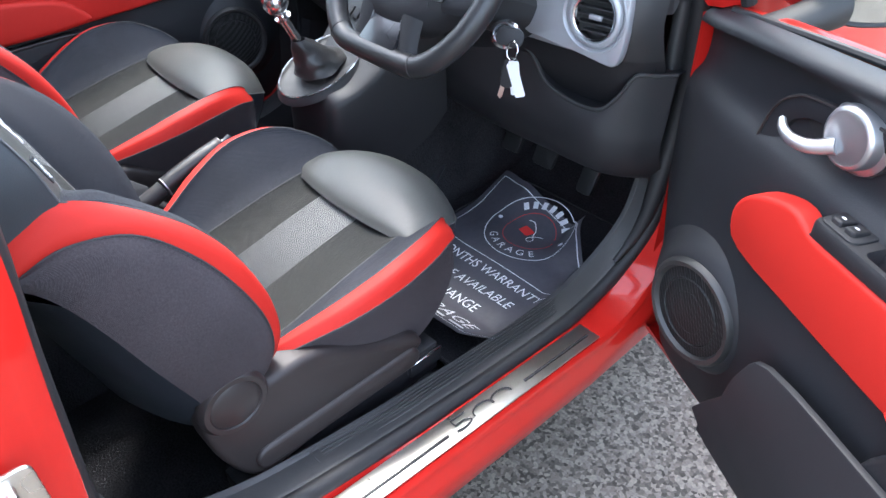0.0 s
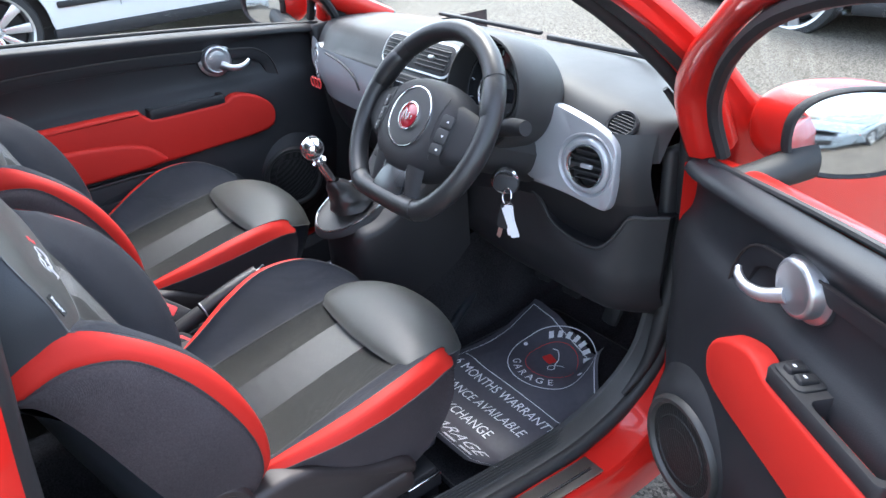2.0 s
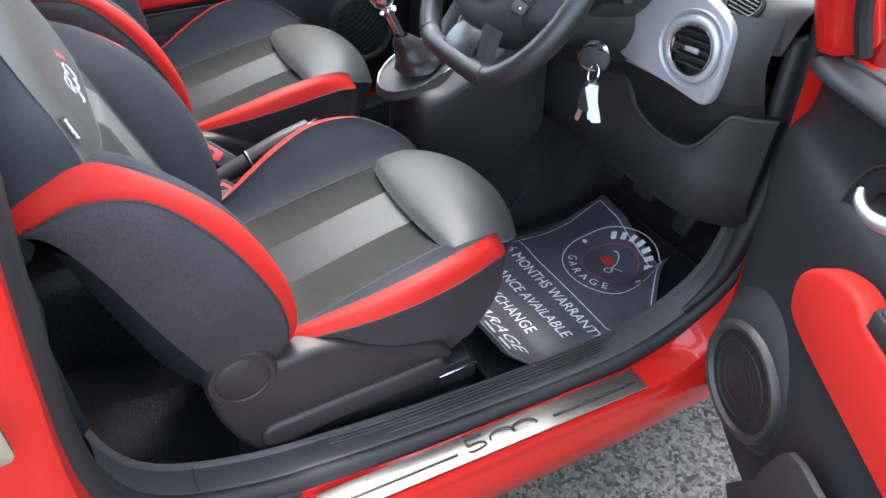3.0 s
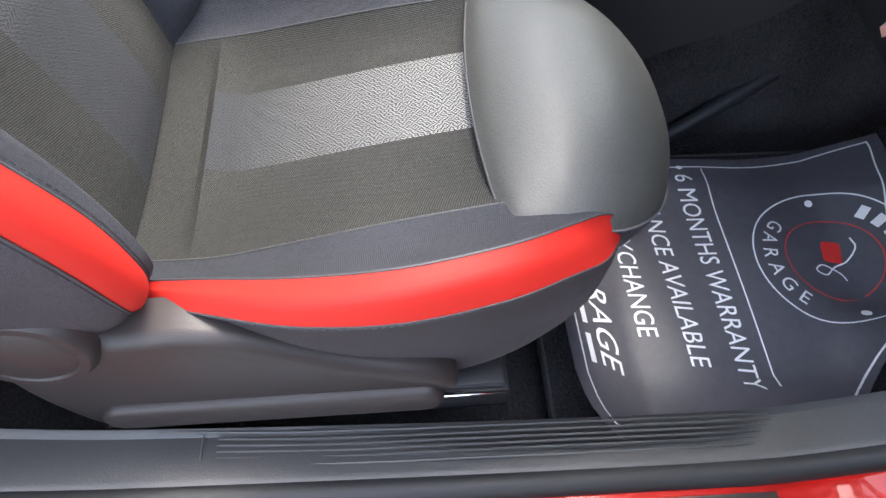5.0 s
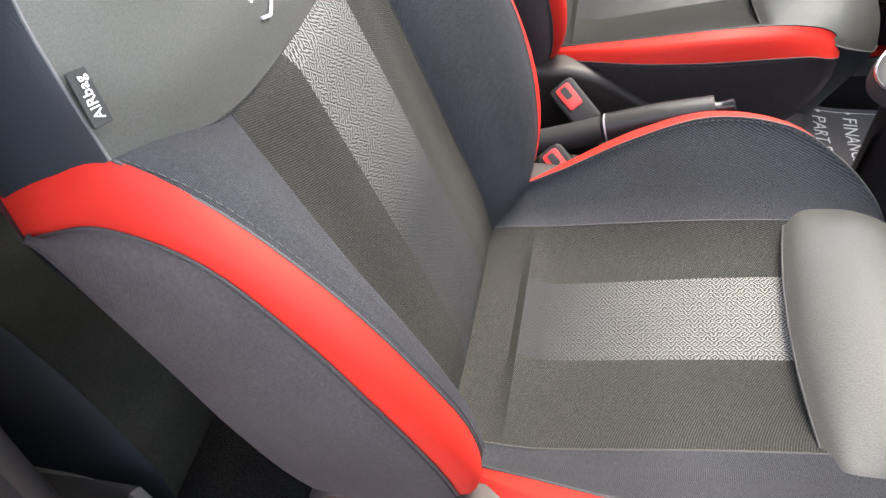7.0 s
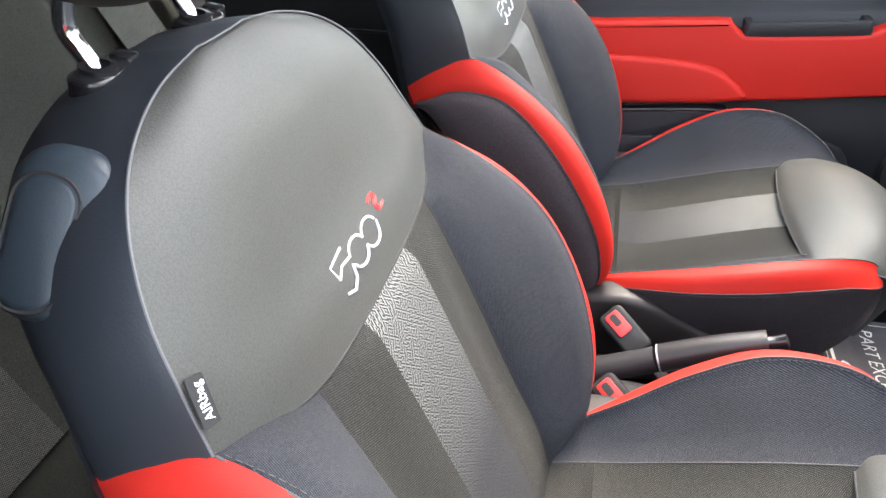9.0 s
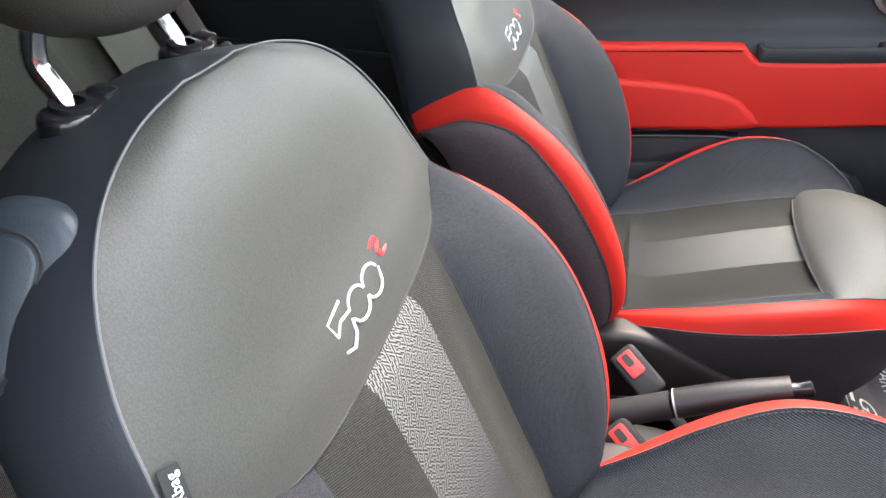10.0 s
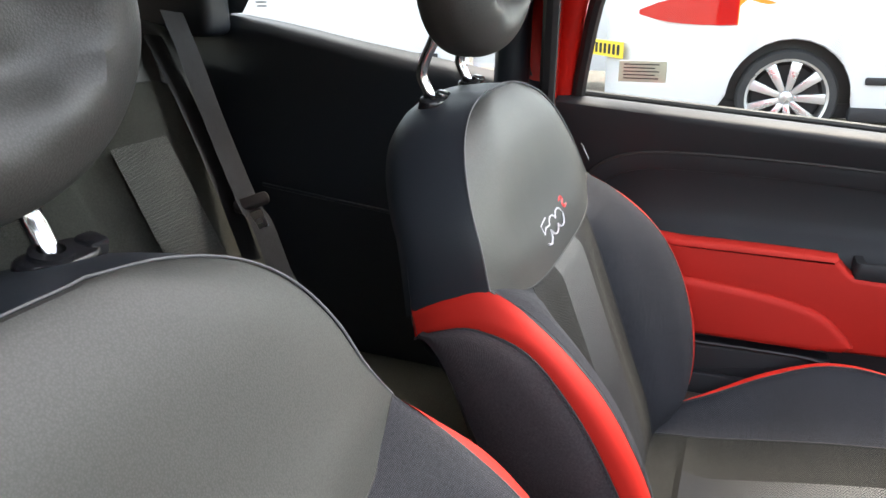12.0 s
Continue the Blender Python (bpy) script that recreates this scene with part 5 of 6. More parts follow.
for x, y, z in ((-0.038, -0.362, 0.606), (0.080, -0.367, 0.584)):
    out_ = Vector((0.74, 0.0, 0.67))
    rise = Vector((-0.30, -0.62, 0.60))
    rise = (rise - out_ * rise.dot(out_)).normalized()
    b = thing("seat_belt_buckle", Matrix.Translation((x, y, z)) @ Matrix((rise.cross(out_), rise, out_)).transposed().to_4x4(), "black seat belt buckle with a red release button", "buckle", "buckles between the seats")
    part("case", plate(rounded(0.040, 0.074, 0.008, 4), 0.024, pose(0, -0.014, -0.024), 0.005, 3), M_BLACK, b)
    bt = part("release_button", plate(rounded(0.022, 0.036, 0.004, 3), 0.003, pose(0, 0, -0.0005), 0.0012), M_REDPRINT, b, "red release button")
    part("press_mark", plate(rounded(0.010, 0.018, 0.003, 3), 0.0034, pose(0, 0.006, -0.0005), 0.0003, 1), M_RUBBER, bt)
    part("tongue_slot", box(-0.012, 0.012, 0.0215, 0.0235, -0.016, -0.008, 0.0005, 1), M_RUBBER, b)
    part("stalk", tube([(0, -0.045, -0.012), (0, -0.09, -0.02), (0.0, -0.13, -0.04)], 0.011, 8, flat=0.5), M_BLACK, b)


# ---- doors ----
# The soft black trim, darkened in colour to stand in for the doors' weaker light.
M_DOOR_SHADED = material("shaded_black_trim", (0.014, 0.0145, 0.017), 0.56, grain=500, bump=0.4, spec=0.35)


def sill_z(y):
    """The height of the window's lower edge along the door."""
    return float(np.interp(y, [-0.68, -0.16, 0.27, 0.43], [1.088, 1.048, 1.008, 0.980]))


def door(name, sgn, m, origin, label, driver_side):
    """One door: its shapes are given by the distance from the car's middle line, y and z."""
    ox, oy, oz = origin

    def W(p):
        X, y, z = p
        return (CX + sgn * X - ox, y - oy, z - oz)

    def put(pname, bm, mat, parent, lab=""):
        for v in bm.verts:
            v.co = W(v.co)
        return part(pname, bm, mat, parent, lab)

    def inward(X, y, z, turn=0.0):
        """A pose whose z points into the cabin, x forwards and y up."""
        return Matrix(((0, 0, -1, X), (1, 0, 0, y), (0, 1, 0, z), (0, 0, 0, 1))) @ pose(0, 0, 0, 0, turn, 0)

    d = thing(name, m, label, "car door")
    ys = [0.425, 0.36, 0.28, 0.10, -0.12, -0.35, -0.55, -0.665]
    prof = [(0.36, 0.64), (0.46, 0.622), (0.58, 0.612), (0.66, 0.612), (0.72, 0.620), (0.80, 0.628), (0.865, 0.640), (0.895, 0.662), (0.94, 0.666), (0.985, 0.658)]
    rows = []
    for y in ys:
        edge = 0.075 * max(0, (y - 0.24) / 0.185) ** 2
        zs = sill_z(y)
        rows.append([(X + edge * float(np.interp(z, [0.55, 0.85], [1.0, 0.4])), y, z) for z, X in prof] + [(0.640 + 0.4 * edge, y, zs - 0.018), (0.646 + 0.4 * edge, y, zs - 0.004), (0.672 + 0.4 * edge, y, zs + 0.002), (0.690 + 0.4 * edge, y, zs - 0.004)])
    trim = put("trim", grid_bm(dense(rows, 3, 5)), M_DOOR_SHADED, d, "grained black door trim")
    # shell: skin and edges
    skin = []
    for y in ys:
        zs = sill_z(y)
        col = [(0.645, y, 0.36), (0.66, y, 0.33), (0.700, y, 0.325), (0.722, y, 0.345)]
        col += [(half_width(z) + 0.003 - CX, y, z) for z in (0.45, 0.6, 0.75, 0.88, 0.95)] + [(half_width(zs - 0.02) - CX + 0.002, y, zs - 0.02), (0.725, y, zs), (0.70, y, zs - 0.002)]
        skin.append(col)
    put("skin", grid_bm(dense(skin, 3, 3)), M_RED, d, "glossy red door skin")
    for y in (ys[0], ys[-1]):
        zs = sill_z(y)
        put("door_edge", merged(grid_bm(dense([[(0.67, y, z), (0.70, y + (0.004 if y > 0 else -0.004), z), (half_width(z) - CX, y, z)] for z in (0.345, 0.5, 0.7, 0.85, zs - 0.005)], 2, 3))), M_RED, d)
    # window frame, seal and pane
    arch = [(0.43, 1.00), (0.425, 1.08), (0.385, 1.145), (0.27, 1.230), (0.10, 1.315), (-0.12, 1.372), (-0.38, 1.385), (-0.56, 1.362), (-0.625, 1.27), (-0.655, 1.15), (-0.668, 1.07)]

    def lean(z):
        return half_width(z) - CX - 0.03

    put("window_frame", tube([(lean(z) + 0.006, y, z) for y, z in arch], ([0.043, 0.041, 0.034] if driver_side else [0.036, 0.034, 0.030]) + [0.022] * 5 + [0.022, 0.024, 0.026], 10, steps=4, flat=1.0), M_RED, d, "red window frame")
    inner = [(0.366, 1.005), (0.362, 1.07), (0.328, 1.128), (0.242, 1.204), (0.08, 1.288), (-0.12, 1.342), (-0.37, 1.355), (-0.53, 1.335), (-0.59, 1.26), (-0.622, 1.15), (-0.636, 1.08)]
    put("frame_seal", tube([(lean(z) - 0.004, y, z) for y, z in inner], [0.012] * 7 + [0.012, 0.012, 0.012, 0.012], 8, steps=4), M_RUBBER, d, "black rubber window channel")
    top = catmull(np.array(inner), 3)
    pane = np.array([[(lean(sill_z(y) - 0.02) * (1 - f) + lean(z) * f, y, (sill_z(y) - 0.02) * (1 - f) + z * f) for f in (0, 0.5, 1)] for y, z in top])
    put("window_pane", grid_bm(pane), M_GLASS, d, "raised window glass").visible_shadow = False
    put("waist_seal", tube([(0.692, y, sill_z(y) + 0.003) for y in (0.38, 0.1, -0.2, -0.45, -0.64)], 0.006, 8), M_RUBBER, d)
    # inset panel's lip
    lip = np.array([(-0.625, 0.90), (-0.615, 0.945), (-0.572, 0.985), (-0.50, 1.003), (-0.35, 1.004), (-0.145, 0.995), (0.10, 0.972), (0.165, 0.955), (0.200, 0.915), (0.212, 0.84), (0.225, 0.74)])
    cen = np.array((-0.2, 0.86))
    rows = []
    for k, X in ((0.0, 0.664), (0.002, 0.6535), (0.010, 0.6535), (0.030, 0.659), (0.033, 0.668)):
        g = np.gradient(lip, axis=0)
        nr = np.stack([g[:, 1], -g[:, 0]], 1)
        nr /= np.linalg.norm(nr, axis=1, keepdims=True)
        rows.append([(X - 0.020 * max(0, (0.90 - z) / 0.16), y, z) for y, z in lip + nr * k])
    put("trim_lip", grid_bm(dense(rows, 4, 1)), M_DOOR_SHADED, d, "raised border of the door's inset panel")
    # a slightly lighter bead draws the highlight on the lip's edge
    groove = catmull(np.array([(0.652 - 0.020 * max(0, (0.90 - z) / 0.16), y, z) for y, z in lip]), 4)
    put("lip_edge", tube([tuple(p) for p in groove], 0.0022, 6, steps=1), M_SHIELD, d)
    # red armrest
    red = [(0.152, 0.810), (0.160, 0.775), (0.130, 0.738), (-0.02, 0.727), (-0.19, 0.720), (-0.40, 0.715), (-0.63, 0.712), (-0.63, 0.872), (-0.44, 0.875), (-0.235, 0.873), (-0.212, 0.866), (-0.196, 0.850), (-0.175, 0.844), (-0.08, 0.843), (0.005, 0.844), (0.026, 0.850), (0.046, 0.858), (0.075, 0.856), (0.12, 0.838)]
    arm = put("armrest", plate(smooth_outline(red, 3), 0.032, inward(0.630, 0, 0), 0.008, 4), M_REDTRIM, d, "red leather armrest pad")
    bump = [(-0.188, 0.724), (-0.198, 0.762), (-0.24, 0.790), (-0.32, 0.806), (-0.42, 0.815), (-0.62, 0.82), (-0.62, 0.718), (-0.40, 0.719)]
    put("armrest_roll", plate(smooth_outline(bump, 3), 0.022, inward(0.606, 0, 0), 0.012, 4), M_REDTRIM, arm)
    # grip tray: an open box let into the armrest's shelf
    def ring_at(w, h, r, y, X, z):
        return [(X + b, y + a, z) for a, b in rounded(w, h, r, 5)]

    rows = [ring_at(0.252, 0.050, 0.014, -0.084, 0.628, 0.790), ring_at(0.252, 0.050, 0.014, -0.084, 0.628, 0.842), ring_at(0.212, 0.056, 0.010, -0.085, 0.628, 0.846), ring_at(0.212, 0.056, 0.010, -0.085, 0.628, 0.864), ring_at(0.208, 0.052, 0.009, -0.085, 0.628, 0.868)]
    y0, w0 = (-0.118, 0.125) if driver_side else (-0.085, 0.185)
    rows += [ring_at(w0, 0.040, 0.010, y0, 0.629, 0.868), ring_at(w0 - 0.006, 0.034, 0.008, y0, 0.629, 0.862), ring_at(w0 - 0.012, 0.030, 0.008, y0, 0.629, 0.812), ring_at(0.01, 0.004, 0.001, y0, 0.629, 0.811)]
    tray = put("grip_tray", grid_bm(np.array(rows), wrap=True), M_BLACK, d, "black grip tray in the armrest")
    if driver_side:
        up_ = Matrix(((0, -1, 0, 0.629), (1, 0, 0, -0.012), (0, 0, 1, 0.867), (0, 0, 0, 1)))
        put("switch_plate", plate(rounded(0.060, 0.046, 0.012, 4), 0.004, up_, 0.002, 2), M_DOOR_SHADED, tray)
        for a in (0.011, -0.011):
            put("window_switch", plate(rounded(0.017, 0.028, 0.004, 4), 0.008, up_ @ pose(a, 0.002, 0.001, 10, 0, 0), 0.003, 3), M_BLACK, tray, "window switch")
            put("switch_mark", plate(rounded(0.006, 0.004, 0.001, 2), 0.0004, up_ @ pose(a, 0.004, 0.0098, 10, 0, 0), 0, 1), M_WHITE, tray)
    # handle
    hy = 0.052 if driver_side else 0.034
    hm = inward(0.668, hy, 0.954) @ Matrix.Diagonal((0.78, 0.78, 0.72, 1))
    cup = put("door_handle", lathe([(0.064, 0.002), (0.063, 0.010), (0.058, 0.013), (0.053, 0.014), (0.052, 0.017), (0.051, 0.034), (0.048, 0.039), (0.043, 0.041), (0.041, 0.040), (0.030, 0.043), (0.0, 0.045)], hm, 48), M_SATIN, d, "satin silver door handle")
    put("handle_bezel", lathe([(0.068, 0.0), (0.066, 0.008), (0.055, 0.009)], hm, 36), M_BLACK, cup)
    put("handle_lever", tube([(0.638, hy + 0.008, 0.940), (0.622, hy + 0.030, 0.930), (0.610, hy + 0.052, 0.931), (0.609, hy + 0.070, 0.938), (0.613, hy + 0.080, 0.946)], [0.011, 0.0095, 0.0080, 0.0065, 0.0045], 12), M_SATIN, cup)
    put("handle_recess", plate(rounded(0.10, 0.070, 0.03, 5), 0.003, inward(0.668, 0.098, 0.950), 0.001, 1), M_RUBBER, d)
    # loudspeaker
    sm = inward(0.588, 0.178, 0.574, -10)
    spk = put("loudspeaker", lathe([(0.094, -0.03), (0.092, 0.0), (0.087, 0.006), (0.080, 0.005), (0.076, -0.002)], sm, 48, 1.04), M_SPEAKER, d, "round black loudspeaker grille")
    put("grille", lathe([(0.077, -0.002), (0.05, 0.002), (0, 0.004)], sm, 48, 1.04), M_GRILLE, spk)
    for r in (0.036, 0.058):
        put("grille_ring", lathe([(r - 0.002, 0.001), (r, 0.0030), (r + 0.002, 0.001)], sm, 40, 1.04), M_GRILLE, spk)
    put("speaker_pod", lathe([(0.150, -0.062), (0.135, -0.045), (0.112, -0.020), (0.098, -0.006), (0.092, -0.004)], sm, 48, 1.04), M_DOOR_SHADED, spk)
    # lower bin and pocket
    bin_ = [(0.050, 0.40), (0.045, 0.52), (0.025, 0.60), (-0.02, 0.648), (-0.20, 0.655), (-0.42, 0.655), (-0.60, 0.64), (-0.63, 0.40)]
    put("door_bin", plate(smooth_outline(bin_, 3), 0.010, inward(0.585, 0, 0), 0.004, 2), M_DOOR_SHADED, d, "grey-black door bin")
    put("bin_floor", box(0.58, 0.63, -0.62, 0.08, 0.395, 0.41, 0.003), M_DOOR_SHADED, d)
    pk = [(-0.205, 0.60), (-0.200, 0.69), (-0.225, 0.708), (-0.40, 0.704), (-0.62, 0.700), (-0.62, 0.60)]
    put("map_pocket", plate(smooth_outline(pk, 3), 0.034, inward(0.622, 0, 0), 0.008, 3), M_DOOR_SHADED, d, "dark map pocket under the armrest")
    put("pocket_edge", tube([(0.588, y, z) for y, z in ((-0.205, 0.702), (-0.25, 0.708), (-0.40, 0.706), (-0.60, 0.702))], 0.003, 6), M_SHIELD, d)
    # wing mirror
    mx, mz = 0.858, 1.050

    def oval(w, a):
        c, q = math.cos(a), math.sin(a)
        return (mx + 0.012 + 0.104 * w * math.copysign(abs(c) ** 0.8, c), mz + 0.072 * w * math.copysign(abs(q) ** 0.8, q))

    def turned(rows):
        """The mirror's head is turned towards the driver."""
        return [[(X, y - 0.24 * (X - mx), z) for X, y, z in r] for r in rows]

    turns_ = np.linspace(0, 2 * math.pi, 41)[:-1]
    H = []
    for f, w in ((-1.0, 0.25), (-0.85, 0.62), (-0.5, 0.92), (0.0, 1.0), (0.45, 0.98), (0.56, 0.96)):
        H.append([(oval(w, a)[0] + 0.02 * f - 0.012, 0.330 - 0.06 * f, oval(w, a)[1]) for a in turns_])
    bm = grid_bm(catmull(np.array(turned(H)), 3), wrap=True)
    bm.verts.ensure_lookup_table()
    bm.faces.new(bm.verts[:40])
    mir = put("wing_mirror", bm, M_RED, d, "red wing mirror housing")
    rows = [[(oval(w, a)[0], y, oval(w, a)[1]) for a in turns_] for w, y in ((0.97, 0.302), (1.0, 0.294), (1.0, 0.286), (0.96, 0.282), (0.90, 0.285), (0.89, 0.296))]
    put("mirror_rim", grid_bm(np.array(turned(rows)), wrap=True), M_BLACK, mir, "black plastic mirror rim")
    # the glass is slightly domed
    rows = [[(oval(w, a)[0], 0.2885 + 0.010 * w * w + 0.10 * (oval(w, a)[1] - mz) - 0.004, oval(w, a)[1]) for a in turns_] for w in (0.01, 0.2, 0.4, 0.6, 0.8, 0.895)]
    put("mirror_glass", grid_bm(np.array(turned(rows)), wrap=True), M_MIRROR, mir, "silvered mirror glass")
    put("mirror_arm", grid_bm(dense([[(X + 0.0 * a, y + 0.030 * math.cos(a), z + h * math.sin(a)) for a in np.linspace(0, 2 * math.pi, 13)] for X, y, z, h in ((0.690, 0.312, 0.985, 0.016), (0.730, 0.310, 0.988, 0.022), (0.775, 0.308, 0.998, 0.028), (0.815, 0.310, 1.008, 0.032))], 3, 2)), M_RUBBER, mir, "black mirror foot")
    return d


M_GRILLE = weave("speaker_grille", (0.022, 0.022, 0.023), 95, rough=0.6, depth=0.001, contrast=0.95)
M_SPEAKER = material("grey_speaker_rim", (0.022, 0.022, 0.022), 0.5, grain=600, bump=0.3)
HINGE, SWING = (0.73, 0.41, 0.0), 62.0
door("door_2", 1, pose(0.721, 0.4015, -0.04, 0, 0, SWING), HINGE, "open driver's door with black trim and a red leather armrest", True)
door("door_1", -1, pose(-0.715, 0.432, 0.002), (-0.70, 0.41, 0.0), "closed passenger door with black trim and a red leather armrest", False)

for x, y0, y1, z0, z1, mat_, lab, cat in ((-0.668, -0.547, -0.472, 1.114, 1.147, M_PAPER, "cream paper sticker with unreadable print on the window", "sticker"),):
    st = thing("window_sticker", pose(x, (y0 + y1) / 2, z0), lab, cat)
    part("paper", box(-0.0006, 0.0006, y0 - (y0 + y1) / 2, y1 - (y0 + y1) / 2, 0, z1 - z0, 0, 1), mat_, st)
    for k in range(5):
        part("print_line", box(0.0007, 0.0011, -0.030, 0.026 - 0.006 * (k % 2), 0.005 + k * 0.0055, 0.0068 + k * 0.0055, 0, 1), M_PIPE, st)


# ---- driver's footwell ----
rubber = thing("carpet_mat", pose(0.36, -0.03, 0.276), "black carpet mat with a stitched edge under the paper mat", "floor mat")
part("carpet", plate(rounded(0.46, 0.62, 0.05, 6), 0.008, pose(0.0, 0.315, 0.0), 0.003), M_CARPET, rubber)
part("stitching", tube([(x * 0.985, 0.315 + y * 0.985, 0.009) for x, y in rounded(0.46, 0.62, 0.05, 6)], 0.002, 6, closed=True, steps=1), M_PIPE, rubber)


def mat_z(x, y):
    """The paper sheet's height: creased, lifted at the front and against the sill."""
    z = 0.258 + 0.55 * max(0, y - 0.47) ** 1.15 + 0.004 * math.sin(14 * x + 9 * y) + 0.003 * math.sin(31 * y - 11 * x)
    z += 1.1 * max(0, x - 0.47) ** 1.1 * (0.55 + 1.6 * max(0, y - 0.15))
    z += min(0.12, 1.5 * max(0, x - 0.37)) * smooth01(min(1, max(0, (y - 0.38) / 0.15)))
    z += 0.6 * max(0, 0.150 - y) * min(1, max(0, (0.150 - y) / 0.02))
    return z + 0.016 * math.exp(-((x - 0.16 - 0.2 * (y - 0.3)) / 0.03) ** 2) * 0.4


def paper_mat(name, x0, label, loc):
    """A printed paper mat; x is counted from the driver's sheet."""
    t = thing(name, loc, label, "floor mat", "paper mats")
    L, R, Y0, Y1, r = 0.112, 0.565, 0.056, 0.570, 0.06

    def edge(x, y):
        """Corner rounding at the rear, a slanted front."""
        front = Y1 - 0.02 - 0.30 * max(0, x - 0.36) ** 0.9
        return y, front

    xs, ys = np.linspace(0, 1, 25), np.linspace(0, 1, 29)
    G = []
    for v in ys:
        row = []
        for u in xs:
            x = L + (R - 0.155 * smooth01(max(0, (v - 0.62) / 0.38)) - L) * u
            f0 = Y0 + (0.025 * max(0, (x - (R - r)) / r) ** 2) + (0.05 * max(0, ((L + r) - x) / r) ** 2)
            f1 = Y1 + 0.01 - 0.20 * max(0, x - 0.14)
            y = f0 + (f1 - f0) * v
            row.append((x, y, mat_z(x, y)))
        G.append(row)
    G = np.array(G)
    part("sheet", grid_bm(G), M_MAT, t, "black coated paper sheet")

    def lay(bm, mat_, nm, lift=0.0016):
        bmesh.ops.triangulate(bm, faces=bm.faces)
        for v in bm.verts:
            v.co.z = mat_z(v.co.x, v.co.y) + lift + max(0, v.co.z)
        part(nm, bm, mat_, t)

    def ribbon(points, w, nm, mat_=None, n=1):
        P = np.array([(x, y, 0) for x, y in points], float)
        P = P if n == 1 else catmull(P, n)
        d = np.gradient(P, axis=0)
        nrm = np.stack([-d[:, 1], d[:, 0], 0 * d[:, 0]], 1)
        nrm /= np.linalg.norm(nrm, axis=1, keepdims=True)
        lay(grid_bm(np.array([P + nrm * w / 2, P - nrm * w / 2])), mat_ or M_WHITE, nm)

    border = [(p[0], p[1]) for p in np.concatenate([G[1:-1, 1][::-1], G[1, 1:-1], G[1:-1, -2], G[-2, -2:0:-1]])]
    ribbon(border + border[:2], 0.0022, "border_line")
    cx, cy = 0.305, 0.455
    circle = [(cx + 0.108 * math.cos(a), cy + 0.108 * math.sin(a)) for a in np.linspace(0, 2 * math.pi, 61)]
    ribbon(circle, 0.0022, "ring")
    ribbon([(cx + 0.064 * math.cos(a), cy + 0.064 * math.sin(a)) for a in np.linspace(0, 2 * math.pi, 49)], 0.0016, "inner_ring", M_REDPRINT)
    for s in (-1, 1):
        lay(plate([(cx + s * 0.094 + 0.0055 * math.cos(a), cy + 0.0055 * math.sin(a)) for a in np.linspace(0, 2 * math.pi, 17)[:-1]], 0.0002, None, 0), M_WHITE, "dot")
    # name in the ring's upper half, as plain bars; the word below it
    for k in range(7):
        a = radians(90 + (3 - k) * 15.5)
        lay(box(-0.0062, 0.0062, -0.0095, 0.0095, 0, 0.0002, 0, 1, pose(cx + 0.086 * math.cos(a), cy + 0.086 * math.sin(a), 0, 0, 0, math.degrees(a) - 90)), M_WHITE, "name_bar")
    for k, ch in enumerate("GARAGE"):
        a = radians(270 + (k - 2.5) * 17.5)
        lay(letters(ch, 0.029, pose(cx + 0.086 * math.cos(a), cy + 0.086 * math.sin(a), 0, 0, 0, math.degrees(a) + 90), thick=0.0), M_WHITE, "letter")
    # bag-like picture in the ring
    lay(plate(rounded(0.034, 0.026, 0.005, 4), 0.0002, pose(cx - 0.012, cy + 0.004, 0, 0, 0, -12), 0), M_REDPRINT, "emblem")
    ribbon([(cx - 0.030, cy + 0.034), (cx - 0.014, cy + 0.036), (cx + 0.004, cy + 0.020), (cx + 0.012, cy), (cx + 0.024, cy - 0.016), (cx + 0.016, cy - 0.028), (cx + 0.008, cy - 0.016), (cx + 0.022, cy + 0.004), (cx + 0.034, cy + 0.010)], 0.0022, "emblem_loop", M_WHITE, 4)
    ribbon([(0.135, 0.318), (0.30, 0.316), (0.485, 0.318)], 0.002, "rule", None, 10)
    for text, y, w in (("\u2022 6 MONTHS WARRANTY", 0.284, 0.365), ("\u2022 FINANCE AVAILABLE", 0.226, 0.33), ("\u2022 PART EXCHANGE", 0.170, 0.285)):
        bm = letters(text, 0.036, pose(0, 0, 0), "LEFT", 0.12, thick=0.0)
        x1 = max(v.co.x for v in bm.verts)
        bmesh.ops.transform(bm, matrix=Matrix.LocRotScale((0.125, y, 0), None, (w / x1, 1.0, 1)), verts=bm.verts)
        lay(bm, M_WHITE, "line_of_text")
    bm = letters("WELCOME" if x0 else "GARAGE", 0.042, pose(0, 0, 0), "LEFT", 0.3, thick=0.0)
    x1 = max(v.co.x for v in bm.verts)
    bmesh.ops.transform(bm, matrix=Matrix.LocRotScale((0.265 if not x0 else 0.14, 0.110, 0), None, (0.20 / x1, 0.95, 1)), verts=bm.verts)
    lay(bm, M_WHITE, "line_of_text")
    for k in range(6):
        lay(box(0.14 + k * 0.055, 0.18 + k * 0.055, 0.082, 0.089, 0, 0.0002, 0, 1), M_WHITE, "small_print_bar")
    return t


pm = paper_mat("paper_floor_mat", 0, "black printed paper floor mat in the driver's footwell", pose(0.042, -0.060, 0.044))
copy_thing(pm, pose(-0.610, -0.060, 0.044))["label"] = "black printed paper floor mat in the passenger footwell"

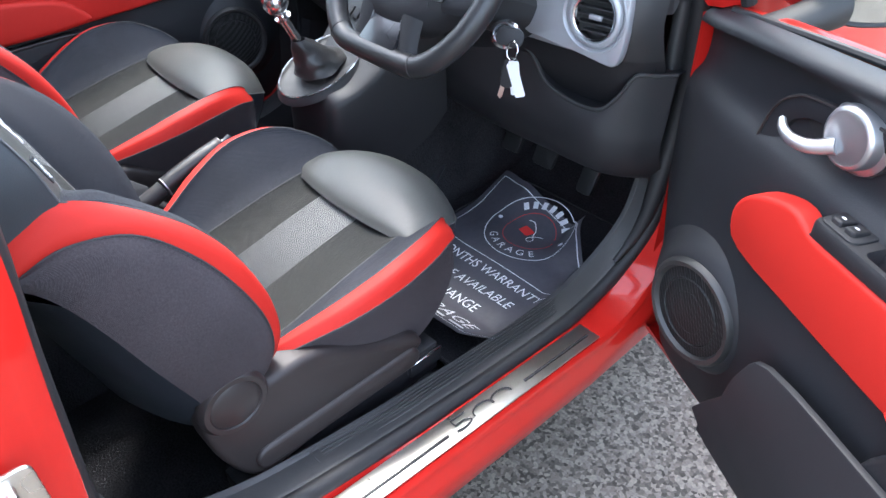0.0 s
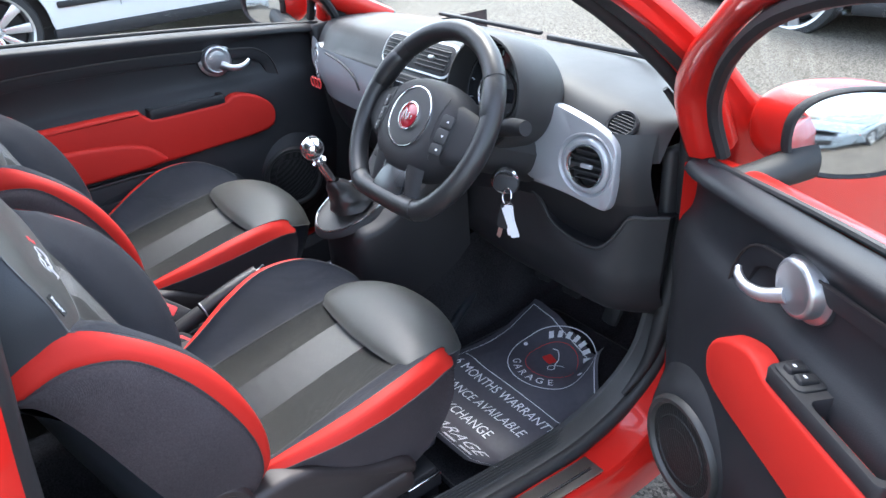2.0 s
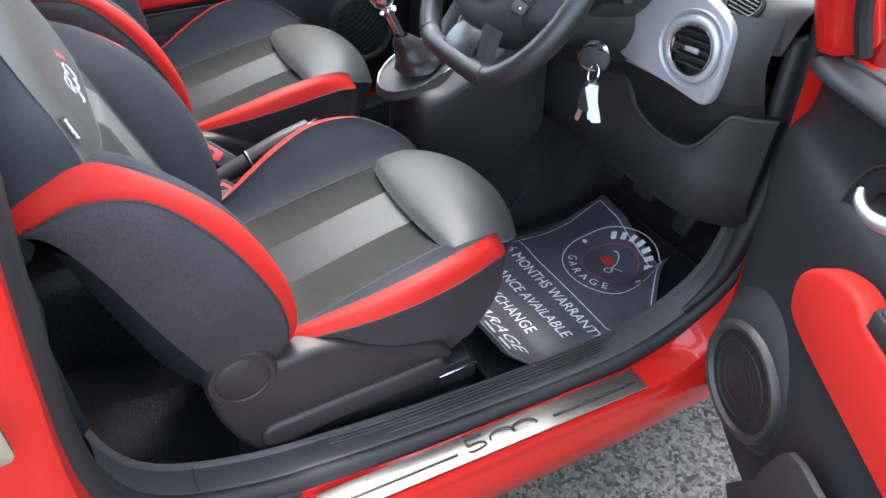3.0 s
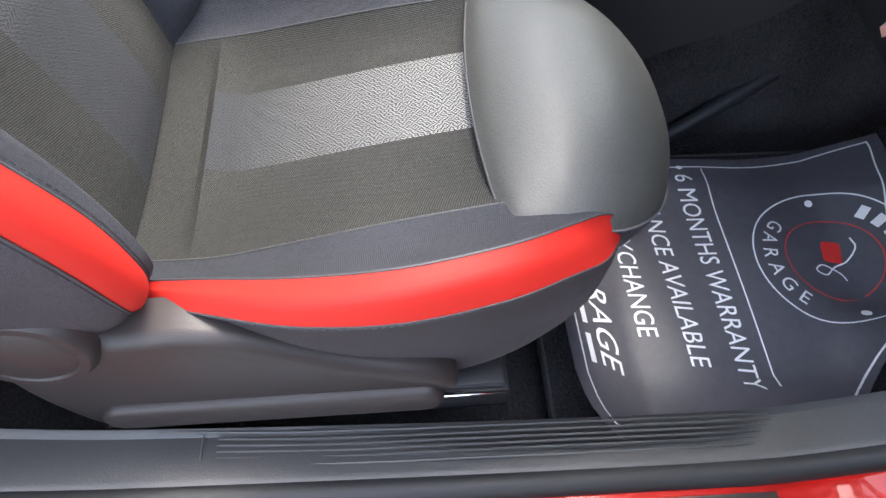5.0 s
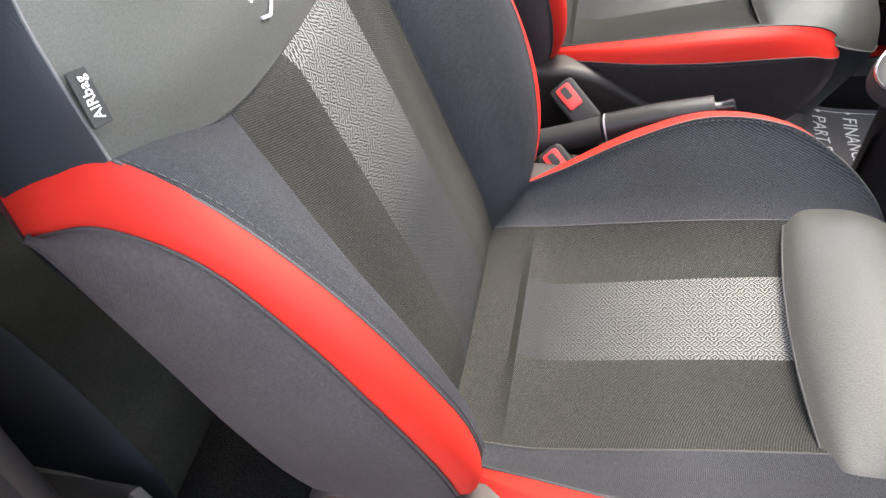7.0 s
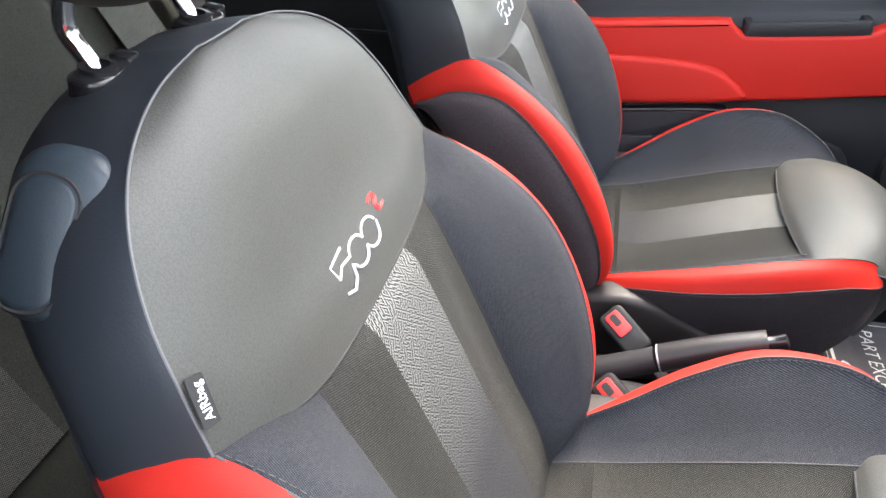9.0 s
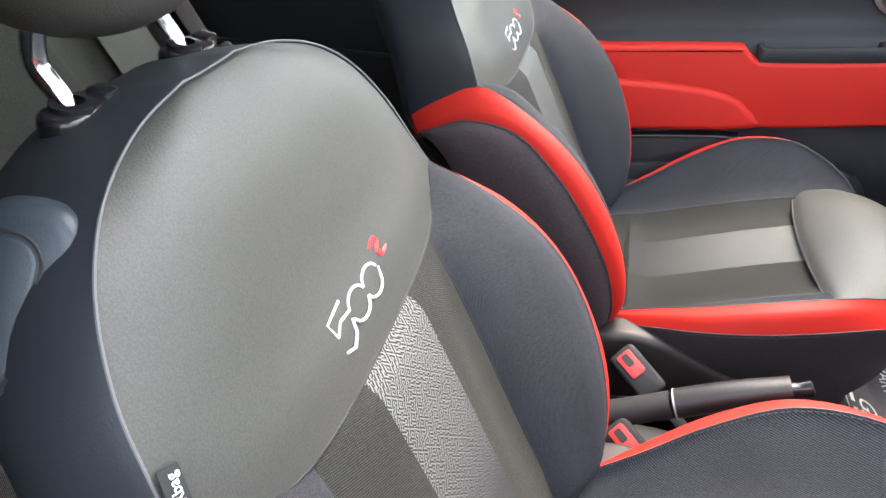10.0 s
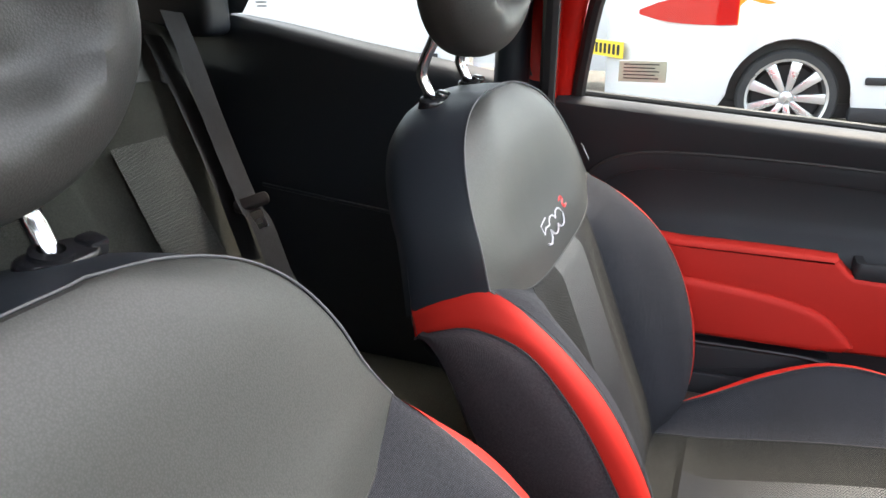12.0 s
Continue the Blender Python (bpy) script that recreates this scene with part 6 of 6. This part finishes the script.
for k, (x, w) in enumerate(((0.085, 0.030), (0.20, 0.034), (0.345, 0.024))):
    pd = thing("pedal", pose(x, 0.63, 0.37), "black rubber foot pedal", "pedal", "three foot pedals")
    part("pad", plate(rounded(2 * w, 0.075 if k < 2 else 0.11, 0.012, 4), 0.012, facing(0, 0, 0, 28), 0.004), M_TRIM, pd)
    part("arm", tube([(0, 0.02, 0.02), (0.0, 0.08, 0.14), (0, 0.14, 0.30)], 0.010, 8), M_BLACK, pd)
rest = thing("tunnel_brace", pose(0, 0, 0), "black plastic brace beside the tunnel", "trim")
part("bar", tube([(0.075, 0.24, 0.265), (0.040, 0.36, 0.33), (0.0, 0.48, 0.40), (-0.04, 0.58, 0.47)], [0.012, 0.014, 0.014, 0.014], 10), M_VINYL, rest)
kick = thing("kick_panel", pose(0, 0, 0), "black plastic kick panel beside the footwell", "trim")
part("panel", grid_bm(dense([[(0.60, y0 - 0.06, 0.24), (0.600, y0 - 0.02, 0.40), (0.60, y0, 0.60), (0.605, y0, 0.72)] for y0 in (0.455, 0.52, 0.62, 0.80)], 3, 3)), M_BLACK, kick)
part("panel", grid_bm(dense([[(-0.605, y0 - 0.06, 0.20), (-0.600, y0 - 0.02, 0.40), (-0.60, y0, 0.60), (-0.605, y0, 0.95)] for y0 in (0.42, 0.52, 0.70, 1.0)], 3, 3)), M_BLACK, kick)
part("release_lever", tube([(0.585, 0.46, 0.50), (0.582, 0.48, 0.58)], 0.007, 8), M_BLACK, kick)

pil = thing("pillar_trim", pose(0, 0, 0), "black trim over the foot of the windscreen pillar", "trim")
part("panel", box(-0.675, -0.640, 0.36, 0.66, 0.35, 1.0, 0.012, 3), M_TRIM, pil)

# bare door latch striker on the rear pillar, hinge check bolt on the front one
strk = thing("door_striker", pose(0.769, -0.724, 0.846), "bare steel door striker loop on the red pillar", "striker")
part("base", plate(rounded(0.045, 0.085, 0.010, 4), 0.004, Matrix(((0, 0, 1, 0), (1, 0, 0, 0), (0, 1, 0, 0), (0, 0, 0, 1))), 0.002), M_STEEL, strk)
part("loop", tube([(0.0, 0.0, 0.028), (0.022, 0.0, 0.026), (0.028, 0.0, 0.0), (0.022, 0.0, -0.026), (0.0, 0.0, -0.028)], 0.006, 8), M_STEEL, strk)
chk = thing("hinge_bolt", pose(0.655, 0.435, 0.681), "steel bolt on the front door pillar", "bolt")
part("head", lathe([(0, 0.006), (0.009, 0.006), (0.010, 0)], pose(0, 0, 0, 0, 90, 30), 6), M_STEEL, chk)

# ---- rear cabin ----
rs = thing("bench_seat", pose(CX, -1.15, 0.45), "grey cloth and leather rear seat", "car seat")
RB = []
for z, y, h in ((0.15, 0.10, 0.0), (0.30, 0.03, 0.01), (0.45, -0.05, 0.012), (0.60, -0.12, 0.012), (0.72, -0.18, 0.008), (0.78, -0.23, -0.02), (0.76, -0.30, -0.03)):
    RB.append([(x, y + h * (1 if abs(x) in (0.17, 0.33) else -0.4), z - (0.03 if abs(x) > 0.5 else 0)) for x in (-0.56, -0.44, -0.33, -0.22, -0.17, -0.05, 0.05, 0.17, 0.22, 0.33, 0.44, 0.56)])
Gr = dense(RB, 4, 4)
part("backrest", grid_bm(Gr[: 4 * 3 + 3]), M_RCLOTH, rs, "grey-green cloth rear backrest")
part("back_top", grid_bm(Gr[4 * 3 + 2:]), M_LEATHER, rs, "leather top of the rear backrest")
for x in (-0.33, 0.33):
    part("stripe", grid_bm(np.array([[(x + dx, y + 0.010, z) for dx in (-0.06, 0.06)] for z, y in ((0.16, 0.10), (0.30, 0.042), (0.45, -0.036), (0.585, -0.10))])), M_STRIPE_R, rs, "silver printed stripe")
    part("cushion", box(x - 0.26, x + 0.26, -0.02, 0.42, -0.02, 0.14, 0.04, 4), M_RCLOTH, rs)
seam(Gr[4 * 3 + 2], rs)
rp = thing("rear_side_trim", pose(0, 0, 0), "dark plastic rear side trim under the quarter window", "trim")
for s in (-1, 1):
    part("panel", grid_bm(dense([[(CX + s * (0.60), y, 0.25), (CX + s * 0.57, y, 0.55), (CX + s * 0.585, y, 0.80), (CX + s * 0.62, y, 0.98), (CX + s * 0.635, y, zt - 0.03), (CX + s * 0.665, y, zt)] for y, zt in ((-0.67, 1.11), (-0.80, 1.135), (-1.0, 1.17), (-1.25, 1.215), (-1.55, 1.24))], 4, 4)), M_VINYL, rp)
    part("shoulder_line", tube([(CX + s * 0.583, y, z) for y, z in ((-0.70, 0.86), (-0.95, 0.88), (-1.2, 0.905))], 0.004, 6), M_VINYL, rp)
    part("upper_trim", grid_bm(dense([[(CX + s * 0.66, y, zb), (CX + s * 0.62, y, zb + 0.06), (CX + s * 0.57, y, 1.42)] for y, zb in ((-0.685, 1.12), (-0.70, 1.14), (-0.74, 1.30), (-0.95, 1.345), (-1.20, 1.33), (-1.265, 1.22), (-1.45, 1.23), (-1.7, 1.2))], 3, 3)), M_VINYL, rp)
    part("rear_pillar", box(CX + s * 0.56, CX + s * 0.64, -1.75, -1.27, 1.18, 1.40, 0.02, 3), M_VINYL, rp)
    part("pillar_trim", tube([(CX + s * 0.635, -0.715, 1.09), (CX + s * 0.605, -0.70, 1.25), (CX + s * 0.565, -0.68, 1.39)], [0.030, 0.028, 0.028], 10), M_VINYL, rp)
part("tail_wall", box(CX - 0.62, CX + 0.62, -1.60, -1.56, 0.25, 1.16, 0.01), M_VINYL, rp)
part("parcel_shelf", box(CX - 0.60, CX + 0.60, -1.56, -1.36, 1.10, 1.13, 0.01), M_VINYL, rp)
for s in (-1, 1):
    q = np.array([[(CX + s * (half_width(z) - CX - 0.03), y, z) for z in (1.14, 1.25, 1.36)] for y in (-0.70, -0.9, -1.1, -1.28)])
    part("quarter_glass", grid_bm(q), M_GLASS, rp, "fixed quarter window glass").visible_shadow = False
    for k in range(4):
        part("glass_print", box(CX + s * 0.655, CX + s * 0.656, -1.235 + 0.003 * k, -1.205, 1.252 - k * 0.007, 1.2545 - k * 0.007, 0, 1), M_PIPE, rp)
tg = dense([[(CX + x, -1.62 - 0.10 * (1 - (x / 0.6) ** 2), 1.15), (CX + x * 0.9, -1.55 - 0.06 * (1 - (x / 0.6) ** 2), 1.30), (CX + x * 0.85, -1.46, 1.40)] for x in (-0.6, -0.3, 0, 0.3, 0.6)], 3, 3)
part("rear_screen", grid_bm(tg), M_GLASS, rp, "rear window glass").visible_shadow = False
tail = dense([[(CX + x, y - 0.12 * (1 - (x / 0.72) ** 2), z) for x in (-0.70, -0.45, 0, 0.45, 0.70)] for y, z in ((-1.68, 0.30), (-1.74, 0.55), (-1.72, 0.85), (-1.66, 1.14))], 4, 3)
part("tailgate", grid_bm(tail), M_RED, car, "red tailgate")

belt = thing("rear_seat_belt", pose(-0.43, -1.08, 0.89), "grey webbing seat belt with a metal tongue", "seat belt")


def strap(points, w, nm, mat_, parent, lab=""):
    P = catmull(np.array(points, float), 4)
    part(nm, grid_bm(np.array([P + np.array((w / 2, 0.0, 0.004)), P, P - np.array((w / 2, 0.0, 0.004))])), mat_, parent, lab)


strap([(-0.068, -0.225, 0.338), (-0.064, -0.193, 0.262), (-0.048, -0.151, 0.177), (-0.021, -0.098, 0.099), (0.017, -0.035, 0.027), (0.029, -0.004, 0.003), (0.064, 0.042, -0.038), (0.104, 0.092, -0.085)], 0.056, "webbing", M_BELT, belt, "worn grey webbing")
# a black strip stands in for the shadow beside the belt
strap([(-0.035, -0.245, 0.30), (-0.030, -0.20, 0.22), (-0.010, -0.14, 0.125), (0.025, -0.07, 0.035), (0.055, -0.01, -0.06)], 0.046, "webbing", M_RUBBER, belt, "black strip drawn for the shadow beside the webbing")
down = Vector((0.40, 0.62, -0.66)).normalized()
face_ = Vector((0.72, 0.60, 0.35))
face_ = (face_ - down * face_.dot(down)).normalized()
tm = Matrix((down.cross(face_), down, face_)).transposed().to_4x4()
part("tongue_cover", plate(rounded(0.062, 0.022, 0.009, 5), 0.012, Matrix.Translation((0.016, -0.030, 0.028)) @ tm, 0.004, 3), M_SHIELD, belt)
metal = part("tongue", plate(rounded(0.022, 0.036, 0.004, 3), 0.003, Matrix.Translation((0.030, -0.008, 0.006)) @ tm @ pose(0, 0.004, 0.006), 0.001, 1), M_CHROME, belt, "bare metal tongue")
part("tongue_hole", plate(rounded(0.011, 0.011, 0.002, 3), 0.0034, Matrix.Translation((0.030, -0.008, 0.006)) @ tm @ pose(0, 0.008, 0.006), 0.0002, 1), M_RUBBER, metal)

# ---- cars round about ----
def lift(x):
    """The ground's height at x: it rises a little beyond the passenger side."""
    return 0.25 * smooth01(min(1, max(0, (-1.0 - x) / 2.0)))


def wheel_parts(parent, x, y, z, r, sgn, spokes=9):
    m = Matrix(((0, 0, sgn, x), (1, 0, 0, y), (0, 1, 0, z), (0, 0, 0, 1)))
    w = part("wheel", lathe([(r * 0.76, -0.09), (r * 0.94, -0.10), (r, -0.075), (r, 0.065), (r * 0.95, 0.092), (r * 0.82, 0.092), (r * 0.78, 0.08)], m, 48), M_TYRE, parent, "black tyre")
    part("rim", lathe([(r * 0.78, 0.082), (r * 0.815, 0.094), (r * 0.765, 0.088), (r * 0.74, 0.03), (r * 0.72, -0.05)], m, 48), M_ALLOY, w, "silver alloy rim")
    part("hub", lathe([(0, 0.074), (r * 0.12, 0.074), (r * 0.18, 0.06), (r * 0.2, 0.03)], m, 24), M_ALLOY, w)
    part("brake_drum", lathe([(0, 0.0), (r * 0.66, 0.0), (r * 0.74, -0.03)], m, 24), M_BLACK, w)
    for k in range(spokes):
        a = 360 * k / spokes
        part("spoke", plate([(r * 0.14, -0.018), (r * 0.76, -0.034), (r * 0.76, 0.034), (r * 0.14, 0.018)], 0.022, m @ pose(0, 0, 0.055, 0, 0, a), 0.006, 2), M_ALLOY, w)


def parked_car(name, m, paint, label, group=""):
    """A hatchback, nose to +y, its right flank at x = 0, standing on z = 0."""
    c = thing(name, m, label, "car", group)
    W, arch = 1.76, 0.36
    fr, rr = 2.52, 0.0     # front and rear axles
    rows = []
    round_arch = [arch * math.sin(radians(a)) for a in (-91, -84, -75, -65, -54, -42, -28, -14, 0, 14, 28, 42, 54, 65, 75, 84, 91)]
    ys = [-0.78, -0.74, -0.62, -0.45, -0.39] + round_arch + [0.39, 0.5, 1.0, 1.5, 2.0, 2.13] + [fr + a for a in round_arch] + [2.91, 3.05, 3.25, 3.40, 3.46]
    belt_z = lambda y: float(np.interp(y, [-0.8, -0.5, 0.5, 1.8, 2.4, 3.2, 3.5], [0.86, 1.02, 0.98, 0.95, 0.93, 0.78, 0.55]))
    for s in (0, 1):
        rows = []
        for y in ys:
            tuck = float(np.interp(y, [-0.8, -0.74, -0.62, -0.45, -0.3, 2.7, 3.1, 3.4, 3.5], [0.62, 0.38, 0.17, 0.05, 0.0, 0.0, 0.08, 0.34, 0.5]))
            d = min(abs(y - fr), abs(y - rr))
            low = 0.30 + math.sqrt(max(0, arch * arch - d * d)) if d < arch else 0.20
            b = belt_z(y)
            zs = [low, max(low + 0.005, 0.34), max(low + 0.01, 0.55), max(low + 0.015, b - 0.16), max(low + 0.02, b - 0.04), b]
            xs = [0.03, 0.005, 0.0, 0.0, 0.02, 0.05]
            col = [(-(x + tuck), y, z) for x, z in zip(xs, zs)]
            rows.append([(x if s == 0 else -W - x, y, z) for x, y, z in col])
        part("flank", grid_bm(np.array(rows)), paint, c, "painted flank with wheel arches")
    top = dense([[(-(0.05 + t), y, b), (-W / 2, y, b + 0.03), (-(W - 0.05 - t), y, b)] for y, b, t in ((2.25, 0.94, 0.02), (2.6, 0.92, 0.02), (3.1, 0.82, 0.10), (3.42, 0.62, 0.30))], 6, 4)
    part("bonnet", grid_bm(top), paint, c, "painted bonnet")
    roof = dense([[(-(0.05 + t), y, zb), (-(0.16 + t), y, z - 0.05), (-(0.32 + t), y, z), (-W / 2, y, z + 0.02), (-(W - 0.32 - t), y, z), (-(W - 0.16 - t), y, z - 0.05), (-(W - 0.05 - t), y, zb)] for y, z, zb, t in ((2.28, 0.96, 0.935, 0.0), (1.85, 1.22, 0.945, 0.0), (1.45, 1.40, 0.955, 0.0), (0.8, 1.46, 0.965, 0.0), (0.2, 1.44, 0.98, 0.0), (-0.35, 1.34, 1.0, 0.03), (-0.66, 1.10, 0.97, 0.14))], 4, 4)
    part("cabin", grid_bm(roof), paint, c)
    for s in (0, 1):
        f = 1 if s == 0 else -1
        off = 0 if s == 0 else -W
        for y0, y1, z0 in ((1.72, 0.92, 0.99), (0.86, 0.18, 1.0)):
            part("side_window", grid_bm(np.array([[(off - f * 0.075, y, z0), (off - f * 0.145, y * 0.97, 1.32)] for y in np.linspace(y0, y1, 5)])), M_DARKGLASS, c)
        part("door_gap", box(off - f * 0.002, off + f * 0.0025, 0.852, 0.858, 0.36, 0.95, 0, 1), M_RUBBER, c)
        part("door_gap", box(off - f * 0.002, off + f * 0.0025, 1.79, 1.796, 0.36, 0.92, 0, 1), M_RUBBER, c)
        part("door_handle", tube([(off + f * 0.004, 0.92, 0.86), (off + f * 0.022, 0.96, 0.865), (off + f * 0.022, 1.04, 0.865), (off + f * 0.004, 1.08, 0.86)], 0.010, 8), paint, c)
        part("side_strip", box(off - f * 0.01, off + f * 0.014, 0.42, 2.08, 0.40, 0.445, 0.01, 2), M_BLACK, c, "black rubbing strip")
        part("sill", box(off - f * 0.08, off + f * 0.0, 0.36, 2.14, 0.17, 0.26, 0.02, 2), M_BLACK, c)
        for y in (fr, rr):
            wheel_parts(c, off - f * 0.115, y, 0.30, 0.30, f)
        lamp = [[(off - f * (0.012 + t), y, z) for z in (z0, (z0 + z1) / 2, z1)] for y, z0, z1, t in ((-0.08, 0.835, 0.86, -0.006), (-0.22, 0.76, 0.90, -0.008), (-0.40, 0.74, 0.92, 0.012), (-0.56, 0.755, 0.895, 0.095), (-0.66, 0.80, 0.83, 0.205))]
        lamp = catmull(np.array(lamp), 3)
        tl = part("tail_lamp", grid_bm(lamp[5:]), M_LAMPRED, c, "red tail lamp")
        part("indicator", grid_bm(lamp[:6]), M_AMBER, tl, "amber indicator")
        part("headlamp", grid_bm(dense([[(off - f * (0.0 + t), y, z) for z in (0.58, 0.66, 0.74)] for y, t in ((2.98, 0.035), (3.15, 0.085), (3.30, 0.20), (3.42, 0.33))], 3, 3)), M_LAMPGLASS, c, "clear headlamp")
        part("wing_mirror", tube([(off + f * 0.0, 1.70, 0.99), (off + f * 0.10, 1.68, 1.02), (off + f * 0.19, 1.67, 1.03)], [0.03, 0.07, 0.06], 12), paint, c)
    part("rear_face", grid_bm(dense([[(-0.58, -0.78, z), (-W / 2, -0.80, z), (-(W - 0.58), -0.78, z)] for z in (0.22, 0.4, 0.6, 0.86)], 4, 3)), paint, c)
    part("bumper", grid_bm(dense([[(-0.30 - t, 3.46, z), (-W / 2, 3.56, z), (-(W - 0.30 - t), 3.46, z)] for z, t in ((0.18, 0.1), (0.35, 0.05), (0.55, 0.1))], 4, 3)), paint, c)
    part("grille", box(-1.25, -0.51, 3.53, 3.56, 0.30, 0.46, 0.02, 2), M_BLACK, c, "black front grille")
    part("underbody", box(-1.60, -0.16, -0.55, 3.2, 0.16, 0.60, 0.05, 2), M_BLACK, c)
    part("wheel_well", merged(box(-0.40, -0.13, -0.40, 0.40, 0.25, 0.72, 0.05, 2), box(-0.40, -0.13, 2.12, 2.92, 0.25, 0.70, 0.05, 2)), M_RUBBER, c)
    # the tail's overhang
    for o in c.children_recursive:
        for v in (o.data.vertices if o.data else ()):
            if v.co.y < -0.36:
                v.co.y = -0.36 + (v.co.y + 0.36) * 2.0
    pm = pose(-0.44, -1.190, 0.555, 0, 0, 38)
    pl = part("number_plate", box(-0.23, 0.23, -0.012, 0.0, -0.055, 0.055, 0.002, 1, pm), M_YELLOW, c, "yellow number plate")
    for k in range(7):
        part("plate_bar", box(-0.20 + k * 0.06, -0.165 + k * 0.06, -0.0135, -0.0122, -0.035, 0.035, 0, 1, pm), M_RUBBER, pl)
    return c


wcar = parked_car("white_car", pose(-4.50, -0.13, 0.251, 0, 0, 3), M_WCAR, "white parked hatchback with silver alloy wheels")
silver = copy_thing(wcar, pose(7.0, -0.3, 0.0, 0, 0, 90))
for o in silver.children_recursive:
    if o.data and o.data.materials[0] == M_WCAR:
        o.data = o.data.copy()
        o.data.materials[0] = M_SCAR
tagged(silver, "pale silver-blue hatchback parked behind", "car")
silver.name = "silver_car"
bm_ = pose(-0.88, 2.02, 1.145, 32, 0, 180)
ban = part("windscreen_banner", plate(rounded(0.62, 0.10, 0.008, 3), 0.003, bm_ @ pose(0, 0, 0.008), 0), M_WHITE, silver, "white windscreen banner")
part("banner_text", letters("AUTOMATIC", 0.085, bm_ @ pose(0, 0, 0.0125)), M_RUBBER, ban)
blue = copy_thing(silver, pose(-1.72, 4.88, 0.0, 0, 0, -80) @ Matrix.Scale(1.25, 4))
for o in blue.children_recursive:
    if o.data and o.data.materials[0] == M_SCAR:
        o.data = o.data.copy()
        o.data.materials[0] = M_BLUECAR
tagged(blue, "blue-grey parked car across the yard", "car")
blue.name = "blue_car"

van = thing("white_van", pose(-5.6, -2.78, 0.25), "plain white van parked beyond the white hatchback", "van")
part("body", grid_bm(dense([[(0.0, y, 0.28), (0.03, y, 0.9), (0.0, y, 1.2), (-0.06, y, zt - 0.15), (-0.25, y, zt), (-1.7, y, zt), (-1.9, y, 0.9), (-1.9, y, 0.28)] for y, zt in ((-4.6, 2.2), (-2.0, 2.25), (-0.4, 2.25), (0.1, 2.2))], 3, 3)), M_WCAR, van)
part("nose", grid_bm(dense([[(-0.1, y, 0.3), (-0.08, y, zt - 0.1), (-0.3, y, zt), (-1.6, y, zt), (-1.8, y, 0.3)] for y, zt in ((0.1, 2.15), (0.6, 1.3), (1.2, 1.1), (1.35, 0.6))], 4, 4)), M_WCAR, van)
part("rub_strip", box(0.0, 0.035, -4.2, -0.2, 0.36, 0.42, 0.01), M_BLACK, van)
for y in (-4.2, 0.7):
    wheel_parts(van, -0.06, y, 0.33, 0.33, 1, 5)
